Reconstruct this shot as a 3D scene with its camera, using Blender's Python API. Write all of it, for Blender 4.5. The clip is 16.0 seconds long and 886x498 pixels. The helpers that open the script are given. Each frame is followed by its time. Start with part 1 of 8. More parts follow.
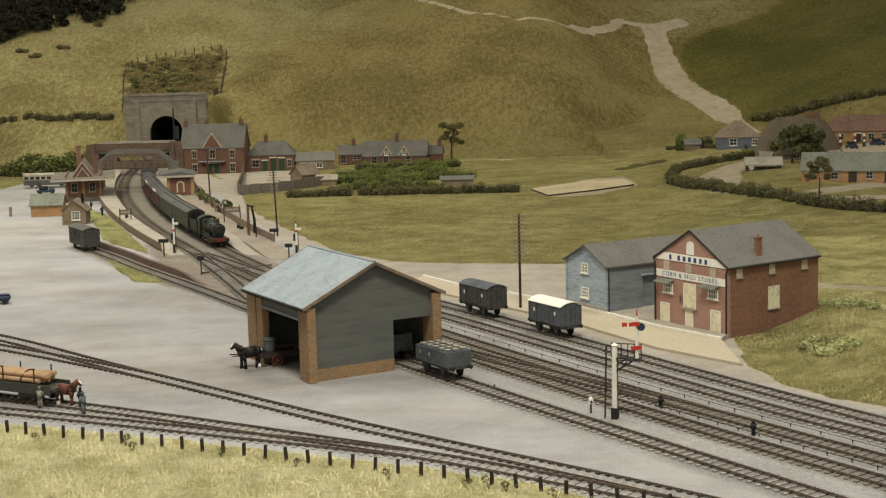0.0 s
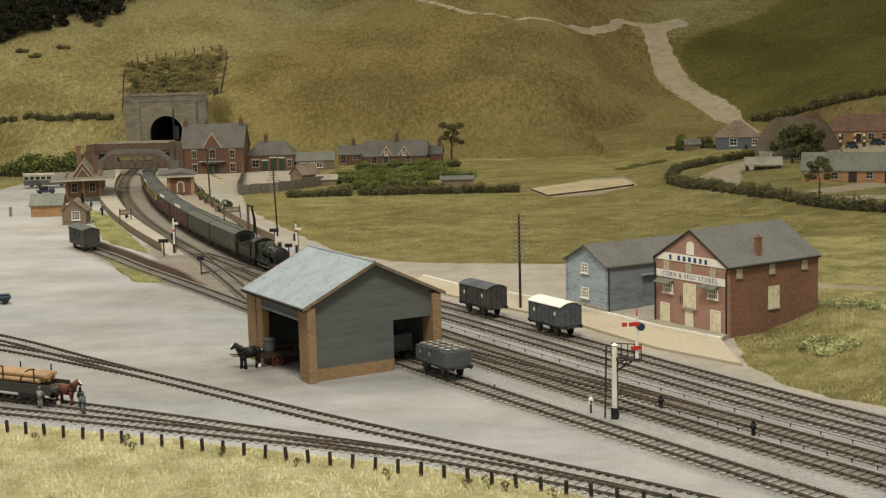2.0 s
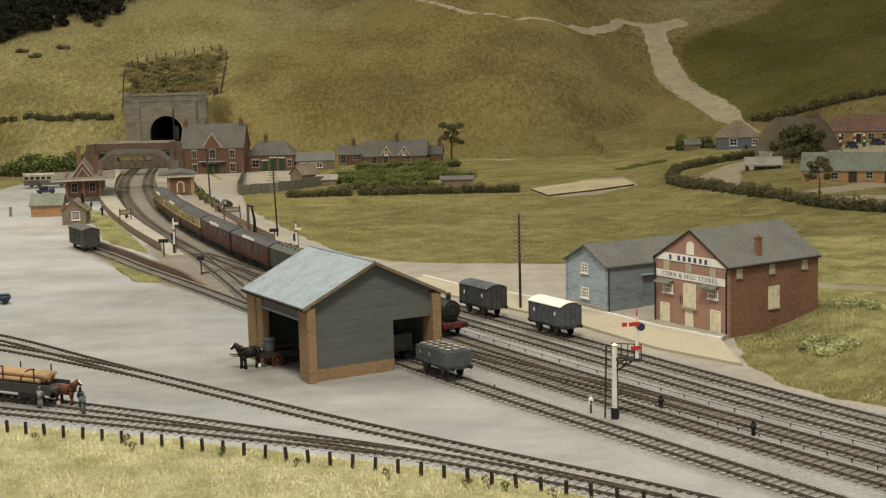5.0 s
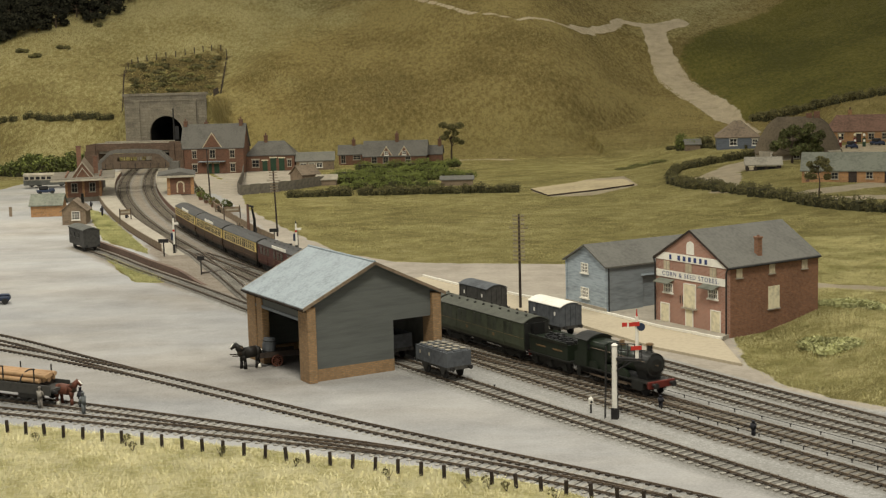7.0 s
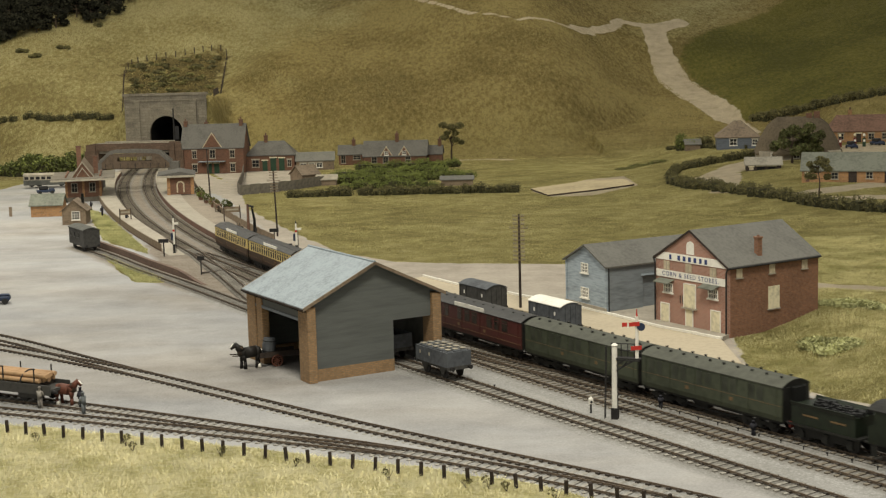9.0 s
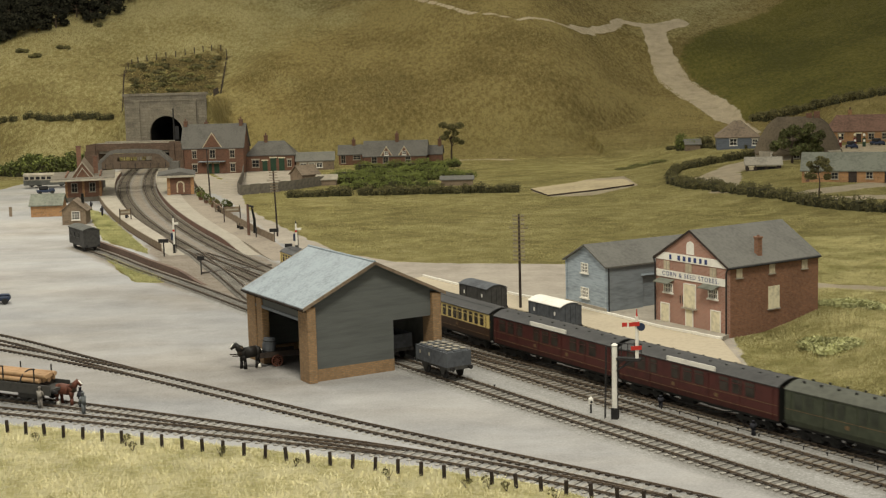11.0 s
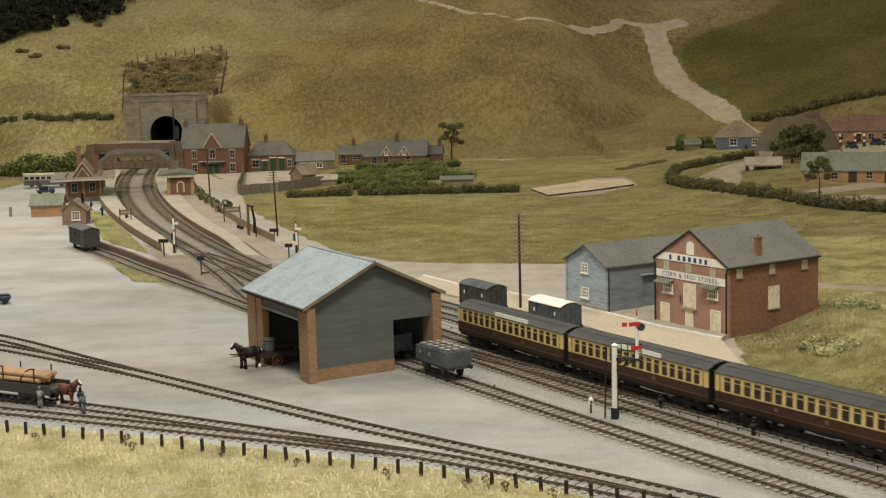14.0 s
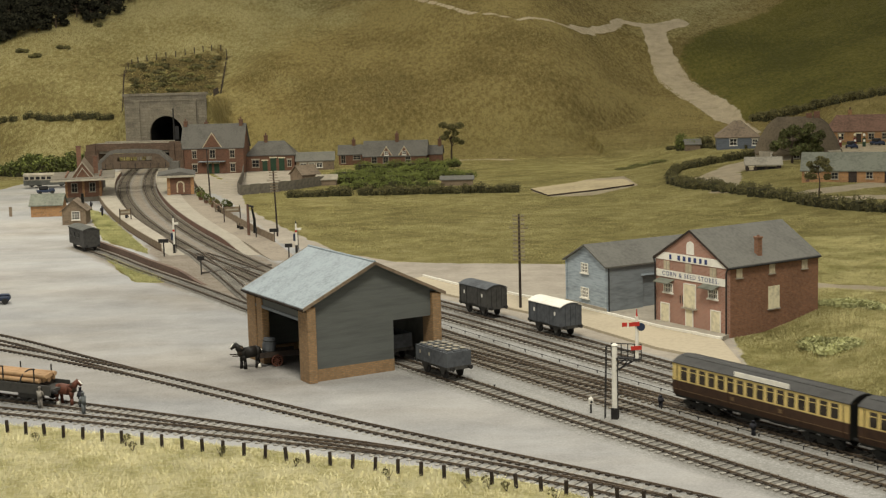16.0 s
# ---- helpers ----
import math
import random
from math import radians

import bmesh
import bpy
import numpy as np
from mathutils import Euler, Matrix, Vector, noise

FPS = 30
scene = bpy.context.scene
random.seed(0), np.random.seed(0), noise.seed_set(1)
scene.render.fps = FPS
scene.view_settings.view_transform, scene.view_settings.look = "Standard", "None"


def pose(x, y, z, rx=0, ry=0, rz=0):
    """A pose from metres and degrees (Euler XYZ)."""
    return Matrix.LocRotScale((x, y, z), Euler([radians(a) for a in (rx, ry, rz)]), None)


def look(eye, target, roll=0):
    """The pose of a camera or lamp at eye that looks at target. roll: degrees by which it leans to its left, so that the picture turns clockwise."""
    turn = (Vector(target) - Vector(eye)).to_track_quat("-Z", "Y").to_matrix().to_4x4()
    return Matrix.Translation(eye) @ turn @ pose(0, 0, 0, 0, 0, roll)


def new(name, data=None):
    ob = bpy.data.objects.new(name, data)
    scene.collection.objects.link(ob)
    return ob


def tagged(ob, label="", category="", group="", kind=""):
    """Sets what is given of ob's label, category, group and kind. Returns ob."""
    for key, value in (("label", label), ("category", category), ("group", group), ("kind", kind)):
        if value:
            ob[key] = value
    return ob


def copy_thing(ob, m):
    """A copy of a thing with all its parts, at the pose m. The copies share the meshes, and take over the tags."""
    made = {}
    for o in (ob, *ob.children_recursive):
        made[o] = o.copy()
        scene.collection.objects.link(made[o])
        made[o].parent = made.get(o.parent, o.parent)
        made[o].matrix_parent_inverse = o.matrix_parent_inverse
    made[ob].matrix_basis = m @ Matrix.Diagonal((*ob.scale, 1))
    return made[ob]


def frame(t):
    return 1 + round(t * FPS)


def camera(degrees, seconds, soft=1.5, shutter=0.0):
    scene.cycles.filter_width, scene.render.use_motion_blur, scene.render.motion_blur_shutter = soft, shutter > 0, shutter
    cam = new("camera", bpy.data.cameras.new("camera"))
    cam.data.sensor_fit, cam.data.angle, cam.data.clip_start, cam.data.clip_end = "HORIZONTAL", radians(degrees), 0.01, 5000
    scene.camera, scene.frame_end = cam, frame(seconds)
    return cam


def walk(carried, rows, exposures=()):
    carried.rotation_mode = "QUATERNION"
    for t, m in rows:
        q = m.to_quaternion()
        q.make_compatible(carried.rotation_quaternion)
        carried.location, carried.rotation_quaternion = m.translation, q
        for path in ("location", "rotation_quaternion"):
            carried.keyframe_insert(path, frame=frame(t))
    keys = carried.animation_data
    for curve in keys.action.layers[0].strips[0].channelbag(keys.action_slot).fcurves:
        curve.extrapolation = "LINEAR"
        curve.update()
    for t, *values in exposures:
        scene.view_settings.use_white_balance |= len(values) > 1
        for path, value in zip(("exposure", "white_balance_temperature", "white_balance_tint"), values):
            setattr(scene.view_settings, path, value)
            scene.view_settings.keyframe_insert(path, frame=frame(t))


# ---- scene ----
# The place is a scale-model railway landscape, 4 mm to the foot. Plan numbers below are full-size metres;
# S turns them into the metres of the model.
S = 1 / 76.2
DURATION = 16.0

cam = camera(33.955, DURATION, soft=1.25, shutter=0.5)
EYE = Vector((0, 0, 27.273))
AIM = EYE + Vector((0, 0.990659, -0.136362))
STAND = look(EYE * S, AIM * S, -1.532)
walk(cam, [(0.0, STAND), (DURATION, STAND)])

# ---- light: the lamps over the display and the room's soft light ----
world = bpy.data.worlds.new("room_light")
scene.world = world
world.use_nodes = True
world.node_tree.nodes["Background"].inputs[0].default_value = (1.0, 0.97, 0.90, 1)
world.node_tree.nodes["Background"].inputs[1].default_value = 0.38


def display_lamp(x, y, z, tx, ty, size, watts, colour=(1.0, 0.955, 0.83)):
    data = bpy.data.lights.new("display_lamp", "AREA")
    data.shape, data.size, data.energy, data.color = "DISK", size, watts, colour
    ob = new("display_lamp", data)
    ob.matrix_world = look(Vector((x, y, z)) * S, Vector((tx, ty, 0)) * S)
    return tagged(ob, "display lamp over the model landscape", "lamp")


display_lamp(-80, 190, 120, -45, 210, 0.45, 18)
display_lamp(-86, 240, 66, -90, 245, 0.25, 5.0)
display_lamp(3, 40, 150, 6, 98, 0.5, 38.5)
display_lamp(70, 140, 190, 40, 160, 0.6, 19)
display_lamp(-88, 350, 128, -72, 432, 0.5, 26, (1.0, 0.93, 0.70))
display_lamp(60, 395, 160, 70, 450, 0.5, 16, (1.0, 0.93, 0.70))
scene.view_settings.exposure = 0.0


# ---- materials ----
def mat(name, base, rough=0.8, vary=0.25, grain=2.0, blotch=0.15, metal=0.0, bump=0.15, second=None, stretch=(1, 1, 1), per_piece=0.0):
    """A worn surface: base colour with fine grain and large blotches (sizes in full-size metres), and relief."""
    m = bpy.data.materials.new(name)
    m.use_nodes = True
    nt = m.node_tree
    bsdf = nt.nodes["Principled BSDF"]
    bsdf.inputs["Roughness"].default_value = rough
    bsdf.inputs["Metallic"].default_value = metal
    bsdf.inputs["Specular IOR Level"].default_value = 0.3
    tc = nt.nodes.new("ShaderNodeTexCoord")
    mp = nt.nodes.new("ShaderNodeMapping")
    mp.inputs["Scale"].default_value = [s / S for s in stretch]
    nt.links.new(tc.outputs["Object"], mp.inputs["Vector"])
    fine, big = nt.nodes.new("ShaderNodeTexNoise"), nt.nodes.new("ShaderNodeTexNoise")
    fine.inputs["Scale"].default_value, fine.inputs["Detail"].default_value = grain, 5
    big.inputs["Scale"].default_value, big.inputs["Detail"].default_value = blotch, 3
    for n in (fine, big):
        nt.links.new(mp.outputs[0], n.inputs["Vector"])
    add = nt.nodes.new("ShaderNodeMath")
    add.operation = "MULTIPLY_ADD"
    nt.links.new(big.outputs[0], add.inputs[0])
    add.inputs[1].default_value = 0.8
    nt.links.new(fine.outputs[0], add.inputs[2])
    ramp = nt.nodes.new("ShaderNodeValToRGB")
    nt.links.new(add.outputs[0], ramp.inputs[0])
    lo = tuple(c * (1 - vary) for c in base)
    hi = second or tuple(min(0.95, c * (1 + vary)) for c in base)
    ramp.color_ramp.elements[0].position = 0.6
    ramp.color_ramp.elements[1].position = 1.0
    ramp.color_ramp.elements[0].color, ramp.color_ramp.elements[1].color = (*lo, 1), (*hi, 1)
    out = ramp.outputs[0]
    if per_piece:
        info = nt.nodes.new("ShaderNodeObjectInfo")
        hsv = nt.nodes.new("ShaderNodeHueSaturation")
        rng = nt.nodes.new("ShaderNodeMapRange")
        rng.inputs[3].default_value, rng.inputs[4].default_value = 1 - per_piece, 1 + per_piece
        nt.links.new(info.outputs["Random"], rng.inputs[0])
        nt.links.new(rng.outputs[0], hsv.inputs["Value"])
        nt.links.new(out, hsv.inputs["Color"])
        out = hsv.outputs[0]
    nt.links.new(out, bsdf.inputs["Base Color"])
    if bump:
        b = nt.nodes.new("ShaderNodeBump")
        b.inputs["Strength"].default_value, b.inputs["Distance"].default_value = bump, 0.15 * S
        nt.links.new(fine.outputs[0], b.inputs["Height"])
        nt.links.new(b.outputs[0], bsdf.inputs["Normal"])
    return m


def brickwork(name, brick, mortar, course=0.3, length=0.9):
    """Brickwork of courses too fine to pick apart, with uneven bricks."""
    m = mat(name, brick, 0.85, 0.3, 3.0, 0.3)
    nt = m.node_tree
    bsdf = nt.nodes["Principled BSDF"]
    src = bsdf.inputs["Base Color"].links[0].from_socket
    tex = nt.nodes.new("ShaderNodeTexBrick")
    geo = nt.nodes.new("ShaderNodeTexCoord")
    sep, comb, addn = nt.nodes.new("ShaderNodeSeparateXYZ"), nt.nodes.new("ShaderNodeCombineXYZ"), nt.nodes.new("ShaderNodeMath")
    nt.links.new(geo.outputs["Object"], sep.inputs[0])
    addn.operation = "ADD"
    nt.links.new(sep.outputs[0], addn.inputs[0])
    nt.links.new(sep.outputs[1], addn.inputs[1])
    nt.links.new(addn.outputs[0], comb.inputs[0])
    nt.links.new(sep.outputs[2], comb.inputs[1])
    nt.links.new(comb.outputs[0], tex.inputs["Vector"])
    tex.inputs["Scale"].default_value = 1 / S
    tex.inputs["Brick Width"].default_value, tex.inputs["Row Height"].default_value = length, course
    tex.inputs["Mortar Size"].default_value = 0.025
    tex.inputs["Mortar"].default_value = (*mortar, 1)
    nt.links.new(src, tex.inputs["Color1"])
    hsv = nt.nodes.new("ShaderNodeHueSaturation")
    hsv.inputs["Value"].default_value = 0.75
    nt.links.new(src, hsv.inputs["Color"])
    nt.links.new(hsv.outputs[0], tex.inputs["Color2"])
    nt.links.new(tex.outputs[0], bsdf.inputs["Base Color"])
    return m


M = {
    "slate_pale": mat("slate_pale", (0.245, 0.28, 0.295), 0.75, 0.22, 4.0, 0.6),
    "slate": mat("slate", (0.118, 0.114, 0.098), 0.75, 0.18, 3.0, 0.35),
    "slate_brown": mat("slate_brown", (0.15, 0.115, 0.08), 0.85, 0.3, 2.0, 0.3),
    "tarred_board": mat("tarred_board", (0.102, 0.107, 0.097), 0.75, 0.11, 1.2, 0.35, stretch=(0.4, 0.4, 3), per_piece=0.06),
    "tarred_board_dark": mat("tarred_board_dark", (0.07, 0.07, 0.06), 0.8, 0.25, 1.2, 0.3),
    "shed_brick": brickwork("shed_brick", (0.30, 0.18, 0.085), (0.23, 0.17, 0.105), 0.15, 0.42),
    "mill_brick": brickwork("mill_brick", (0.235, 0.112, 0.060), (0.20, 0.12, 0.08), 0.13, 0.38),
    "station_brick": brickwork("station_brick", (0.14, 0.066, 0.040), (0.14, 0.09, 0.06), 0.2, 0.5),
    "orange_brick": brickwork("orange_brick", (0.32, 0.175, 0.075), (0.28, 0.19, 0.12)),
    "blue_board": mat("blue_board", (0.275, 0.32, 0.35), 0.7, 0.28, 2.0, 0.35, stretch=(0.5, 0.5, 2.5)),
    "grey_board": mat("grey_board", (0.17, 0.19, 0.20), 0.7, 0.2, 2.0, 0.3, stretch=(0.5, 0.5, 2.5)),
    "white_paint": mat("white_paint", (0.74, 0.71, 0.62), 0.6, 0.1, 3.0, 0.4, bump=0.05),
    "cream_paint": mat("cream_paint", (0.66, 0.60, 0.42), 0.6, 0.12, 3.0, 0.4, bump=0.05),
    "lettering": mat("lettering", (0.03, 0.04, 0.07), 0.6, 0.2, 3.0, 0.4, bump=0),
    "black_iron": mat("black_iron", (0.018, 0.017, 0.016), 0.6, 0.4, 3.0, 0.5),
    "dark_wood": mat("dark_wood", (0.035, 0.026, 0.02), 0.85, 0.4, 3.0, 0.5),
    "weathered_wood": mat("weathered_wood", (0.16, 0.12, 0.08), 0.85, 0.35, 3.0, 0.5),
    "sleeper_wood": mat("sleeper_wood", (0.19, 0.178, 0.152), 0.9, 0.4, 3.0, 0.25, per_piece=0.2),
    "sleeper_brown": mat("sleeper_brown", (0.13, 0.112, 0.085), 0.9, 0.4, 3.0, 0.25, per_piece=0.2),
    "sleeper_pale": mat("sleeper_pale", (0.235, 0.22, 0.19), 0.95, 0.3, 3.0, 0.25, per_piece=0.15),
    "chair_iron": mat("chair_iron", (0.05, 0.041, 0.033), 0.8, 0.4, 3.0, 0.4),
    "slate_dark": mat("slate_dark", (0.085, 0.08, 0.07), 0.8, 0.25, 3.0, 0.35),
    "portal_concrete": brickwork("portal_concrete", (0.19, 0.168, 0.128), (0.13, 0.112, 0.085), 0.7, 1.6),
    "rail_steel": mat("rail_steel", (0.125, 0.094, 0.066), 0.55, 0.3, 2.0, 0.3, metal=0.3),
    "concrete": mat("concrete", (0.29, 0.26, 0.20), 0.9, 0.22, 1.0, 0.12),
    "stone_dark": mat("stone_dark", (0.13, 0.115, 0.09), 0.9, 0.3, 1.5, 0.2),
    "paving": mat("paving", (0.30, 0.27, 0.215), 0.9, 0.15, 2.0, 0.2),
    "soot_shade_black": mat("soot_shade_black", (0.006, 0.006, 0.005), 0.95, 0.3, 1.0, 0.2),
    "signal_red": mat("signal_red", (0.42, 0.03, 0.02), 0.5, 0.2, 3.0, 0.4, bump=0.03),
    "red_paint": mat("red_paint", (0.115, 0.02, 0.014), 0.5, 0.2, 3.0, 0.4, bump=0.03),
    "blue_paint": mat("blue_paint", (0.022, 0.032, 0.06), 0.5, 0.2, 3.0, 0.4, bump=0.03),
    "green_paint": mat("green_paint", (0.018, 0.043, 0.022), 0.6, 0.2, 3.0, 0.4, bump=0.03),
    "glass_dark": mat("glass_dark", (0.02, 0.02, 0.02), 0.15, 0.2, 1.0, 0.3, bump=0),
    "wagon_grey": mat("wagon_grey", (0.074, 0.079, 0.084), 0.75, 0.3, 2.5, 0.4),
    "wagon_dark": mat("wagon_dark", (0.05, 0.048, 0.043), 0.75, 0.3, 2.5, 0.4),
    "coach_green": mat("coach_green", (0.047, 0.054, 0.034), 0.45, 0.25, 2.0, 0.2, bump=0.03),
    "coach_maroon": mat("coach_maroon", (0.060, 0.017, 0.014), 0.45, 0.25, 2.0, 0.2, bump=0.03),
    "coach_brown": mat("coach_brown", (0.043, 0.022, 0.012), 0.45, 0.25, 2.0, 0.2, bump=0.03),
    "coach_cream": mat("coach_cream", (0.60, 0.46, 0.17), 0.5, 0.12, 2.0, 0.2, bump=0.03),
    "coach_roof": mat("coach_roof", (0.046, 0.045, 0.042), 0.5, 0.25, 2.0, 0.2),
    "loco_green": mat("loco_green", (0.013, 0.018, 0.011), 0.35, 0.3, 2.0, 0.3, bump=0.03),
    "loco_black": mat("loco_black", (0.014, 0.014, 0.012), 0.5, 0.4, 2.0, 0.3, bump=0.03),
    "gold_line": mat("gold_line", (0.15, 0.095, 0.045), 0.5, 0.15, 2.0, 0.2, bump=0),
    "coal": mat("coal", (0.012, 0.012, 0.012), 0.6, 0.5, 5.0, 0.5),
    "timber": mat("timber", (0.37, 0.235, 0.125), 0.8, 0.2, 1.0, 0.5, stretch=(1, 1, 1)),
    "hide_black": mat("hide_black", (0.012, 0.010, 0.008), 0.6, 0.3, 3.0, 0.5),
    "hide_bay": mat("hide_bay", (0.10, 0.035, 0.02), 0.6, 0.3, 3.0, 0.5),
    "thatch": mat("thatch", (0.086, 0.068, 0.044), 0.95, 0.3, 2.5, 0.3),
    "bungalow_board": mat("bungalow_board", (0.105, 0.118, 0.138), 0.7, 0.2, 2.0, 0.35, stretch=(0.5, 0.5, 2.5)),
    "leaf": mat("leaf", (0.075, 0.085, 0.026), 0.8, 0.5, 1.5, 0.3),
    "leaf_olive": mat("leaf_olive", (0.12, 0.108, 0.04), 0.85, 0.5, 1.5, 0.3),
    "leaf_dark": mat("leaf_dark", (0.085, 0.077, 0.033), 0.85, 0.5, 1.5, 0.3),
    "leaf_bright": mat("leaf_bright", (0.125, 0.145, 0.035), 0.8, 0.5, 1.5, 0.3),
    "leaf_grey": mat("leaf_grey", (0.30, 0.30, 0.135), 0.9, 0.45, 1.5, 0.3),
    "bark": mat("bark", (0.05, 0.036, 0.024), 0.9, 0.3, 3.0, 0.5),
    "grass_straw": mat("grass_straw", (0.70, 0.65, 0.28), 0.9, 0.3, 0.3, 0.15, second=(0.92, 0.85, 0.52)),
    "grass_field": mat("grass_field", (0.46, 0.435, 0.155), 0.9, 0.3, 0.35, 0.12, second=(0.64, 0.58, 0.28)),
    "grass_mid": mat("grass_mid", (0.42, 0.38, 0.13), 0.9, 0.35, 0.22, 0.06, second=(0.60, 0.525, 0.22)),
    "grass_down": mat("grass_down", (0.245, 0.195, 0.072), 0.95, 0.3, 0.3, 0.03, second=(0.33, 0.27, 0.11)),
    "grass_verge": mat("grass_verge", (0.33, 0.345, 0.13), 0.9, 0.3, 0.5, 0.2, second=(0.50, 0.48, 0.22)),
    "slate_green": mat("slate_green", (0.13, 0.135, 0.105), 0.8, 0.25, 2.0, 0.3),
    "tile_red": mat("tile_red", (0.125, 0.072, 0.05), 0.85, 0.3, 2.0, 0.3),
    "cloth_dark": mat("cloth_dark", (0.025, 0.025, 0.03), 0.9, 0.3, 3.0, 0.5),
    "cloth_grey": mat("cloth_grey", (0.12, 0.13, 0.13), 0.9, 0.3, 3.0, 0.5),
}


# ---- mesh helpers (full-size metres) ----
def box(bm, cx, cy, z0, sx, sy, sz, rz=0.0, tilt=0.0):
    """A block on z0, turned by rz degrees."""
    c, s = math.cos(radians(rz)), math.sin(radians(rz))
    v = []
    for k in (0, 1):
        for i, j in ((-1, -1), (1, -1), (1, 1), (-1, 1)):
            x, y = i * sx / 2, j * sy / 2
            v.append(bm.verts.new((cx + c * x - s * y, cy + s * x + c * y, z0 + k * sz + tilt * x)))
    for f in ((3, 2, 1, 0), (4, 5, 6, 7), (0, 1, 5, 4), (1, 2, 6, 5), (2, 3, 7, 6), (3, 0, 4, 7)):
        bm.faces.new([v[i] for i in f])
    return v


def prism(bm, profile, a0, a1, axis="y"):
    """The closed profile [(u, z)] drawn out along x or y from a0 to a1."""
    def at(u, a, z):
        return (u, a, z) if axis == "y" else (a, u, z)
    n = len(profile)
    r0 = [bm.verts.new(at(u, a0, z)) for u, z in profile]
    r1 = [bm.verts.new(at(u, a1, z)) for u, z in profile]
    for i in range(n):
        j = (i + 1) % n
        bm.faces.new((r0[i], r0[j], r1[j], r1[i]))
    bm.faces.new(r0[::-1])
    bm.faces.new(r1)


def rod(bm, p0, p1, r0, r1=None, n=8):
    """A round bar from p0 to p1."""
    r1 = r0 if r1 is None else r1
    p0, p1 = Vector(p0), Vector(p1)
    d = (p1 - p0).normalized()
    a = d.orthogonal().normalized()
    b = d.cross(a)
    c0, c1 = [], []
    for i in range(n):
        w = 2 * math.pi * i / n
        o = a * math.cos(w) + b * math.sin(w)
        c0.append(bm.verts.new(p0 + o * r0))
        c1.append(bm.verts.new(p1 + o * r1))
    for i in range(n):
        j = (i + 1) % n
        bm.faces.new((c0[i], c0[j], c1[j], c1[i]))
    bm.faces.new(c0[::-1])
    bm.faces.new(c1)


def sheet_roof(bm, x0, x1, y0, y1, z0, z1, thick=0.18):
    """A pitched roof with the ridge along y."""
    xm = (x0 + x1) / 2
    prism(bm, [(x0, z0), (xm, z1), (x1, z0), (x1, z0 + thick), (xm, z1 + thick), (x0, z0 + thick)], y0, y1)


def part(name, bm, material, parent=None, label="", bevel=0.0, smooth=False):
    """One mesh object from bm, under a thing or part."""
    if bevel:
        bmesh.ops.bevel(bm, geom=bm.edges[:], offset=bevel, segments=1, affect="EDGES", clamp_overlap=True)
    bmesh.ops.recalc_face_normals(bm, faces=bm.faces[:])
    bmesh.ops.scale(bm, vec=(S, S, S), verts=bm.verts[:])
    me = bpy.data.meshes.new(name)
    bm.to_mesh(me)
    bm.free()
    me.materials.append(M[material])
    if smooth:
        me.polygons.foreach_set("use_smooth", [True] * len(me.polygons))
    ob = new(name, me)
    ob.parent = parent
    if label:
        ob["label"] = label
    return ob


def thing(name, x, y, z, rz, label, category, group="", kind=""):
    """An Empty at a thing's base."""
    ob = new(name)
    ob.empty_display_size = 0.01
    ob.matrix_basis = place(x, y, z, rz)
    return tagged(ob, label, category, group, kind)


def place(x, y, z=0.0, rz=0.0):
    return pose(x * S, y * S, z * S, 0, 0, rz)


def bm_new():
    return bmesh.new()


# ---- the lie of the land ----
def step(t):
    t = np.clip(t, 0, 1)
    return t * t * (3 - 2 * t)


def poly_x(c, y):
    return np.polyval(c, np.asarray(y) / 100)


MAIN_NEAR = (0.1194, -1.3387, 15.3224, -90.8641, 95.2084)
MAIN_FAR = (0.1878, -2.5951, 21.5683, -101.8017, 105.4609)


def ripple(x, y, w, seed):
    """Soft uneven ground with waves of about w metres."""
    a = np.sin(x / w + seed) * np.cos(y / w * 1.3 + 2 * seed) + 0.5 * np.sin(x / w * 2.3 - y / w * 1.7 + 3 * seed)
    return a + 0.4 * np.cos(x / w * 4.1 + y / w * 3.3 + seed)


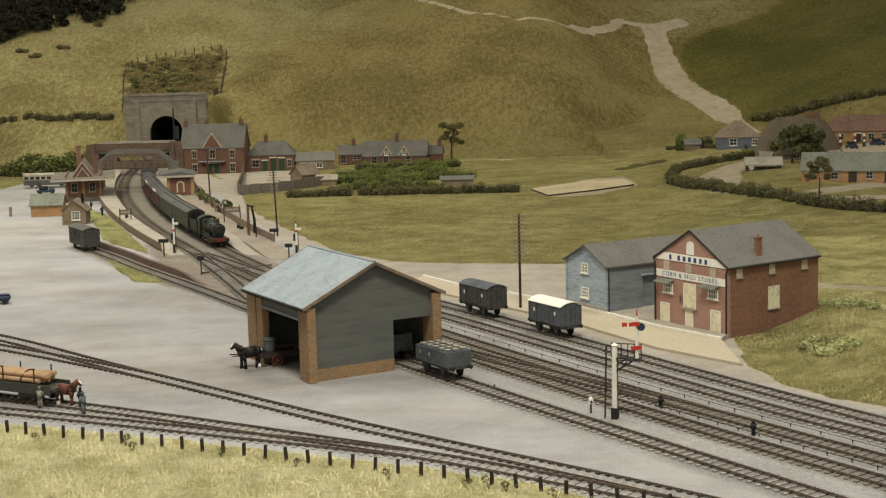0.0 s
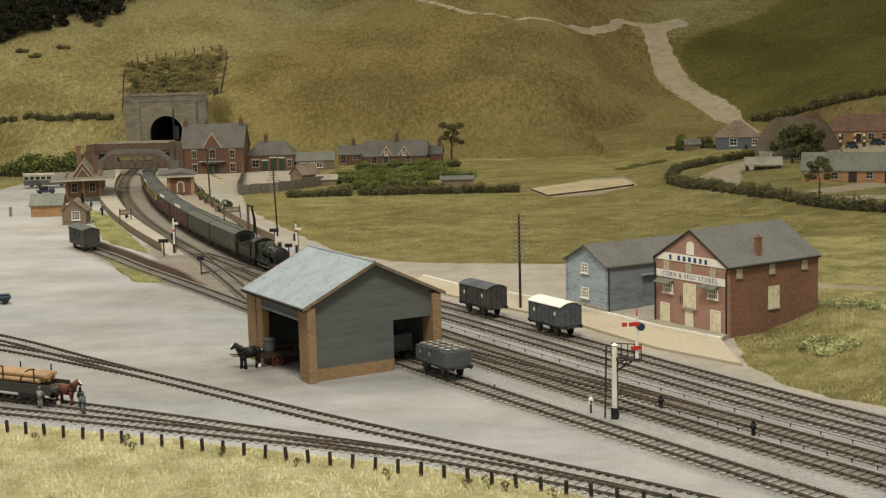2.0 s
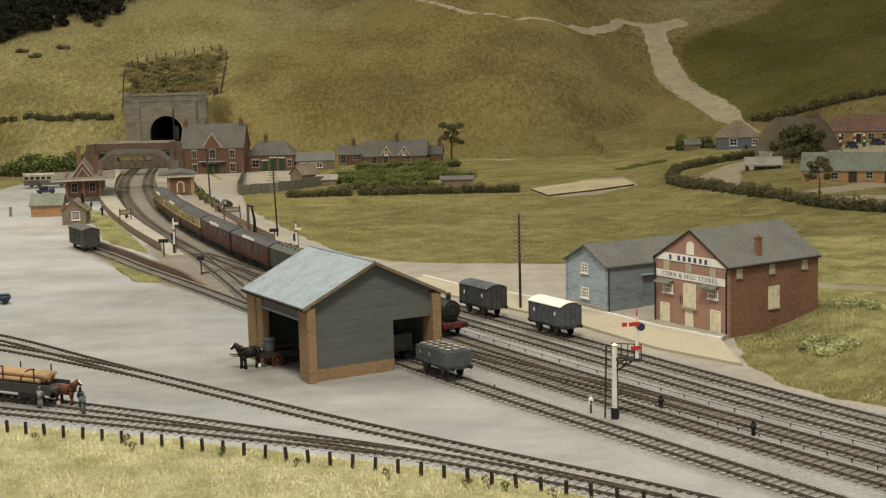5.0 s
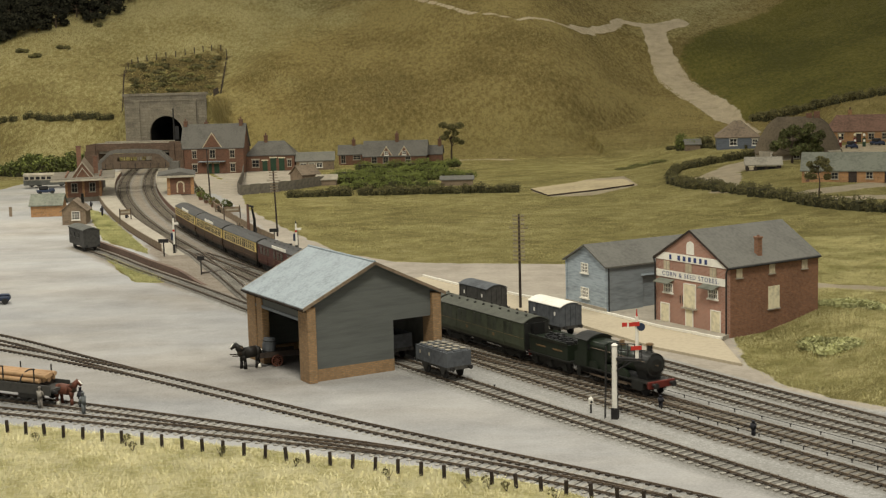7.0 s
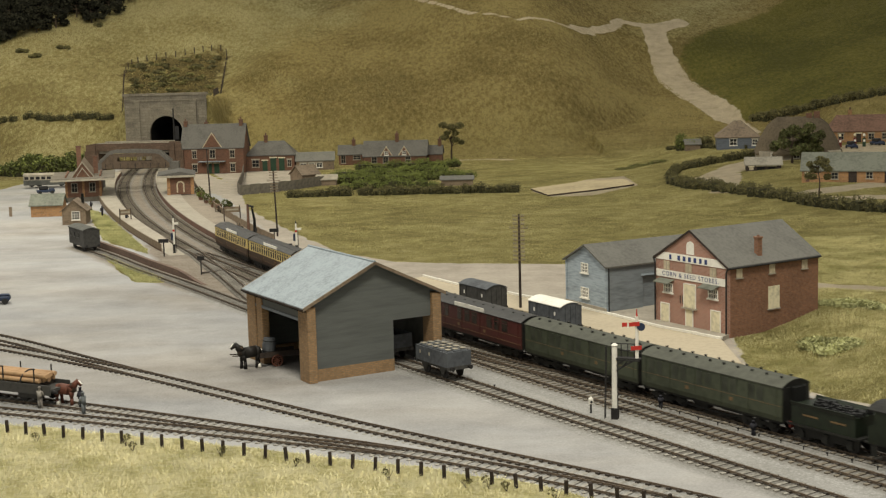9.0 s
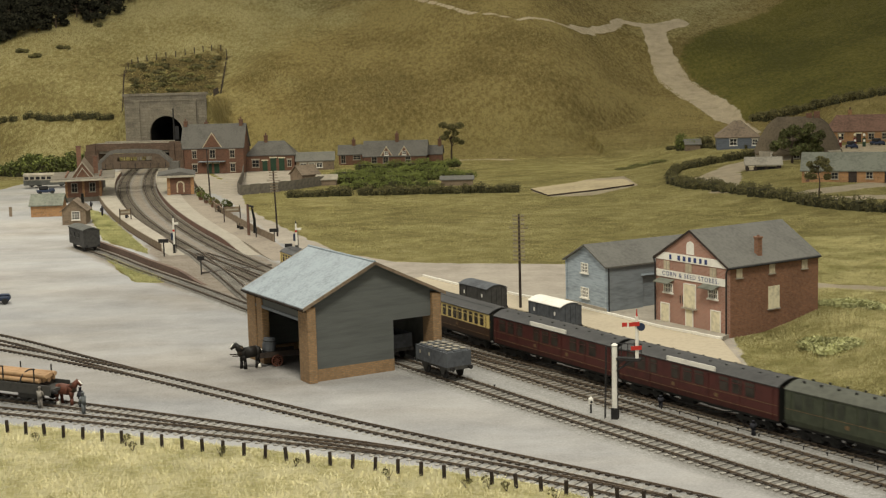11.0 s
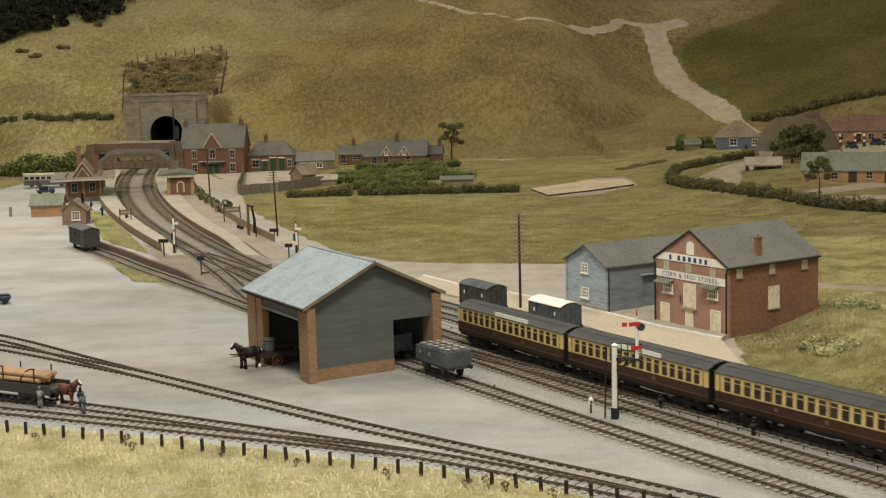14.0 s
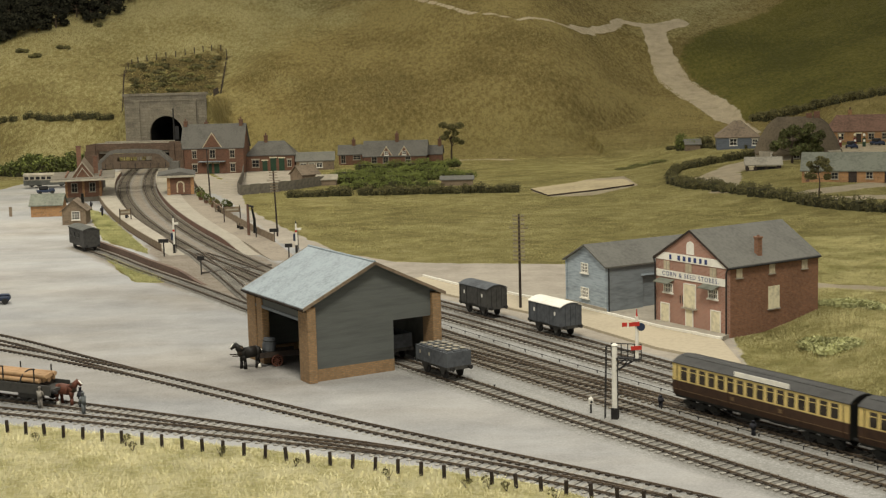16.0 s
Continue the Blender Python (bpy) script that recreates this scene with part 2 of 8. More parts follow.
def land(x, y):
    """The height of the ground at (x, y)."""
    x, y = np.asarray(x, float), np.asarray(y, float)
    # the downs: a long main slope, a vale with a chalk track, and a greener down
    start = 362 + 46 * step((x - 27) / 54)
    rise = np.clip(y - start, 0, 500)
    main = 0.335 * rise * step(rise / 40) - 0.03 * np.clip(x - 14, 0, 55) + 3.4 * step(rise / 60) * np.sin(x / 21 + 0.9)
    main = main - 3.0 * step(rise / 70) * np.exp(-((x + 66 - 0.32 * (y - 440)) / 9) ** 2) + 2.2 * step(rise / 70) * np.sin(x / 13 + y / 37)
    vale = 5 + 0.215 * np.clip(y - 420, 0, 400) - 5 * step((420 - y) / 100)
    edge = y - (405 - 2.5 * (x - 88))
    green = 5 + np.clip(0.27 * (x - 86) + 0.17 * np.clip(y - 405, 0, 400), -5, 90)
    green = np.where(edge > 0, green * step((edge + 30) / 56), -5)
    hills = np.maximum(np.maximum(main, np.where(x > 41, vale, 0)), green)
    hills = np.where(y > 310, hills, 0)
    z = hills * step((y - 330) / 45) + 0.16 * ripple(x, y, 9, 1.0) * step((hills - 2) / 8)
    village = 3.2 * step((x - 36) / 32) * step((y - 185) / 90)
    z = np.maximum(z, village)
    bank = 1.5 * step((x - (29 + 0.02 * (y - 126))) / 9) * step((x * 0.8 + y - 122) / 16)
    z = np.maximum(z, bank * step((250 - y) / 60))
    # the rough ground over the tunnel, and the cutting before it
    over = 16.6 * step((15 - np.abs(x + 69.6)) / 5) * step((y - 369) / 2) * step((430 - y) / 25)
    z = np.maximum(z, over)
    # the cutting before the tunnel
    cut = np.abs(x - poly_x(MAIN_FAR, np.clip(y, 75, 372)) + 2.6)
    limit = np.clip((cut - 10) * 1.3, 0, 200)
    z = np.where((y < 371.2) & (y > 250), np.minimum(z, limit), z)
    return z - 0.14


# ---- ground ----
def inside(px, py, poly):
    """Signed distance to a plan polygon, positive inside."""
    n = len(poly)
    d = np.full(px.shape, 1e9)
    odd = np.zeros(px.shape, bool)
    for i in range(n):
        (x0, y0), (x1, y1) = poly[i], poly[(i + 1) % n]
        ex, ey = x1 - x0, y1 - y0
        t = np.clip(((px - x0) * ex + (py - y0) * ey) / (ex * ex + ey * ey), 0, 1)
        d = np.minimum(d, np.hypot(px - x0 - t * ex, py - y0 - t * ey))
        if y0 != y1:
            odd ^= ((y0 > py) != (y1 > py)) & (px < x0 + (py - y0) * ex / ey)
    return np.where(odd, d, -d)


def along(px, py, line):
    """Distance to a plan polyline."""
    d = np.full(px.shape, 1e9)
    for (x0, y0), (x1, y1) in zip(line, line[1:]):
        ex, ey = x1 - x0, y1 - y0
        t = np.clip(((px - x0) * ex + (py - y0) * ey) / (ex * ex + ey * ey), 0, 1)
        d = np.minimum(d, np.hypot(px - x0 - t * ex, py - y0 - t * ey))
    return d


YARD = [(-127.6, 301.8), (-94.9, 311.0), (-93.4, 328.2), (-80.5, 361.6), (-59.0, 361.6), (-57.8, 347.9), (-42.7, 302.9), (-34.5, 257.4), (-23.0, 222.5), (-14.4, 198.6), (-6.2, 187.9),
        (-0.4, 185.9), (15.4, 182.0), (25.0, 157.3), (27.2, 134.6), (25.7, 121.5), (27.4, 113.1), (32.5, 104.6), (41.1, 92.4), (53.7, 74.2), (70.2, 46.8), (25.7, 46.8),
        (22.7, 74.2), (9.0, 85.5), (4.9, 89.4), (-2.0, 93.5), (-8.3, 96.4), (-15.0, 99.7), (-22.7, 103.3), (-34.7, 108.3), (-51.2, 114.9), (-104.6, 138.7), (-165.4, 164.6)]
ROAD = [(-42.7, 302.9), (-34.5, 257.4), (-23.0, 222.5), (-14.4, 198.6), (-6.2, 187.9), (-0.4, 185.9), (15.4, 182.0), (25.0, 157.3), (27.2, 134.6), (25.7, 121.5), (27.4, 113.1), (32.5, 104.6),
        (40.4, 92.4), (38.5, 89.7), (24.6, 113.9), (11.9, 137.7), (6.1, 147.6), (-0.9, 159.1), (-8.2, 173.4), (-17.7, 196.2), (-23.7, 210.6), (-41.7, 279.1), (-51.9, 305.2)]
VERGES = [[(-66.8, 270.1), (-59.0, 254.2), (-42.8, 207.5), (-41.2, 201.5), (-51.7, 219.1)], [(-48.5, 203.5), (-42.2, 192.1), (-32.6, 174.7), (-38.0, 176.4), (-43.5, 190.0)]]


# ---- lines of the tracks in plan ----
def curve_line(c, y0, y1, n):
    return [(float(poly_x(c, y)), float(y)) for y in np.linspace(y0, y1, n)]


def ground_sheet():
    rows = [24.0]
    while rows[-1] < 760:
        rows.append(rows[-1] + max(0.55, rows[-1] * 0.0046))
    rows = np.array(rows)
    u = np.linspace(-1, 1, 500)
    u = 0.62 * u + 0.38 * u ** 3
    X = u[None, :] * (55 + 0.62 * rows)[:, None]
    Y = np.repeat(rows[:, None], len(u), 1)
    Z = land(X, Y)
    fuzz = 0.8 * ripple(X, Y, 2.3, 4.0)
    yard = inside(X, Y, YARD) + 0.5 * fuzz * 0.6
    for v in VERGES:
        yard = np.minimum(yard, -inside(X, Y, v) + 0.3 * fuzz)
    road = inside(X, Y, ROAD) + 0.5 * fuzz
    road = np.maximum(road, inside(X, Y, [(-57.8, 349), (-42.7, 303), (-47, 288), (-60, 330), (-63, 352)]))
    court = inside(X, Y, [(-57, 352), (-41.4, 297.3), (-39.5, 286), (-28.5, 296), (-29.7, 316), (-31.5, 341), (-42.8, 352)]) + 0.3 * fuzz
    yard, road = np.maximum(yard, court), np.maximum(road, court)
    chalk = 3.9 + 1.6 * np.exp(-((Y - 462) / 22) ** 2) - 1.3 * step((425 - Y) / 25) - along(X, Y, CHALK) + 0.4 * fuzz
    chalk = np.maximum(chalk, 0.85 - along(X, Y, RIDGE_PATH) + 0.3 * fuzz)
    chalk = np.maximum(chalk, 1.8 - along(X, Y, SPUR) + 0.6 * fuzz)
    for line, w in LANES:
        chalk = np.maximum(chalk, w - along(X, Y, line) + 0.5 * fuzz)
    chalk = np.maximum(chalk, inside(X, Y, QUARRY))
    green = inside(X, Y, GREEN_DOWN) * 0.6 + 0.5 * fuzz
    scrub = inside(X, Y, SCRUB) * 0.5 + fuzz
    near = (99 - 0.42 * X - Y)
    pale = (-54 + 0.34 * (Y - 440) - X) + 9 * ripple(X, Y, 14, 1.0)
    pale = np.where(Y > 335, pale, -30)
    pale = np.maximum(pale, 12 - along(X, Y, [(-64.9, 441), (-62, 454), (-57.5, 476), (-52.6, 502), (-42, 521)]) * 1.6 + 3 * fuzz)
    pale = np.maximum(pale, 9 - along(X, Y, [(83, 514), (92, 531), (104, 548), (120, 570)]) + 3 * fuzz)
    ballast, cess = np.full(X.shape, -9.0), np.full(X.shape, -9.0)
    for c in (MAIN_NEAR, MAIN_FAR):
        d = np.abs(X - poly_x(c, Y)) * 0.83
        ballast, cess = np.maximum(ballast, 1.45 - d), np.maximum(cess, 2.9 - d)
    for line in (SIDING_FAR, SIDING_MID, SHED_ROAD):
        d = along(X, Y, line)
        ballast, cess = np.maximum(ballast, 1.4 - d), np.maximum(cess, 2.1 - d)
    for line in (COAL_ROAD, COAL_SPUR, TIMBER_ROAD, FENCE_ROAD):
        cess = np.maximum(cess, 1.0 - along(X, Y, line) + 0.3 * fuzz)
    dirt = np.where(Y > 150, cess, -9.0) - 0.15 * np.clip(172 - Y, 0, 40) + 0.3 * fuzz
    dirt = np.maximum(dirt, inside(X, Y, [(-44, 212), (-30, 206), (-17, 176), (-5, 152), (-11, 143), (-24, 161), (-36, 184)]) + 0.4 * fuzz)
    formation = curve_line(MAIN_NEAR, 165, 55, 12) + SIDING_FAR[:0:-1]
    cess = np.maximum(cess, inside(X, Y, formation) + 1.2)
    ballast, cess = (np.minimum(f, (370 - Y) * 0.2) for f in (ballast, cess))
    Z = Z + 0.085 * step(ballast + 0.5)
    h, w = X.shape
    Z = Z + 0.03 * ripple(X, Y, 1.7, 2.0) * step(-yard / 2)
    co = np.stack([X, Y, Z], -1).reshape(-1, 3) * S
    idx = np.arange(h * w).reshape(h, w)
    faces = np.stack([idx[:-1, :-1], idx[:-1, 1:], idx[1:, 1:], idx[1:, :-1]], -1).reshape(-1, 4)
    # the tunnel's mouth is left open
    mid = (co[faces].mean(1)) / S
    high = co[faces][:, :, 2].max(1) / S
    mouth = (np.abs(mid[:, 0] + 69.6) < 5.0) & (mid[:, 1] > 367) & (mid[:, 1] < 375) & (high > 0.5)
    faces = faces[~mouth]
    me = bpy.data.meshes.new("ground")
    me.from_pydata(co.tolist(), [], faces.tolist())
    for name, field, soft in (("yard", yard, 0.7), ("road", road, 1.5), ("chalk", chalk, 1.2), ("green", green, 6), ("near", near, 4), ("ballast", ballast, 0.7), ("cess", cess, 0.8), ("dirt", dirt, 1.2), ("scrub", scrub, 4), ("pale", pale, 16)):
        a = me.attributes.new(name, "FLOAT", "POINT")
        a.data.foreach_set("value", np.clip(0.5 + field / (2 * soft), 0, 1).astype(np.float32).ravel())
    me.polygons.foreach_set("use_smooth", [True] * len(me.polygons))
    me.materials.append(ground_material())
    ob = new("ground", me)
    return tagged(ob, "model landscape of yard gravel, dry grass fields and chalk downs", "ground", kind="structure")


def ground_material():
    m = bpy.data.materials.new("ground_cover")
    m.use_nodes = True
    nt = m.node_tree
    bsdf = nt.nodes["Principled BSDF"]
    bsdf.inputs["Roughness"].default_value = 0.95
    bsdf.inputs["Specular IOR Level"].default_value = 0.15
    tc = nt.nodes.new("ShaderNodeTexCoord")

    def tex(scale, detail=4, rough=0.55, stretch=(1, 1, 1)):
        mp = nt.nodes.new("ShaderNodeMapping")
        mp.inputs["Scale"].default_value = [s / S for s in stretch]
        nt.links.new(tc.outputs["Object"], mp.inputs[0])
        n = nt.nodes.new("ShaderNodeTexNoise")
        n.inputs["Scale"].default_value, n.inputs["Detail"].default_value, n.inputs["Roughness"].default_value = scale, detail, rough
        nt.links.new(mp.outputs[0], n.inputs[0])
        return n.outputs[0]

    def ramp(src, stops):
        r = nt.nodes.new("ShaderNodeValToRGB")
        nt.links.new(src, r.inputs[0])
        el = r.color_ramp.elements
        while len(el) < len(stops):
            el.new(0.5)
        for e, (pos, c) in zip(el, stops):
            e.position, e.color = pos, (*c, 1)
        return r.outputs[0]

    def mix(fac, a, b):
        n = nt.nodes.new("ShaderNodeMix")
        n.data_type = "RGBA"
        nt.links.new(fac, n.inputs[0])
        nt.links.new(a, n.inputs[6])
        nt.links.new(b, n.inputs[7])
        return n.outputs[2]

    fine, mid, big = tex(2.2, 6, 0.7), tex(0.35, 5, 0.6), tex(0.035, 4)

    def mask(name, rag=0.35, soft=0.08):
        a = nt.nodes.new("ShaderNodeAttribute")
        a.attribute_name = name
        n = nt.nodes.new("ShaderNodeMath")
        n.operation = "MULTIPLY_ADD"
        nt.links.new(mid, n.inputs[0])
        n.inputs[1].default_value = rag
        nt.links.new(a.outputs["Fac"], n.inputs[2])
        r = nt.nodes.new("ShaderNodeMapRange")
        r.inputs[1].default_value, r.inputs[2].default_value = 0.5 - soft + rag / 2, 0.5 + soft + rag / 2
        nt.links.new(n.outputs[0], r.inputs[0])
        return r.outputs[0]

    def blend(f, g, k):
        n = nt.nodes.new("ShaderNodeMath")
        n.operation = "MULTIPLY_ADD"
        nt.links.new(f, n.inputs[0])
        n.inputs[1].default_value = k
        nt.links.new(g, n.inputs[2])
        return n.outputs[0]

    def wsum(*pairs):
        out = None
        for f, k in pairs:
            n = nt.nodes.new("ShaderNodeMath")
            n.operation = "MULTIPLY_ADD"
            nt.links.new(f, n.inputs[0])
            n.inputs[1].default_value, n.inputs[2].default_value = k, 0.0
            if out:
                nt.links.new(out, n.inputs[2])
            out = n.outputs[0]
        return out

    both = blend(big, fine, 0.9)
    tuft = tex(0.62, 6, 0.75, (1.5, 0.7, 0.7))
    swathe = tex(0.013, 3)
    cover = wsum((swathe, 0.25), (big, 0.22), (tuft, 0.38), (fine, 0.15))
    down = ramp(cover, [(0.45, (0.155, 0.118, 0.038)), (0.50, (0.255, 0.195, 0.070)), (0.555, (0.39, 0.315, 0.125))])
    light = ramp(cover, [(0.45, (0.235, 0.19, 0.072)), (0.50, (0.37, 0.318, 0.135)), (0.555, (0.54, 0.48, 0.24))])
    field = ramp(wsum((tex(0.11, 4), 0.5), (big, 0.4), (mid, 0.45), (fine, 0.4)), [(0.76, (0.235, 0.20, 0.066)), (0.90, (0.35, 0.305, 0.11)), (1.0, (0.45, 0.39, 0.165))])
    straw = ramp(blend(mid, fine, 0.9), [(0.72, (0.58, 0.52, 0.22)), (0.92, (0.76, 0.69, 0.35)), (1.0, (0.88, 0.81, 0.50))])
    lush = ramp(cover, [(0.43, (0.10, 0.098, 0.019)), (0.50, (0.165, 0.152, 0.034)), (0.58, (0.25, 0.215, 0.058))])
    bush = ramp(blend(mid, fine, 0.9), [(0.78, (0.055, 0.05, 0.02)), (1.0, (0.17, 0.13, 0.05))])
    chips = tex(5.5, 3, 0.8)
    drift = tex(0.022, 5, 0.6, (0.55, 1.3, 1))
    grit = wsum((tex(0.05, 5, 0.65, (0.5, 1.4, 1)), 0.4), (tex(0.16, 4), 0.2), (mid, 0.12), (chips, 0.28))
    cool = ramp(grit, [(0.38, (0.215, 0.213, 0.208)), (0.5, (0.315, 0.312, 0.302)), (0.62, (0.40, 0.393, 0.375))])
    warm = ramp(grit, [(0.38, (0.19, 0.172, 0.148)), (0.5, (0.287, 0.268, 0.238)), (0.62, (0.39, 0.37, 0.335))])
    sway = nt.nodes.new("ShaderNodeMapRange")
    sway.inputs[1].default_value, sway.inputs[2].default_value = 0.44, 0.60
    nt.links.new(drift, sway.inputs[0])
    gravel = mix(sway.outputs[0], cool, warm)
    dust = ramp(wsum((tex(0.08, 4), 0.5), (mid, 0.6), (fine, 0.5)), [(0.6, (0.255, 0.222, 0.175)), (0.8, (0.325, 0.288, 0.235)), (1.0, (0.40, 0.355, 0.285))])
    stones = ramp(wsum((chips, 0.6), (mid, 0.25), (fine, 0.15)), [(0.36, (0.096, 0.088, 0.073)), (0.5, (0.164, 0.153, 0.133)), (0.64, (0.275, 0.262, 0.238))])
    shingle = ramp(wsum((chips, 0.5), (tex(0.09, 4), 0.3), (fine, 0.2)), [(0.36, (0.165, 0.16, 0.143)), (0.5, (0.262, 0.255, 0.234)), (0.63, (0.40, 0.393, 0.37))])
    white = ramp(wsum((tex(0.12, 4), 0.4), (mid, 0.7), (fine, 0.5)), [(0.6, (0.50, 0.415, 0.275)), (0.8, (0.64, 0.54, 0.375)), (1.0, (0.74, 0.64, 0.46))])
    hill = nt.nodes.new("ShaderNodeSeparateXYZ")
    nt.links.new(tc.outputs["Object"], hill.inputs[0])
    far = nt.nodes.new("ShaderNodeMapRange")
    far.inputs[1].default_value, far.inputs[2].default_value = 335 * S, 400 * S
    nt.links.new(hill.outputs[1], far.inputs[0])
    c = mix(far.outputs[0], field, down)
    c = mix(mask("pale", 0.9, 0.34), c, light)
    c = mix(mask("green"), c, lush)
    c = mix(mask("scrub", 0.9), c, bush)
    c = mix(mask("near"), c, straw)
    c = mix(mask("chalk"), c, white)
    ground = mix(mask("road"), gravel, dust)
    ground = mix(mask("cess", 0.7, 0.2), ground, shingle)
    soil = ramp(wsum((chips, 0.4), (mid, 0.35), (fine, 0.25)), [(0.36, (0.125, 0.104, 0.08)), (0.5, (0.205, 0.175, 0.138)), (0.64, (0.30, 0.265, 0.215))])
    ground = mix(mask("dirt", 0.7, 0.25), ground, soil)
    ground = mix(mask("ballast", 0.5, 0.2), ground, stones)
    c = mix(mask("yard", 0.6), c, ground)
    nt.links.new(c, bsdf.inputs["Base Color"])
    b = nt.nodes.new("ShaderNodeBump")
    flat = nt.nodes.new("ShaderNodeMapRange")
    flat.inputs[3].default_value, flat.inputs[4].default_value = 1.0, 0.2
    nt.links.new(mask("yard", 0.6), flat.inputs[0])
    nt.links.new(flat.outputs[0], b.inputs["Strength"])
    b.inputs["Distance"].default_value = 1.8 * S
    nt.links.new(blend(tuft, blend(mid, fine, 0.5), 0.8), b.inputs["Height"])
    nt.links.new(b.outputs[0], bsdf.inputs["Normal"])
    return m


SIDING_FAR = [(-8.2, 167.2), (-0.0, 154.3), (9.3, 138.2), (19.1, 121.2), (25.4, 110.5), (31.4, 100.8), (40.7, 85.3), (60.8, 58.5)]
SIDING_MID = [(-7.4, 159.6), (-0.0, 147.4), (8.8, 132.1), (18.0, 116.1), (24.4, 105.2), (30.2, 96.6), (38.8, 83.1), (58.5, 57.3)]
SHED_ROAD = [(-52.9, 211.4), (-45.7, 199.0), (-40.6, 189.2), (-35.0, 179.6), (-28.8, 169.0), (-21.8, 156.4), (-14.2, 142.9), (-6.3, 129.4), (1.1, 117.6), (4.8, 111.6), (14.9, 95.9), (20.2, 87.7), (27.8, 75.9), (42.1, 56.2)]
COAL_ROAD = [(-98.4, 183.7), (-60.6, 155.5), (-44.7, 143.2), (-31.0, 128.2), (-17.8, 115.1), (-8.0, 105.4), (-0.5, 98.7), (7.6, 91.6), (13.3, 86.4), (19.5, 80.3), (35.1, 64.3), (46.8, 52.6)]
COAL_SPUR = [(-99.2, 177.8), (-58.3, 149.3), (-43.0, 137.6), (-34.6, 130.7), (-25.7, 123.0)]
TIMBER_ROAD = [(-102.3, 155.5), (-48.2, 122.6), (-36.4, 116.2), (-29.0, 112.5), (-16.6, 105.2), (-9.4, 100.7), (-0.5, 95.1), (7.4, 89.0), (13.1, 84.4), (20.5, 77.8)]
FENCE_ROAD = [(-103.9, 144.4), (-46.2, 117.0), (-35.4, 111.8), (-27.9, 108.4), (-16.1, 102.8), (-9.4, 99.7), (-3.0, 96.5)]
CROSSOVER = [(-33.6, 200.2), (-29.6, 192.9), (-25.4, 185.0), (-19.9, 174.2)]
DOCK_LINK = [(-36.4, 205.5), (-34.5, 201), (-32.3, 193.9), (-27.0, 178.2), (-23.3, 166.2), (-19.3, 154.5), (-15.6, 145), (-11.5, 138)]
CHALK = [(85.2, 519.0), (75.4, 512.5), (75.2, 497.0), (75.0, 484.0), (75.3, 472.0), (77.0, 460.5), (78.6, 448.0), (81.6, 434.0), (83.4, 420.5), (82.3, 383.5)]
RIDGE_PATH = [(-17.9, 507.0), (-4.2, 484.0), (10.1, 462.0), (25.7, 455.5), (43.2, 474.5)]
SPUR = [(44.2, 476.0), (64.8, 515.5), (84.2, 518.5)]
LANES = [([(34, 154.5), (46, 149), (62, 143)], 1.6), ([(5.0, 360), (11.4, 361), (17.4, 357)], 1.3), ([(48, 275), (54.5, 282.0), (61.7, 293.0), (69.8, 298.0)], 4.0), ([(61, 241.5), (66.7, 244.0), (76.5, 248.5), (90, 256)], 2.6), ([(84, 313), (100, 321)], 7.0), ([(50.5, 256), (51.5, 263), (55, 276)], 2.6), ([(64, 234.5), (70, 234), (84, 232)], 2.2), ([(90, 322), (101, 331), (112, 333)], 6.0)]
QUARRY = [(17.3, 276.0), (20.1, 265.5), (28.0, 266.5), (38.6, 283.0), (38.4, 303.5), (30.2, 298.5)]
GREEN_DOWN = [(85.7, 414.5), (84.1, 447.0), (81.4, 468.5), (80.4, 484.0), (83.4, 496.5), (93.1, 507.5), (112.3, 524.0), (290, 700), (450, 500), (170, 350), (132.2, 369.5), (115.7, 377.0), (102.2, 391.5), (93.6, 407.0)]
SCRUB = [(-82, 376), (-88.5, 411.0), (-94.1, 440), (-85.2, 446), (-75.4, 450), (-65.3, 458), (-64.9, 441), (-60, 385)]
ground_sheet()


def pit_floor():
    """The flat chalk floor of the pit, a low slab with a broken dark edge."""
    bm = bm_new()
    ring = [(17.2, 279.5), (19.6, 266.5), (28.5, 273.5), (37.8, 283), (37.2, 294), (30, 293.5)]
    low = [bm.verts.new((x * S, y * S, -0.3 * S)) for x, y in ring]
    top = [bm.verts.new((x * S, y * S, 0.16 * S)) for x, y in ring]
    bm.faces.new(top)
    for k in range(len(ring)):
        bm.faces.new((low[k - 1], low[k], top[k], top[k - 1])).material_index = 1
    bmesh.ops.recalc_face_normals(bm, faces=bm.faces)
    me = bpy.data.meshes.new("pit_floor")
    bm.to_mesh(me)
    me.materials.append(M["chalk_slab"])
    me.materials.append(M["bark"])
    tagged(new("pit_floor", me), "flat pale chalk slab let into the dry field", "slab", kind="structure")


M["chalk_slab"] = mat("chalk_slab", (0.37, 0.305, 0.185), 0.95, 0.25, 1.5, 0.12)
pit_floor()


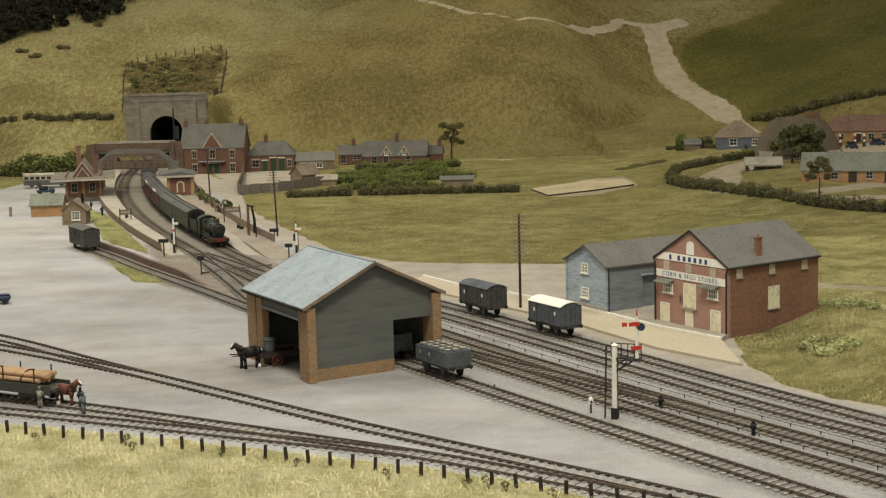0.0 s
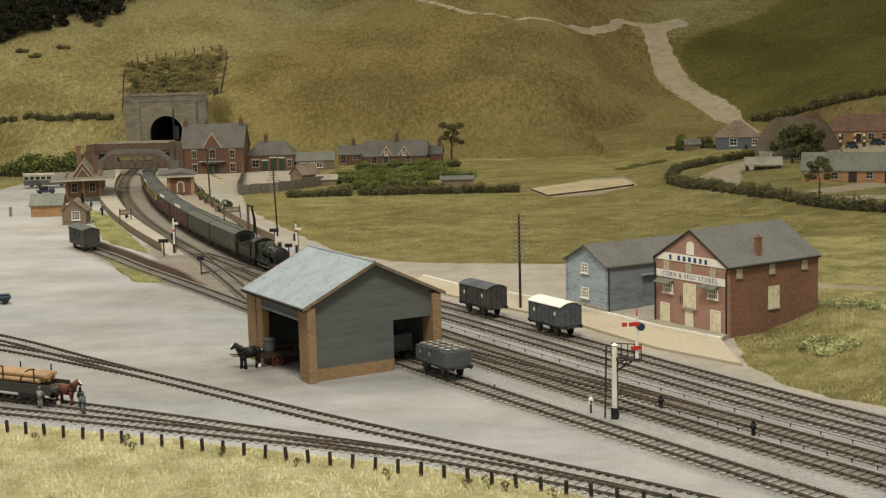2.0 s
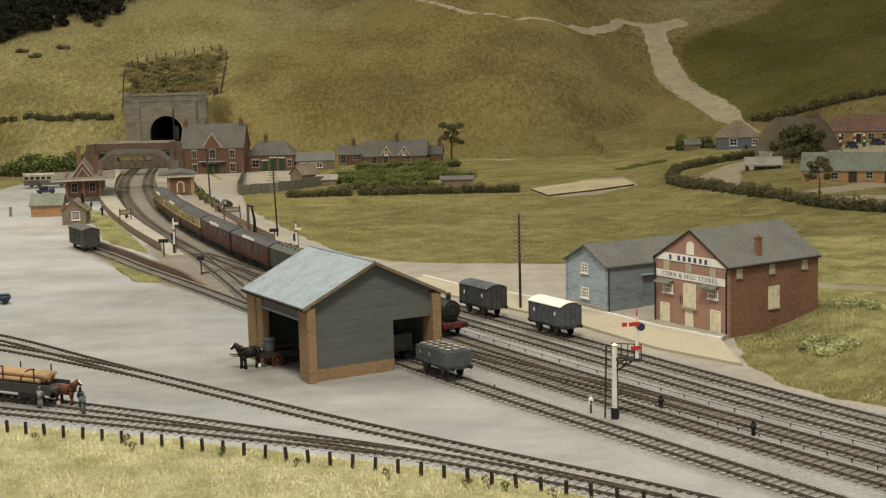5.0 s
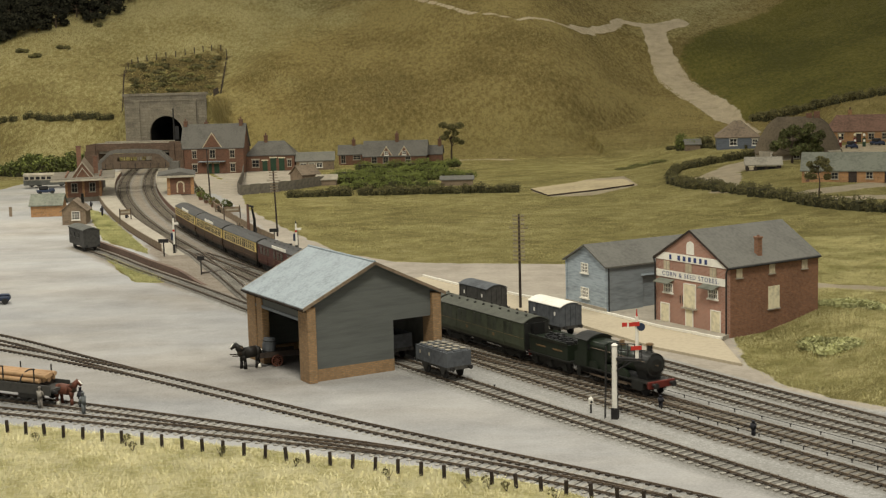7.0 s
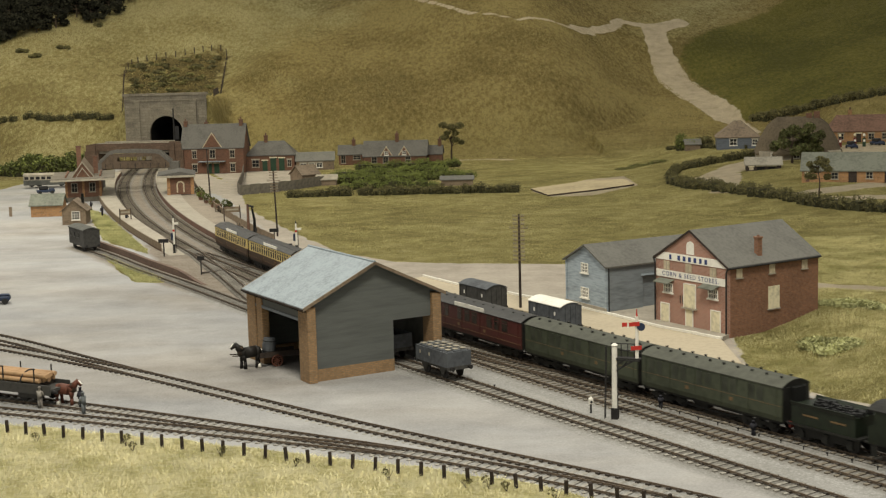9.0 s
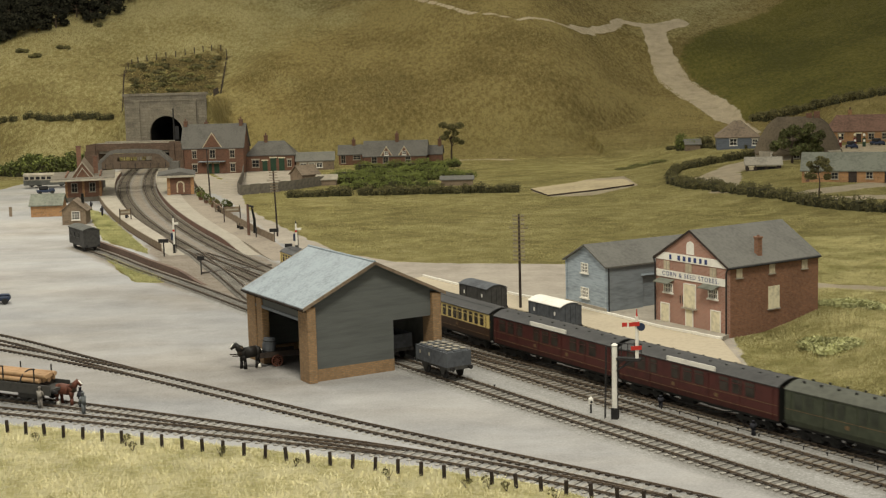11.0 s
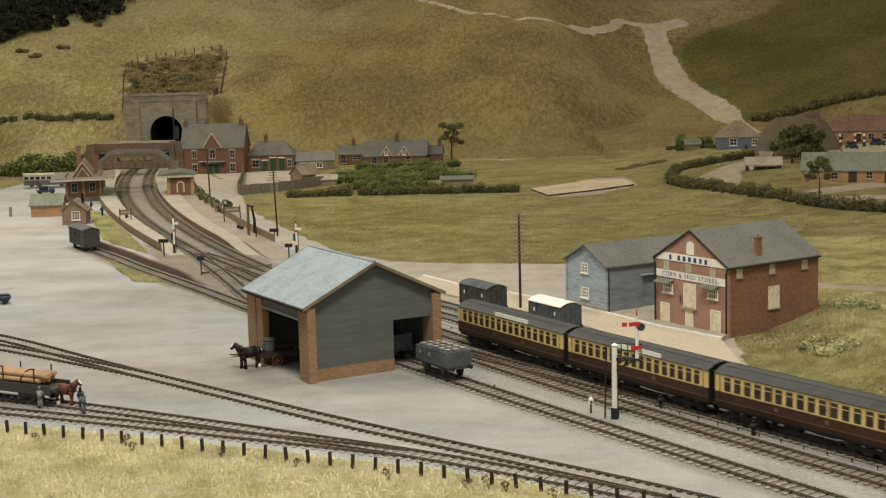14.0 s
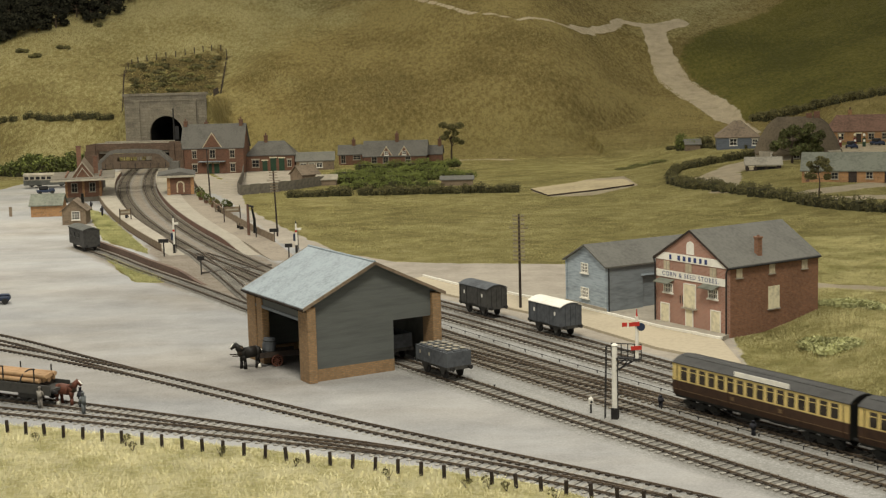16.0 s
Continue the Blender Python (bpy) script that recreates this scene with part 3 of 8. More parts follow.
def resample(line, gap, offset=0.0):
    """Points and headings at even steps along a plan polyline, smoothed through its corners."""
    p = np.array(line, float)
    for _ in range(3):
        q = np.empty((2 * len(p) - 2, 2))
        q[0::2], q[1::2] = 0.75 * p[:-1] + 0.25 * p[1:], 0.25 * p[:-1] + 0.75 * p[1:]
        p = np.vstack([p[:1], q, p[-1:]])
    seg = np.hypot(*np.diff(p, axis=0).T)
    s = np.concatenate([[0], np.cumsum(seg)])
    at = np.arange(gap / 2, s[-1], gap)
    x, y = np.interp(at, s, p[:, 0]), np.interp(at, s, p[:, 1])
    tx, ty = np.gradient(x), np.gradient(y)
    n = np.hypot(tx, ty)
    tx, ty = tx / n, ty / n
    return np.stack([x - ty * offset, y + tx * offset, tx, ty], 1)


GAUGE = 1.435


def track(line, label, lift=0.0, timber="sleeper_wood", sunk=0.0):
    """Two rails in chairs on timber sleepers."""
    top = thing("railway_track", 0, 0, lift, 0, label, "railway track", "tracks of the station", kind="")
    for side in (-1, 1):
        pts = resample(line, 1.2, side * (GAUGE / 2 + 0.035))
        co, faces = [], []
        prof = ((-0.035, 0.0), (-0.035, 0.16), (0.035, 0.16), (0.035, 0.0))
        for k, (x, y, tx, ty) in enumerate(pts):
            for o, z in prof:
                co.append(((x - ty * o) * S, (y + tx * o) * S, z * S))
            if k:
                a, b = 4 * (k - 1), 4 * k
                faces += [(a + i, a + (i + 1) % 4, b + (i + 1) % 4, b + i) for i in range(4)]
        me = bpy.data.meshes.new("rail")
        me.from_pydata(co, [], faces)
        me.materials.append(M["rail_steel"])
        rail = new("rail", me)
        rail.parent = top
    co, faces, cc, cf = [], [], [], []

    def block(cs, fs, x, y, tx, ty, a, b, z0, z1):
        i = len(cs)
        for z in (z0, z1):
            for u, v in ((-a, -b), (a, -b), (a, b), (-a, b)):
                cs.append(((x + tx * u - ty * v) * S, (y + ty * u + tx * v) * S, z * S))
        fs += [(i + 4, i + 5, i + 6, i + 7), (i, i + 1, i + 5, i + 4), (i + 1, i + 2, i + 6, i + 5), (i + 2, i + 3, i + 7, i + 6), (i + 3, i, i + 4, i + 7)]
    rng = random.Random(len(line))
    one = None
    for x, y, tx, ty in resample(line, 0.77):
        j = rng.uniform(-0.04, 0.04)
        if 74 < y < 152 and abs(x) < 0.34 * y + 4:
            if one is None:
                bm = bm_new()
                box(bm, 0, 0, -0.13 - sunk, 0.27, 2.6, 0.125)
                one = part("sleeper", bm, timber, top)
                ob = one
            else:
                ob = new("sleeper", one.data)
                ob.parent = top
            ob.matrix_basis = place(x, y, 0.02 * rng.random(), math.degrees(math.atan2(ty, tx)) + 40 * j)
        else:
            block(co, faces, x, y, tx + j * 0.3, ty, 0.135, 1.3 + j, -0.13 - sunk, -0.01 - sunk + 0.02 * rng.random())
        for side in (-1, 1):
            o = side * (GAUGE / 2 + 0.035)
            block(cc, cf, x - ty * o, y + tx * o, tx, ty, 0.13, 0.19, -0.12, 0.085)
    for name, cs, fs, mm in (("sleeper_run", co, faces, timber), ("chair_row", cc, cf, "chair_iron")):
        me = bpy.data.meshes.new(name)
        me.from_pydata(cs, [], fs)
        me.materials.append(M[mm])
        ob = new(name, me)
        ob.parent = top
        ob["kind"] = "stuff"
    return top


track(curve_line(MAIN_FAR, 385, 55, 60), "main running line of dark rails in brown ballast", 0.0, "sleeper_brown")
track(curve_line(MAIN_NEAR, 385, 55, 60), "main running line beside the goods yard", 0.004, "sleeper_brown")
track(SIDING_FAR, "siding beside the loading bank with two vans", 0.0)
track(SIDING_MID, "loop siding between main line and loading bank", 0.0)
track(SHED_ROAD, "siding that runs through the goods shed", 0.006)
track(COAL_ROAD, "yard siding laid in pale gravel", -0.075, "sleeper_pale", 0.05)
track(COAL_SPUR, "short yard spur that joins the siding", -0.071, "sleeper_pale", 0.05)
track(TIMBER_ROAD, "yard siding beside the post fence", -0.069, "sleeper_pale", 0.012)
track(FENCE_ROAD, "outer yard siding along the post fence", -0.073, "sleeper_pale", 0.012)
track(DOCK_LINK, "curved link from the running line to the goods shed", 0.012)
LEADING = [(float(poly_x(MAIN_NEAR, y)) * (1 - f) + float(poly_x(MAIN_FAR, y)) * f, float(y)) for y, f in ((y, float(step((139 - y) / 37))) for y in np.linspace(139, 102, 12))]
track(LEADING, "trailing crossover between the running lines by the shed", 0.008, "sleeper_brown")
track(CROSSOVER, "crossover between the two running lines", 0.01)


# ---- goods shed ----
def goods_shed():
    W, L, HE, HR = 12.82, 12.38, 6.52, 9.60
    t = thing("goods_shed", -11.572, 118.823, -0.14, 29.97, "tarred board goods shed with brick piers and slate roof", "goods shed")
    # front faces -y, width along x, depth along y
    bm = bm_new()
    prism(bm, [(0.75, 1.0), (8.25, 1.0), (8.25, 4.6), (W - 0.85, 4.6), (W - 0.85, HE), (W, HE), (W / 2, HR), (0, HE), (0.75, HE)], 0.08, 0.34)
    part("front_boarding", bm, "tarred_board", t)
    bm = bm_new()
    prism(bm, [(0.75, 4.6), (W - 0.85, 4.6), (W - 0.85, HE), (W, HE), (W / 2, HR), (0, HE), (0.75, HE)], L - 0.34, L - 0.08)
    prism(bm, [(0.75, 1.0), (8.25, 1.0), (8.25, 4.598), (0.75, 4.598)], L - 0.34, L - 0.08)
    part("rear_boarding", bm, "tarred_board", t)
    bm = bm_new()
    box(bm, 4.5, 0.3, 0, 7.5, 0.5, 1.05)
    part("brick_plinth", bm, "shed_brick", t)
    bm = bm_new()
    box(bm, 4.5, L - 0.3, 0, 7.5, 0.5, 1.05)
    part("brick_plinth", bm, "shed_brick", t)
    for x, y, sx, sy in ((0.38, 0.6, 0.78, 1.9), (W - 0.42, 0.6, 0.84, 1.9), (0.38, L - 0.6, 0.78, 1.9), (W - 0.42, L - 0.6, 0.84, 1.9), (0.38, L - 2.35, 0.7, 1.2)):
        bm = bm_new()
        box(bm, x, y, 0, sx, sy, HE - 0.1)
        part("brick_pier", bm, "shed_brick", t, bevel=0.04)
    bm = bm_new()
    box(bm, W - 0.3, L / 2, 0, 0.3, L - 3.2, HE - 0.1)
    part("side_wall", bm, "tarred_board_dark", t)
    # weatherboards lapped across the front gable
    z, rb = 1.06, random.Random(12)
    while z < HR - 0.35:
        half = (W / 2 - 0.02) if z + 0.3 < HE else max(0.2, (HR - z - 0.34) / (HR - HE) * W / 2)
        left, right = max(0.78, W / 2 - half), min(W - 0.88, W / 2 + half) if z < HE - 0.2 else W / 2 + half
        if z >= HE - 0.2:
            left = W / 2 - half
        if z + 0.3 < 4.6:
            right = 8.23
        bm = bm_new()
        prism(bm, [(0.070 - 0.004 * rb.random(), z), (0.085, z), (0.085, z + 0.302), (0.076, z + 0.302)], left, right, axis="x")
        part("weatherboard", bm, "tarred_board", t)
        z += 0.305
    for k in range(26):
        bm = bm_new()
        box(bm, -0.24, -0.2 + k * (L + 0.4) / 25, HE - 0.42, 0.34, 0.1, 0.14)
        part("rafter_end", bm, "dark_wood", t)
    bm = bm_new()
    box(bm, 0.3, L / 2, HE - 1.35, 0.3, L - 2.4, 1.2)
    part("side_lintel_board", bm, "tarred_board", t)
    bm = bm_new()
    box(bm, 0.12, L / 2, HE - 1.45, 0.14, L - 2.4, 0.25)
    part("door_rail", bm, "grey_board", t)
    bm = bm_new()
    box(bm, 5.6, L / 2, 0, 2.4, L - 1.6, 1.05)
    part("loading_platform", bm, "weathered_wood", t)
    # slates in courses on each slope
    run = W / 2 + 0.42
    drop = (HR - HE) / (W / 2)
    for side in (-1, 1):
        bm = bm_new()
        xb = W / 2 + side * run
        prism(bm, [(W / 2, HR - 0.02), (xb, HR - 0.02 - drop * run), (xb, HR + 0.14 - drop * run), (W / 2, HR + 0.14)], -0.45, L + 0.45)
        part("roof_slope", bm, "slate_pale", t)
    bm = bm_new()
    rod(bm, (W / 2, -0.45, HR + 0.14), (W / 2, L + 0.45, HR + 0.14), 0.12, n=6)
    part("ridge", bm, "slate_pale", t)
    for y in (-0.46, L + 0.46):
        for side in (-1, 1):
            bm = bm_new()
            prism(bm, [(W / 2, HR + 0.16), (W / 2 + side * run, HR + 0.16 - drop * run), (W / 2 + side * run, HR - 0.12 - drop * run), (W / 2, HR - 0.12)], y - 0.06, y + 0.06)
            part("bargeboard", bm, "weathered_wood", t)
    bm = bm_new()
    prism(bm, [(-0.52, HE - 0.25), (-0.40, HE - 0.25), (-0.40, HE - 0.13), (-0.52, HE - 0.13)], -0.4, L + 0.4)
    part("gutter", bm, "dark_wood", t)
    return t


goods_shed()


# ---- corn store and the blue store ----
def sign_text(body, size, material, parent, m, label="dark painted lettering", spacing=1.0):
    data = bpy.data.curves.new("lettering", "FONT")
    data.body, data.size, data.align_x, data.align_y, data.extrude = body, size * S, "CENTER", "CENTER", 0.01 * S
    data.space_character = spacing
    data.materials.append(M[material])
    ob = new("lettering", data)
    ob.parent = parent
    ob.matrix_basis = m
    ob["label"] = label
    return ob


def window(parent, x, y, z, w, h, axis="x", sign=-1, bars=(3, 3), frame_mat="white_paint", blank=False):
    """A sash window set in a wall face: frame, dark glass and glazing bars; or a boarded-up opening."""
    bm = bm_new()
    d = 0.1

    def slab(u, v, su, sv, deep, out):
        if axis == "x":
            box(bm, x + u, y + sign * out, z + v, su, deep, sv)
        else:
            box(bm, x + sign * out, y + u, z + v, deep, su, sv)
    if blank:
        slab(0, 0, w, h, 0.08, 0.04)
        return part("boarded_window", bm, frame_mat, parent)
    slab(0, 0, w, h, 0.04, 0.01)
    top = part("window", bm, "glass_dark", parent)
    bm = bm_new()
    for u in np.linspace(-w / 2, w / 2, bars[0] + 1):
        slab(u, 0, 0.10 if abs(abs(u) - w / 2) < 1e-6 else 0.06, h, d, 0.05)
    for v in np.linspace(0, h, bars[1] + 1):
        slab(0, v - 0.04, w, 0.08, d - 0.01, 0.05)
    part("frame", bm, frame_mat, top)
    bm = bm_new()
    slab(0, -0.16, w + 0.3, 0.12, 0.2, 0.09)
    part("sill", bm, frame_mat, top)
    return top


def corn_store():
    W, L, HE, HR = 9.94, 12.03, 6.27, 9.21
    t = thing("corn_store", 20.866, 141.01, 0.30, -57.28, "red brick corn and seed store with painted signs", "warehouse")
    gable = [(0, -1), (W, -1), (W, HE), (W / 2, HR), (0, HE)]
    # the stronger light on the front is painted in as a paler brick
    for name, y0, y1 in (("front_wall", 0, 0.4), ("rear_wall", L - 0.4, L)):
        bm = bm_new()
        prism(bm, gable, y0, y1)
        part(name, bm, "mill_brick_lit" if name == "front_wall" else "mill_brick", t)
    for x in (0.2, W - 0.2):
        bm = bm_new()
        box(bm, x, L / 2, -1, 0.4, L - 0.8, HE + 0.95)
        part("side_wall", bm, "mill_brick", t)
    drop = (HR - HE) / (W / 2)
    run = W / 2 + 0.22
    for side in (-1, 1):
        x1 = W / 2 + side * run
        bm = bm_new()
        prism(bm, [(W / 2, HR), (x1, HR - drop * run), (x1, HR - drop * run + 0.14), (W / 2, HR + 0.14)], -0.10, L + 0.15)
        part("roof_slope", bm, "slate", t)
        bm = bm_new()
        prism(bm, [(W / 2, HR + 0.15), (x1, HR - drop * run + 0.15), (x1, HR - drop * run - 0.06), (W / 2, HR - 0.06)], -0.18, -0.102)
        part("bargeboard", bm, "dark_wood", t)
        bm = bm_new()
        rod(bm, (x1 + side * 0.05, -0.1, HR - drop * run), (x1 + side * 0.05, L + 0.1, HR - drop * run), 0.09, n=7)
        part("gutter", bm, "black_iron", t)
    # painted bands across the front
    bm = bm_new()
    prism(bm, [(0.05, 6.12), (W - 0.05, 6.12), (W - 1.35, 6.86), (1.25, 6.86)], -0.07, -0.01)
    part("sign_board", bm, "white_paint", t, "white painted sign band")
    bm = bm_new()
    box(bm, W / 2, -0.04, 4.42, W - 0.3, 0.06, 0.70)
    part("sign_board", bm, "white_paint", t, "white painted sign band")
    sign_text("CORN & SEED STORES.", 0.60, "sign_blue", t, pose(W / 2 * S, -0.075 * S, 4.77 * S, 90, 0, 0), spacing=1.32)
    for x, w in ((-2.75, 0.30), (-1.55, 0.36), (-0.80, 0.38), (-0.05, 0.38), (0.70, 0.36), (1.45, 0.32), (2.2, 0.34)):
        bm = bm_new()
        box(bm, W / 2 + x, -0.08, 6.24, w, 0.02, 0.46)
        part("lettering_bar", bm, "sign_blue", t, "dark blue painted bar for a letter")
    w = 0.52
    pts = [(W / 2 - w, 6.95), (W / 2 + w, 6.95)] + [(W / 2 + w * math.cos(a), 7.72 + w * math.sin(a)) for a in np.linspace(0, math.pi, 9)]
    bm = bm_new()
    prism(bm, pts, -0.05, 0.05)
    part("arched_panel", bm, "white_paint", t)
    for x in (1.65, 4.75, 8.1):
        pane = window(t, x, 0, 5.16, 0.82, 0.86, blank=True, frame_mat="pale_board")
        bm = bm_new()
        box(bm, x, -0.09, 5.16, 0.05, 0.03, 0.86)
        part("glazing_bar", bm, "concrete", pane)
    for x, z in ((1.85, 2.98), (8.1, 3.14)):
        window(t, x, 0, z, 1.2, 0.85, bars=(5, 2))
        bm = bm_new()
        prism(bm, [(-0.85, z + 0.92), (0.02, z + 1.22), (0.02, z + 1.30), (-0.85, z + 1.0)], x - 1.32, x + 0.82, axis="x")
        part("awning", bm, "slate_green", t)
    for x, z, ww, hh in ((1.4, 0.0, 1.15, 1.78), (4.85, 0.0, 0.9, 1.62), (8.45, 0.0, 1.2, 1.95), (4.9, 1.8, 1.55, 2.25)):
        bm = bm_new()
        box(bm, x, -0.02, z, ww, 0.10, hh)
        d = part("loading_door", bm, "cream_worn", t, bevel=0.02)
        bm = bm_new()
        for k in (-1, 1):
            box(bm, x + k * (ww / 2 + 0.04), -0.045, z, 0.07, 0.12, hh + 0.06)
        box(bm, x, -0.045, z + hh + 0.002, ww + 0.14, 0.12, 0.08)
        part("door_frame", bm, "white_paint", d)
        if z > 1:
            bm = bm_new()
            box(bm, x, -0.12, z - 0.12, ww + 0.45, 0.3, 0.10)
            part("sill", bm, "concrete", d)
    for x in (3.55, 3.85):
        bm = bm_new()
        box(bm, x, -0.03, 2.1, 0.06, 0.05, 0.75)
        part("wall_iron", bm, "black_iron", t)
    for y, z, w, h in ((1.5, 5.15, 0.72, 0.95), (5.75, 5.15, 0.72, 0.95), (10.1, 5.15, 0.72, 0.95), (6.0, 1.75, 1.45, 2.15)):
        pane = window(t, W, y, z, w, h, axis="y", sign=1, blank=True, frame_mat="pale_board" if z > 3 else "cream_worn")
        bm = bm_new()
        box(bm, W + 0.06, y, z - 0.1, 0.16, w + 0.2, 0.09)
        part("sill", bm, "concrete", pane)
    bm = bm_new()
    box(bm, W - 0.95, 4.9, HE, 0.52, 0.52, 2.35)
    box(bm, W - 0.95, 4.9, HE + 2.2, 0.64, 0.64, 0.16)
    c = part("chimney", bm, "mill_brick", t, "slim square red brick chimney")
    bm = bm_new()
    rod(bm, (W - 0.95, 4.9, HE + 2.36), (W - 0.95, 4.9, HE + 2.52), 0.14, 0.12, n=8)
    part("chimney_pot", bm, "tile_red", c)
    for x in (0.02, W - 0.02):
        bm = bm_new()
        rod(bm, (x, -0.12, -0.4), (x, -0.12, HE - 0.55), 0.08)
        rod(bm, (x, -0.12, HE - 0.55), (x + (0.2 if x > 1 else -0.2), -0.12, HE - 0.1), 0.08)
        part("drainpipe", bm, "black_iron", t)
    return t


# same brick as the side walls, lightened for the light on the front
M["mill_brick_lit"] = brickwork("mill_brick_lit", (0.31, 0.145, 0.098), (0.38, 0.26, 0.20), 0.12, 0.34)
M["sign_blue"] = mat("sign_blue", (0.03, 0.045, 0.13), 0.6, 0.3, 3.0, 0.4, bump=0)
M["pale_board"] = mat("pale_board", (0.42, 0.36, 0.25), 0.8, 0.25, 3.0, 0.8)
M["cream_worn"] = mat("cream_worn", (0.60, 0.54, 0.37), 0.75, 0.22, 2.5, 0.7)
corn_store()


def blue_store():
    t = thing("blue_store", 13.02, 152.1, 0.30, -61.65, "blue-grey boarded store with a dark slate roof", "warehouse")
    W, L, HE, HR = 7.34, 13.5, 4.64, 6.44
    for y in (0.15, L - 0.15):
        bm = bm_new()
        prism(bm, [(0, -1), (W, -1), (W, HE), (W / 2, HR), (0, HE)], y - 0.15, y + 0.15)
        part("gable_wall", bm, "blue_board", t)
    bm = bm_new()
    box(bm, 0.15, L / 2, -1, 0.3, L - 0.6, HE + 1)
    part("side_wall", bm, "blue_board", t)
    # the long side has a wide doorway
    bm = bm_new()
    prism(bm, [(0.3, -1), (4.6, -1), (4.6, 3.3), (8.2, 3.3), (8.2, -1), (L - 0.3, -1), (L - 0.3, HE), (0.3, HE)], W - 0.3, W, axis="x")
    part("side_wall", bm, "grey_board", t)
    bm = bm_new()
    box(bm, W - 0.5, 6.4, -0.3, 0.12, 4.4, 3.9)
    part("sliding_door", bm, "grey_board", t)
    bm = bm_new()
    box(bm, W + 0.06, 6.4, 3.32, 0.1, 4.2, 0.16)
    part("door_lintel", bm, "blue_board", t)
    bm = bm_new()
    for y0, y1 in ((0.3, 4.55), (8.25, L - 0.3)):
        box(bm, W + 0.02, (y0 + y1) / 2, -1, 0.2, y1 - y0, 0.75)
    part("plinth", bm, "stone_dark", t)
    bm = bm_new()
    box(bm, W / 2, -0.02, -1, W, 0.2, 1.35)
    part("plinth", bm, "paving", t)
    for x in (0.06, W - 0.06):
        bm = bm_new()
        box(bm, x, -0.03, 0.36, 0.16, 0.16, HE - 0.4)
        part("corner_board", bm, "blue_board", t)
    bm = bm_new()
    rod(bm, (W + 0.1, 0.25, -0.3), (W + 0.1, 0.25, HE - 0.15), 0.07)
    part("drainpipe", bm, "black_iron", t)
    drop = (HR - HE) / (W / 2)
    for side in (-1, 1):
        bm = bm_new()
        run = W / 2 + 0.3
        x1 = W / 2 + side * run
        prism(bm, [(W / 2, HR), (x1, HR - drop * run), (x1, HR - drop * run + 0.16), (W / 2, HR + 0.16)], -0.3, L + 0.2)
        part("roof_slope", bm, "slate", t)
    window(t, 3.5, 0, 3.62, 1.15, 0.95, bars=(4, 3))
    window(t, 3.5, 0, 1.0, 1.3, 1.0, bars=(5, 3))
    window(t, W, 8.9, 3.7, 0.6, 0.8, axis="y", sign=1, blank=True, frame_mat="grey_board")
    return t


blue_store()


# ---- loading bank beside the siding ----
def slab(bm, ring, z0, z1):
    """A flat slab on a plan polygon."""
    lo = [bm.verts.new((x, y, z0)) for x, y in ring]
    hi = [bm.verts.new((x, y, z1)) for x, y in ring]
    bm.faces.new(hi)
    for k in range(len(ring)):
        bm.faces.new((lo[k - 1], lo[k], hi[k], hi[k - 1]))


def loading_bank():
    t = thing("loading_bank", 0, 0, 0, 0, "low flat loading bank of smooth pale earth", "loading bank", kind="structure")
    edge = [(-5.2, 171.2), (0.5, 160.3), (12.04, 143.1), (18.98, 128.8), (25.2, 120.9)]
    kerb = [(25.45, 131.28), (20.4, 138.33), (14.37, 149.5), (7.17, 159.5), (3.48, 163.2), (-2.5, 173.5)]
    bm = bm_new()
    slab(bm, edge + kerb, -0.25, 0.10)
    part("bank", bm, "bank_earth", t)
    bm = bm_new()
    slab(bm, [(6.4, 160.6)] + [kerb[3], kerb[2], kerb[1], kerb[0], (26.7, 133.2), (31.5, 147), (24, 159), (13, 157)], -0.25, 0.29)
    part("pavement", bm, "paving", t, "worn stone pavement before the stores")
    r = random.Random(8)
    for (x0, y0), (x1, y1) in zip(kerb[:-1], kerb[1:]):
        d = math.hypot(x1 - x0, y1 - y0)
        n = max(2, int(d / 0.9))
        a = math.degrees(math.atan2(y1 - y0, x1 - x0))
        for k in range(n):
            f = (k + 0.5) / n
            bm = bm_new()
            box(bm, 0, 0, 0, d / n * 0.97, 0.28, 0.2 + 0.03 * r.random())
            ob = part("kerb_stone", bm, "white_paint", t)
            ob.matrix_basis = place(x0 + f * (x1 - x0), y0 + f * (y1 - y0), 0.11, a + r.uniform(-2, 2))
    return t


M["bank_earth"] = mat("bank_earth", (0.40, 0.343, 0.245), 0.95, 0.10, 2.5, 0.12, bump=0.05)
loading_bank()


def line_pose(line, y, z=0.16, lift=0.0):
    """The pose on a siding where it crosses y."""
    pts = resample(line, 0.5)
    k = int(np.argmin(np.abs(pts[:, 1] - y)))
    x, yy, tx, ty = pts[k]
    return float(x), float(yy), z + lift, math.degrees(math.atan2(ty, tx))


def wheels(t, xs, r=0.5, half=0.72, spokes=False, gauge_part="wheel"):
    made = []
    for x in xs:
        for side in (-1, 1):
            bm = bm_new()
            rod(bm, (x, side * (half - 0.07), r), (x, side * (half + 0.07), r), r, n=16)
            made.append(part(gauge_part, bm, "black_iron", t))
    return made


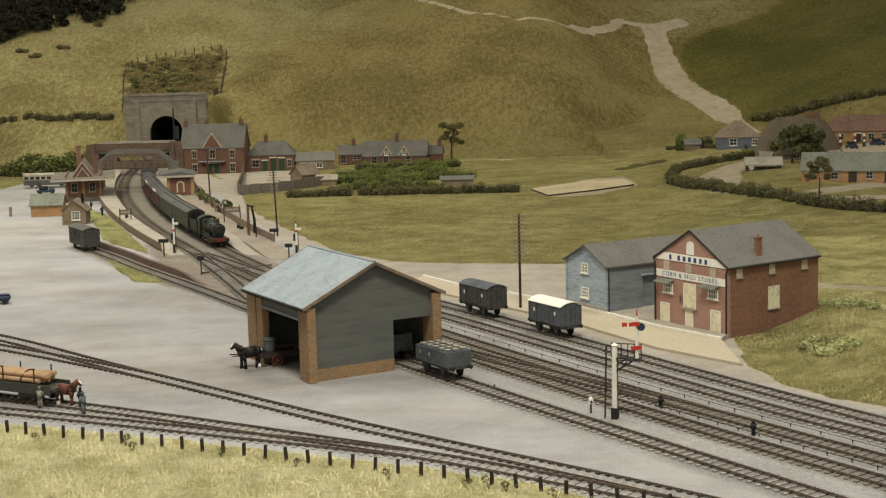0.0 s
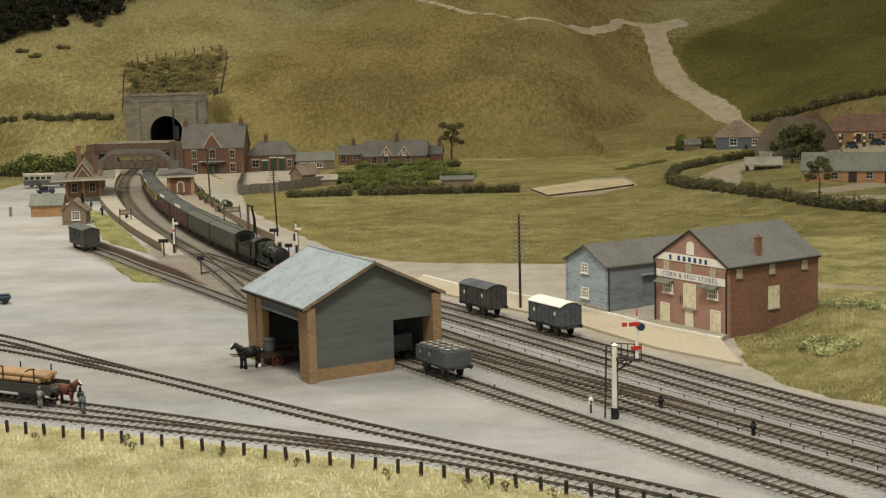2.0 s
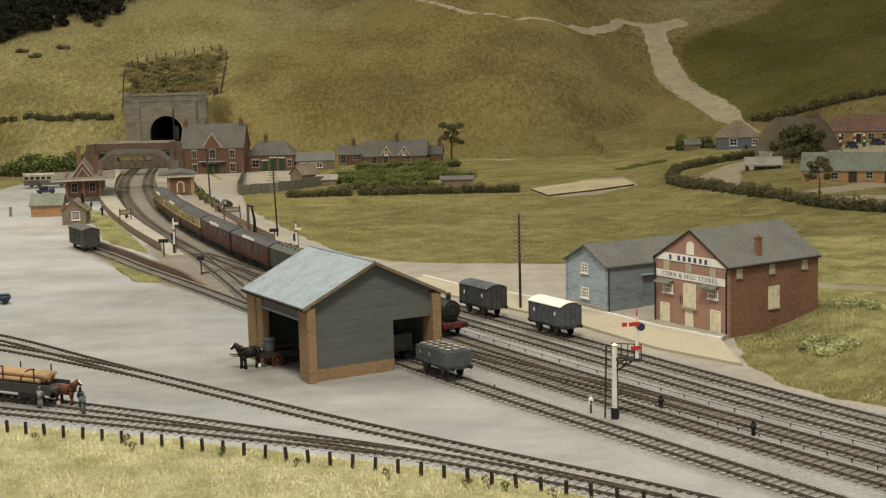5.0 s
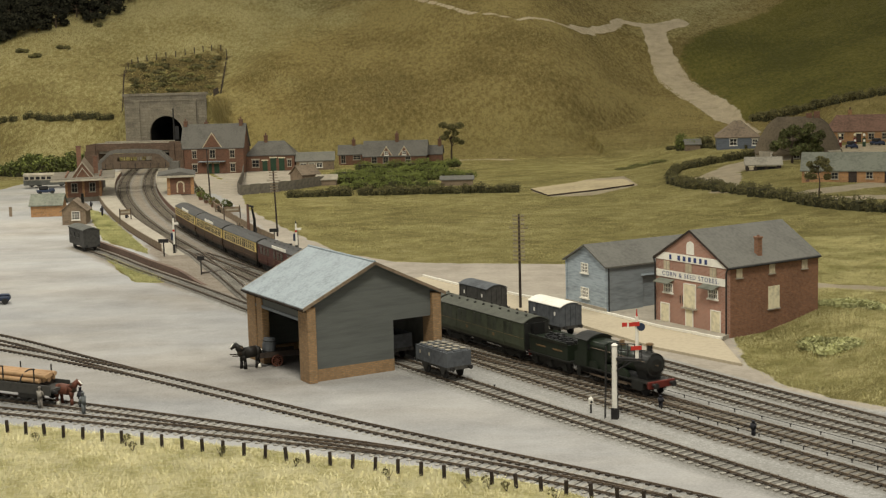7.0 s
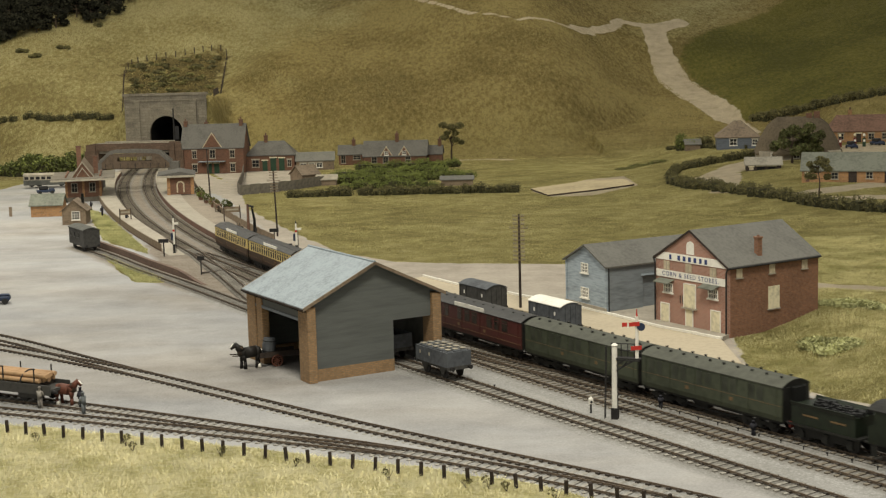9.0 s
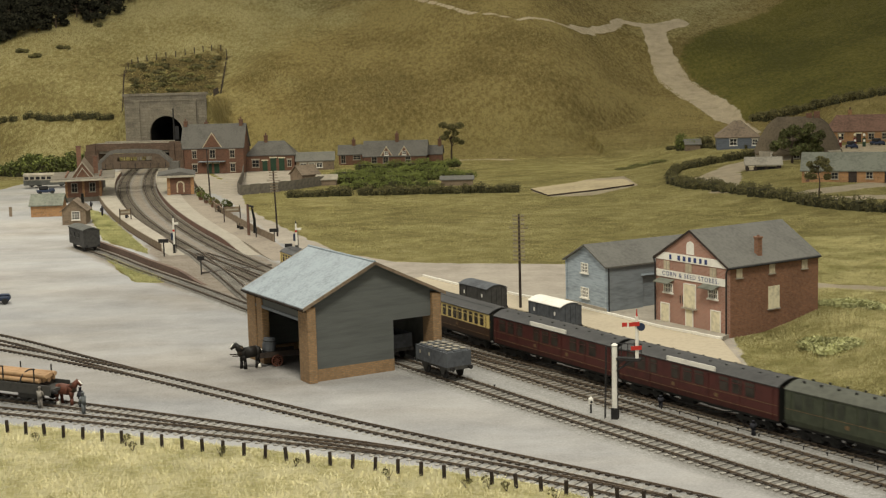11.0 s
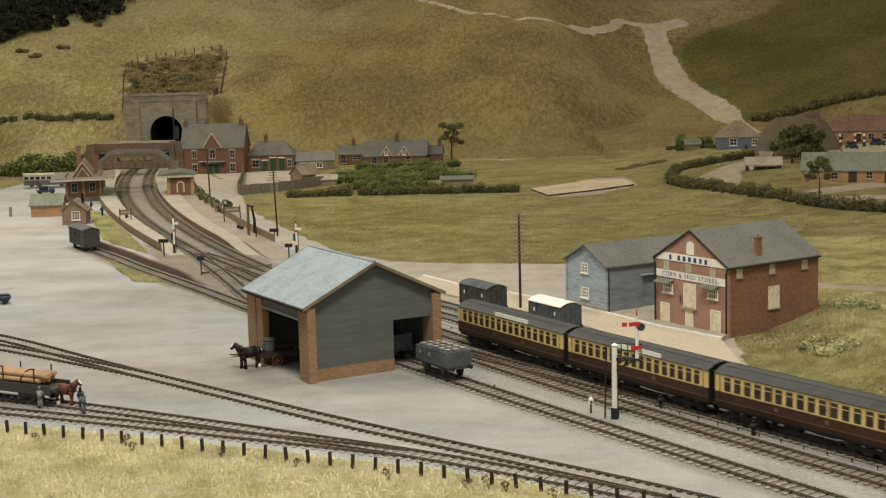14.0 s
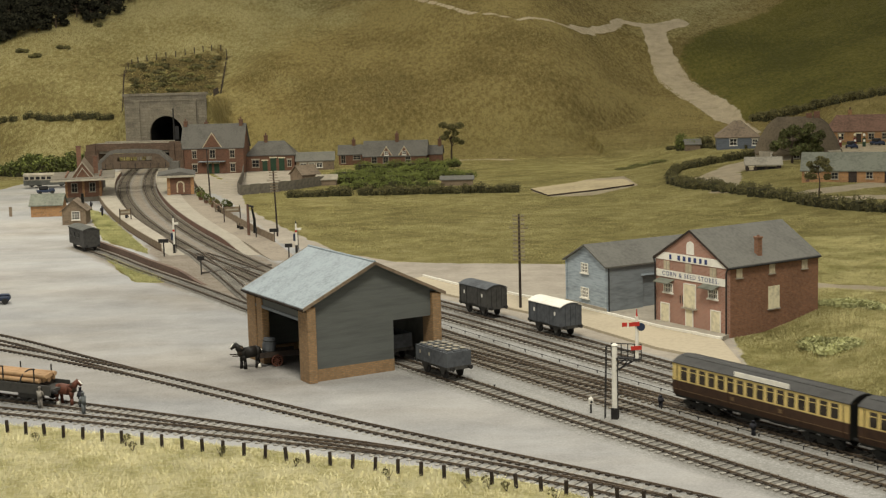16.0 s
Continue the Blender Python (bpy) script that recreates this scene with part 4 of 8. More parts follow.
def underframe(t, length, xs, r=0.5):
    bm = bm_new()
    for side in (-1, 1):
        box(bm, 0, side * 0.95, 0.85, length, 0.12, 0.25)
    for x in (-length / 2 + 0.06, length / 2 - 0.06):
        box(bm, x, 0, 0.83, 0.16, 2.3, 0.3)
    part("underframe", bm, "wagon_dark", t)
    for x in xs:
        for side in (-1, 1):
            bm = bm_new()
            prism(bm, [(x - 0.45, 0.86), (x + 0.45, 0.86), (x + 0.14, 0.35), (x - 0.14, 0.35)], side * 0.93 - 0.05, side * 0.93 + 0.05)
            # axle guards lie across the frame: profile runs along x
            part("axle_guard", bm, "wagon_dark", t)
    wheels(t, xs, r)
    for x in (-1, 1):
        for side in (-1, 1):
            bm = bm_new()
            rod(bm, (x * length / 2, side * 0.87, 1.02), (x * (length / 2 + 0.4), side * 0.87, 1.02), 0.09, n=8)
            rod(bm, (x * (length / 2 + 0.38), side * 0.87, 1.02), (x * (length / 2 + 0.46), side * 0.87, 1.02), 0.19, n=12)
            part("buffer", bm, "black_iron", t)


def arc_roof(width, eave, rise, over=0.08, thick=0.07, n=10):
    top, low = [], []
    for k in range(n + 1):
        u = -1 + 2 * k / n
        z = eave + rise * (1 - u * u)
        top.append((u * (width / 2 + over), z + thick))
        low.append((u * (width / 2 + over), z))
    return top + low[::-1]


def covered_van(at, label, body, roof, length=5.3, mark="white_paint"):
    x, y, z, rz = at
    t = thing("covered_van", x, y, z, rz, label, "railway van", "goods wagons")
    bm = bm_new()
    w = 2.35
    prism(bm, [(-w / 2, 1.08), (w / 2, 1.08), (w / 2, 2.92)] + [(w / 2 * u, 2.92 + 0.38 * (1 - u * u)) for u in (0.6, 0.2, -0.2, -0.6)] + [(-w / 2, 2.92)], -length / 2, length / 2, axis="x")
    part("body", bm, body, t)
    bm = bm_new()
    prism(bm, arc_roof(w, 2.92, 0.38), -length / 2 - 0.1, length / 2 + 0.1, axis="x")
    part("roof", bm, roof, t, smooth=False)
    for side in (-1, 1):
        for xx in (-length / 2 + 0.05, -1.35, -0.75, 0.75, 1.35, length / 2 - 0.05):
            bm = bm_new()
            box(bm, xx, side * (w / 2 + 0.03), 1.1, 0.10, 0.08, 1.80)
            part("stanchion", bm, body, t)
        bm = bm_new()
        box(bm, 0, side * (w / 2 + 0.025), 1.2, 1.4, 0.06, 1.66)
        part("door", bm, body, t)
        for xx in (-1.75, 1.7):
            bm = bm_new()
            box(bm, xx, side * (w / 2 + 0.012), 2.05, 0.22, 0.02, 0.34)
            part("mark_panel", bm, mark, t, "pale painted mark")
    for e in (-1, 1):
        for yy in (-0.6, 0, 0.6):
            bm = bm_new()
            box(bm, e * (length / 2 + 0.03), yy, 1.1, 0.08, 0.10, 1.88)
            part("end_stanchion", bm, body, t)
    underframe(t, length, (-1.5, 1.5))
    return t


covered_van(line_pose(SIDING_FAR, 147.3), "black-brown covered goods van with a grey roof", "wagon_dark", "wagon_grey")
covered_van(line_pose(SIDING_FAR, 136.0), "weathered grey covered goods van with a white roof", "wagon_grey", "white_paint")


def open_wagon(at, label, load):
    x, y, z, rz = at
    t = thing("open_wagon", x, y, z, rz, label, "railway wagon", "goods wagons")
    length, w = 5.0, 2.35
    for side in (-1, 1):
        bm = bm_new()
        box(bm, 0, side * (w / 2 - 0.05), 1.08, length, 0.12, 1.25)
        part("side_board", bm, "wagon_grey", t)
        for xx, ww in ((-1.75, 0.18), (-0.3, 0.2)):
            bm = bm_new()
            box(bm, xx, side * (w / 2 + 0.018), 1.7, ww, 0.02, 0.28)
            part("mark_panel", bm, "concrete", t, "pale painted mark")
    for e in (-1, 1):
        bm = bm_new()
        box(bm, e * (length / 2 - 0.06), 0, 1.08, 0.12, w - 0.22, 1.25)
        part("end_board", bm, "wagon_grey", t)
    bm = bm_new()
    box(bm, 0, 0, 1.0, length - 0.2, w - 0.24, 0.1)
    part("floor", bm, "dark_wood", t)
    underframe(t, length, (-1.4, 1.4))
    if load:
        rng = random.Random(5)
        for i in range(5):
            for j in range(3):
                m = pose((x) * S, y * S, z * S, 0, 0, rz) @ place(-1.9 + i * 0.95, -0.7 + j * 0.7, 1.6, rng.uniform(-6, 6))
                c = new("tarped_crate")
                c.matrix_basis = m
                tagged(c, "grey sheeted crate stacked in the open wagon", "crate", "crates in the wagon")
                bm = bm_new()
                box(bm, 0, 0, -0.5, 0.82, 0.62, 1.28 + rng.uniform(0, 0.08))
                part("crate", bm, "wagon_grey", c, bevel=0.05)
                bm = bm_new()
                box(bm, 0, 0, 0.79 + 0.08, 0.5, 0.4, 0.05)
                part("cover", bm, "concrete", c)
    return t


open_wagon(line_pose(SHED_ROAD, 119.8), "grey open goods wagon loaded with sheeted crates", True)
open_wagon(line_pose(SHED_ROAD, 127.6), "grey open goods wagon standing inside the shed", False)


def brake_van():
    x, y, z, rz = line_pose(SHED_ROAD, 208.6)
    x, z = x - 0.6, z - 0.35
    t = thing("horse_box", x, y, z, rz, "dark brown covered van at the end of the dock", "railway van", "goods wagons")
    bm = bm_new()
    prism(bm, [(-1.2, 0.9), (1.2, 0.9), (1.2, 3.2), (0.6, 3.45), (-0.6, 3.45), (-1.2, 3.2)], -3.6, 3.6, axis="x")
    part("body", bm, "wagon_dark", t)
    bm = bm_new()
    prism(bm, arc_roof(2.4, 3.2, 0.35), -3.75, 3.75, axis="x")
    part("roof", bm, "tarred_board_dark", t)
    for xx in (-2.2, -0.4, 1.4):
        window(t, xx, -1.2, 2.1, 0.7, 0.7, bars=(1, 1), frame_mat="wagon_dark")
    underframe(t, 7.2, (-2.3, 2.3))


brake_van()


def bolster_wagon():
    pts = resample(TIMBER_ROAD, 0.5)
    k = int(np.argmin(np.abs(pts[:, 0] + 36.6)))
    x, y, tx, ty = [float(v) for v in pts[k]]
    t = thing("bolster_wagon", x, y, 0.16, math.degrees(math.atan2(ty, tx)), "dark bogie wagon that carries long timber", "railway wagon", "goods wagons")
    L = 13.5
    bm = bm_new()
    box(bm, 0, 0, 1.0, L, 2.3, 0.22)
    part("deck", bm, "wagon_dark", t)
    for side in (-1, 1):
        bm = bm_new()
        prism(bm, [(-L / 2, 0.75), (L / 2, 0.75), (L / 2, 1.55), (-L / 2, 1.55)], side * 1.15 - 0.05, side * 1.15 + 0.05)
        part("side_board", bm, "wagon_dark", t)
    for xx in (-5.0, -1.7, 1.7, 5.0):
        bm = bm_new()
        box(bm, xx, 0, 1.22, 0.3, 2.2, 0.32)
        part("bolster", bm, "dark_wood", t)
        for side in (-1, 1):
            bm = bm_new()
            rod(bm, (xx, side * 1.0, 1.4), (xx, side * 1.0, 2.75), 0.06)
            part("stanchion", bm, "black_iron", t)
    for xx in (-4.4, 4.4):
        bm = bm_new()
        for side in (-1, 1):
            box(bm, xx, side * 0.95, 0.35, 2.4, 0.12, 0.4)
        part("bogie", bm, "wagon_dark", t)
    wheels(t, (-5.2, -3.6, 3.6, 5.2), 0.45)
    for e in (-1, 1):
        for side in (-1, 1):
            bm = bm_new()
            rod(bm, (e * L / 2, side * 0.87, 1.02), (e * (L / 2 + 0.45), side * 0.87, 1.02), 0.16, n=10)
            part("buffer", bm, "black_iron", t)
    rng = random.Random(3)
    base = place(x, y, 0.16, math.degrees(math.atan2(ty, tx)))
    for k, (yy, zz) in enumerate(((-0.84, 1.76), (-0.42, 1.75), (0.0, 1.76), (0.42, 1.75), (0.84, 1.76), (-0.62, 2.13), (-0.2, 2.14), (0.22, 2.13), (0.64, 2.13))):
        log = new("timber_baulk")
        log.matrix_basis = base @ place(rng.uniform(-0.4, 0.4), yy, zz, rng.uniform(-0.6, 0.6))
        tagged(log, "long pale round timber chained on the wagon", "timber", "timber on the wagon")
        bm = bm_new()
        rod(bm, (-6.1, 0, 0), (5.6, 0, 0), 0.21, 0.18, n=12)
        part("trunk", bm, "timber", log)
    for xx in (-3.4, 0.2, 3.6):
        bm = bm_new()
        arc = [(1.12 * math.cos(a), 1.5 + 0.9 * math.sin(a)) for a in np.linspace(0.05, math.pi - 0.05, 12)]
        for (a0, b0), (a1, b1) in zip(arc, arc[1:]):
            rod(bm, (xx, a0, b0), (xx, a1, b1), 0.06, n=5)
        part("chain", bm, "black_iron", t)


bolster_wagon()


# ---- horses, cart and figures ----
M["cloth_shirt"] = mat("cloth_shirt", (0.24, 0.22, 0.19), 0.9, 0.7, 1.6, 0.9)
def horse(x, y, rz, hide, label, blanket=None, scale=1.0):
    t = thing("horse", x, y, -0.14, rz, label, "horse")
    k = scale

    def lump(name, spans, material, label=""):
        bm = bm_new()
        for p0, p1, r0, r1 in spans:
            rod(bm, [c * k for c in p0], [c * k for c in p1], r0 * k, r1 * k, n=10)
        part(name, bm, material, t, label, smooth=True)
    lump("body", [((-0.85, 0, 1.25), (-0.5, 0, 1.28), 0.32, 0.46), ((-0.5, 0, 1.28), (0.35, 0, 1.22), 0.46, 0.44), ((0.35, 0, 1.22), (0.75, 0, 1.32), 0.44, 0.30)], hide)
    lump("neck", [((0.6, 0, 1.38), (1.1, 0, 1.95), 0.32, 0.19)], hide)
    lump("head", [((1.05, 0, 1.98), (1.45, 0, 1.62), 0.19, 0.12), ((1.05, 0, 2.0), (1.03, 0.08, 2.14), 0.05, 0.02)], hide)
    lump("blaze", [((1.17, 0, 2.0), (1.5, 0, 1.70), 0.085, 0.085)], "white_paint", "white blaze")
    for px_, side, lean in ((0.55, -1, 0.05), (0.5, 1, -0.1), (-0.65, -1, -0.1), (-0.6, 1, 0.08)):
        lump("leg", [((px_, side * 0.18, 1.1), (px_ + lean, side * 0.18, 0.55), 0.19, 0.12), ((px_ + lean, side * 0.18, 0.55), (px_ + lean, side * 0.18, 0.0), 0.12, 0.15)], hide)
    for side in (-1, 1):
        lump("feathered_hoof", [((-0.65, side * 0.18, 0.3), (-0.67, side * 0.18, 0.0), 0.14, 0.21)], "white_paint", "white feathered hoof")
    lump("tail", [((-0.85, 0, 1.4), (-1.08, 0, 0.7), 0.08, 0.05)], hide)
    lump("collar", [((0.62, 0, 1.15), (0.74, 0, 1.75), 0.34, 0.24)], "bark", "leather collar")
    if blanket:
        bm = bm_new()
        pts = [(0.52 * k * math.cos(a), (1.16 + 0.51 * math.sin(a)) * k) for a in np.linspace(-0.3, math.pi + 0.3, 12)]
        prism(bm, pts + [(a * 0.93, b * 0.99) for a, b in pts[::-1]], -0.75 * k, 0.3 * k, axis="x")
        part("blanket", bm, blanket, t)
    return t


def figure(x, y, z, rz, material, label, h=1.75, arm=0.2):
    """A little painted figure as one plain mesh."""
    bm = bm_new()
    k = h / 1.75
    for p0, p1, r0, r1 in (((-0.05, 0.11, 0), (0, 0.1, 0.85), 0.09, 0.12), ((0.05, -0.11, 0), (0, -0.1, 0.85), 0.09, 0.12), ((0, 0, 0.8), (0, 0, 1.42), 0.2, 0.23),
                           ((0, 0, 1.42), (0, 0, 1.52), 0.14, 0.07), ((0, 0.26, 1.4), (arm, 0.3, 0.9), 0.08, 0.06), ((0, -0.26, 1.4), (arm, -0.28, 0.95), 0.08, 0.06),
                           ((0, 0, 1.5), (0, 0, 1.72), 0.11, 0.10), ((0, 0, 1.7), (0, 0, 1.76), 0.16, 0.1)):
        rod(bm, [c * k for c in p0], [c * k for c in p1], r0, r1, n=8)
    ob = part("model_figure", bm, material, None, smooth=True)
    ob.matrix_basis = place(x, y, z, rz)
    return tagged(ob, label, "figurine", "little painted figures")


horse(-17.3, 125.5, 203, "hide_black", "black model cart horse with a white blaze", scale=1.15)
horse(-30.5, 113.7, -18, "hide_bay", "bay model horse beside the timber wagon", "hide_bay")
figure(-32.3, 112.6, -0.14, 60, "cloth_shirt", "pale-shirted model figure beside the timber wagon")
figure(-28.3, 110.3, -0.14, 150, "cloth_grey", "grey-coated model figure at the horse's head")
figure(-29.0, 112.3, -0.14, 210, "cloth_dark", "dark-hatted model figure behind the bay horse", 1.7)
figure(16.2, 107.4, -0.1, 30, "cloth_dark", "dark painted model figure between the running lines", 0.95, 0.35)
figure(21.4, 98.9, -0.1, 200, "cloth_dark", "dark painted model figure walking beside the line", 1.05, 0.3)


def cart():
    t = thing("cart", -15.0, 126.8, -0.14, 203, "two-wheeled horse-drawn cart with a barrel and sacks", "cart")
    bm = bm_new()
    box(bm, 0, 0, 0.85, 3.6, 1.7, 0.14)
    for side in (-1, 1):
        box(bm, 0, side * 0.82, 0.99, 3.6, 0.06, 0.35)
    part("bed", bm, "dark_wood", t)
    for side in (-1, 1):
        bm = bm_new()
        for a in np.linspace(0, 2 * math.pi, 19)[:-1]:
            b = a + 2 * math.pi / 18
            rod(bm, (0.3 + 0.48 * math.cos(a), side * 0.95, 0.53 + 0.48 * math.sin(a)), (0.3 + 0.48 * math.cos(b), side * 0.95, 0.53 + 0.48 * math.sin(b)), 0.07, n=5)
        for a in np.linspace(0, 2 * math.pi, 11)[:-1]:
            rod(bm, (0.3, side * 0.95, 0.53), (0.3 + 0.46 * math.cos(a), side * 0.95, 0.53 + 0.46 * math.sin(a)), 0.045, n=5)
        part("wheel", bm, "hide_bay", t, "dark red spoked wheel")
        bm = bm_new()
        rod(bm, (1.6, side * 0.45, 1.0), (4.2, side * 0.4, 1.25), 0.06, 0.05)
        part("shaft", bm, "dark_wood", t)
    base = place(-15.0, 126.8, -0.14, 203)
    b = new("barrel")
    b.matrix_basis = base @ place(0.85, 0.1, 0.995) @ pose(0, 0, 0, 0, -7, 0)
    tagged(b, "blue-grey iron-bound barrel on the cart", "barrel")
    bm = bm_new()
    rings = [[bm.verts.new((r * math.cos(a), r * math.sin(a), z)) for a in np.linspace(0, 2 * math.pi, 15)[:-1]] for z, r in ((0, 0.52), (0.4, 0.59), (0.75, 0.61), (1.1, 0.59), (1.5, 0.52))]
    for low, top in zip(rings, rings[1:]):
        for i in range(14):
            bm.faces.new((low[i - 1], low[i], top[i], top[i - 1]))
    bm.faces.new(rings[0][::-1])
    bm.faces.new(rings[-1])
    part("cask", bm, "wagon_grey", b)
    for z0 in (0.3, 1.2):
        bm = bm_new()
        rod(bm, (0, 0, z0), (0, 0, z0 + 0.08), 0.61, n=14)
        part("hoop", bm, "black_iron", b)
    k = new("sack")
    k.matrix_basis = base @ place(1.6, -0.1, 1.0)
    tagged(k, "pale stuffed sack lying on the cart", "sack")
    bm = bm_new()
    rod(bm, (-0.3, -0.3, 0.22), (0.2, 0.3, 0.25), 0.24, 0.2, n=8)
    rod(bm, (0.0, -0.35, 0.5), (0.1, 0.25, 0.55), 0.2, 0.22, n=8)
    part("cloth", bm, "white_paint", k, smooth=True)


cart()


# ---- signals, poles and posts ----
def bracket_signal():
    t = thing("bracket_signal", 12.4, 104.6, -0.14, -20, "white bracket signal post with red arms and ladder", "railway signal")
    H = 5.55
    bm = bm_new()
    box(bm, 0, 0, 0, 0.5, 0.5, 0.85)
    part("foot", bm, "black_iron", t)
    bm = bm_new()
    rod(bm, (0, 0, 0.8), (0, 0, H), 0.24, 0.20, n=12)
    part("post", bm, "white_paint", t)
    bm = bm_new()
    rod(bm, (0, 0, H), (0, 0, H + 0.14), 0.26, 0.10, n=10)
    part("cap", bm, "white_paint", t)
    bm = bm_new()
    rod(bm, (0.24, -0.1, 0.8), (0.24, -0.1, H - 1), 0.04)
    part("rod", bm, "black_iron", t)
    # the landing reaches towards the running line
    bm = bm_new()
    box(bm, 1.0, 0.15, H - 1.0, 1.9, 0.6, 0.08)
    part("landing", bm, "black_iron", t)
    bm = bm_new()
    for y in (-0.12, 0.42):
        rod(bm, (0.15, y, H - 1.9), (1.5, y, H - 1.05), 0.05)
        rod(bm, (0.15, y, H - 1.08), (1.9, y, H - 1.08), 0.05)
        rod(bm, (0.15, y, H - 1.5), (0.75, y, H - 1.08), 0.035)
        rod(bm, (0.6, y, H - 1.6), (1.0, y, H - 1.08), 0.035)
        rod(bm, (1.0, y, H - 1.35), (1.25, y, H - 1.08), 0.03)
    part("bracket", bm, "black_iron", t)
    bm = bm_new()
    for x in (-0.35, 0.4, 0.9, 1.4, 1.9):
        rod(bm, (x, 0.45, H - 1.0), (x, 0.45, H + 0.05), 0.04, n=5)
    for z in (H - 0.45, H + 0.05):
        rod(bm, (-0.35, 0.45, z), (1.9, 0.45, z), 0.04, n=5)
    part("railing", bm, "black_iron", t)
    bm = bm_new()
    rod(bm, (1.66, 0.1, H - 1.0), (1.66, 0.1, H + 2.2), 0.14, 0.11, n=10)
    part("doll_post", bm, "white_paint", t)
    bm = bm_new()
    rod(bm, (1.66, 0.1, H + 2.2), (1.66, 0.1, H + 2.75), 0.07, 0.02, n=8)
    part("finial", bm, "signal_red", t)
    for z, x0, x1, m in ((H + 1.42, 0.6, 0.98, "signal_red"), (H + 1.48, 1.12, 1.9, "signal_red"), (H - 0.28, 1.25, 2.05, "signal_red")):
        bm = bm_new()
        box(bm, (x0 + x1) / 2, -0.06, z, x1 - x0, 0.05, 0.3, tilt=0.12)
        part("signal_arm", bm, m, t, "red signal arm")
    bm = bm_new()
    box(bm, 1.05, -0.062, H + 1.37, 0.10, 0.05, 0.3, tilt=0.12)
    part("arm_stripe", bm, "white_paint", t)
    bm = bm_new()
    rod(bm, (2.0, -0.08, H + 1.45), (2.0, 0.0, H + 1.45), 0.3, n=14)
    part("spectacle", bm, "blue_paint", t)
    bm = bm_new()
    for dy in (-0.16, 0.16):
        rod(bm, (-0.75, dy, 0), (-0.62, dy, H - 0.1), 0.035, n=5)
    for z in np.arange(0.3, H - 0.2, 0.33):
        x = -0.75 + 0.13 * z / H
        rod(bm, (x, -0.16, z), (x, 0.16, z), 0.022, n=4)
    part("ladder", bm, "black_iron", t)


bracket_signal()


def post_signal(x, y, label, H=5.0, arm=None):
    t = thing("post_signal", x, y, -0.14, 0, label, "railway signal", "signals on the platforms")
    bm = bm_new()
    box(bm, 0, 0, 0, 0.34, 0.34, 1.3)
    part("foot", bm, "black_iron", t)
    bm = bm_new()
    rod(bm, (0, 0, 3.1), (0, 0, 3.4), 0.15, 0.15, n=10)
    part("painted_band", bm, "signal_red", t)
    bm = bm_new()
    rod(bm, (0, 0, 0.9), (0, 0, H), 0.14, 0.11, n=10)
    part("post", bm, "white_paint", t)
    bm = bm_new()
    rod(bm, (0, 0, H), (0, 0, H + 0.5), 0.10, 0.02)
    part("finial", bm, "black_iron", t)
    bm = bm_new()
    box(bm, 0.35, -0.2, H - 0.9, 0.8, 0.06, 0.3)
    part("signal_arm", bm, "white_paint", t)
    bm = bm_new()
    rod(bm, (-0.26, 0, 1.9), (-0.26, 0, 2.9), 0.16, n=8)
    part("lamp_case", bm, "blue_paint", t)
    bm = bm_new()
    rod(bm, (0.3, 0.1, 0), (0.22, 0.1, H - 0.6), 0.04)
    part("ladder", bm, "black_iron", t)


post_signal(-37.7, 202.0, "white post signal at the island platform end")

def tall_post(x, y, H):
    t = thing("signal_post", x, y, -0.14, 0, "tall dark signal post before the tunnel mouth", "signal post")
    bm = bm_new()
    rod(bm, (0, 0, 0), (0, 0, H), 0.3, 0.16, n=8)
    part("mast", bm, "black_iron", t)
    bm = bm_new()
    box(bm, 0.75, -0.2, H * 0.5, 0.9, 0.15, 3.2)
    part("sighting_board", bm, "black_iron", t)


tall_post(-64.3, 352.0, 15.0)
post_signal(-20.1, 197.6, "white post signal beside the platform ramp", 4.3, True)


def sign_post(x, y, H, w, label, z=-0.14, rz=0):
    t = thing("name_post", x, y, z, rz, label, "sign", "black signs on posts")
    bm = bm_new()
    rod(bm, (0, 0, 0), (0, 0, H), 0.09)
    part("post", bm, "black_iron", t)
    bm = bm_new()
    box(bm, 0, -0.08, H - 0.15, w, 0.1, 0.5)
    part("board", bm, "black_iron", t)


sign_post(-38.6, 199.0, 2.1, 1.4, "black sign board on a post by the platform ramp")
sign_post(-30.6, 181.4, 2.0, 0.9, "black sign board on a post beside the crossover")
sign_post(-24.1, 206.2, 2.3, 1.3, "black sign board on a post at the platform end")
sign_post(-20.6, 192.2, 1.9, 1.0, "black sign board on a post near the shed")
sign_post(-27.3, 211.0, 1.9, 0.3, "slim black post on the platform")


def telegraph_pole(x, y, z, H, arms, lean=0.0, label="dark telegraph pole with many insulator arms", rz=-55):
    t = thing("telegraph_pole", x, y, z, rz, label, "telegraph pole", "telegraph poles")
    bm = bm_new()
    rod(bm, (0, 0, 0), (lean, -lean, H), 0.15, 0.11, n=10)
    part("pole", bm, "dark_wood", t)
    for k in range(arms):
        zz = H - 0.25 - k * 0.42
        f = zz / H
        wide = 0.62 if k != 3 else 1.0
        bm = bm_new()
        box(bm, lean * f, -lean * f - 0.15, zz, wide * 2, 0.1, 0.09)
        arm = part("cross_arm", bm, "weathered_wood", t)
        for u in (-wide + 0.06, -wide * 0.55, wide * 0.55, wide - 0.06):
            bm = bm_new()
            rod(bm, (lean * f + u, -lean * f - 0.15, zz + 0.09), (lean * f + u, -lean * f - 0.15, zz + 0.27), 0.05, 0.04, n=6)
            part("insulator", bm, "concrete", arm)


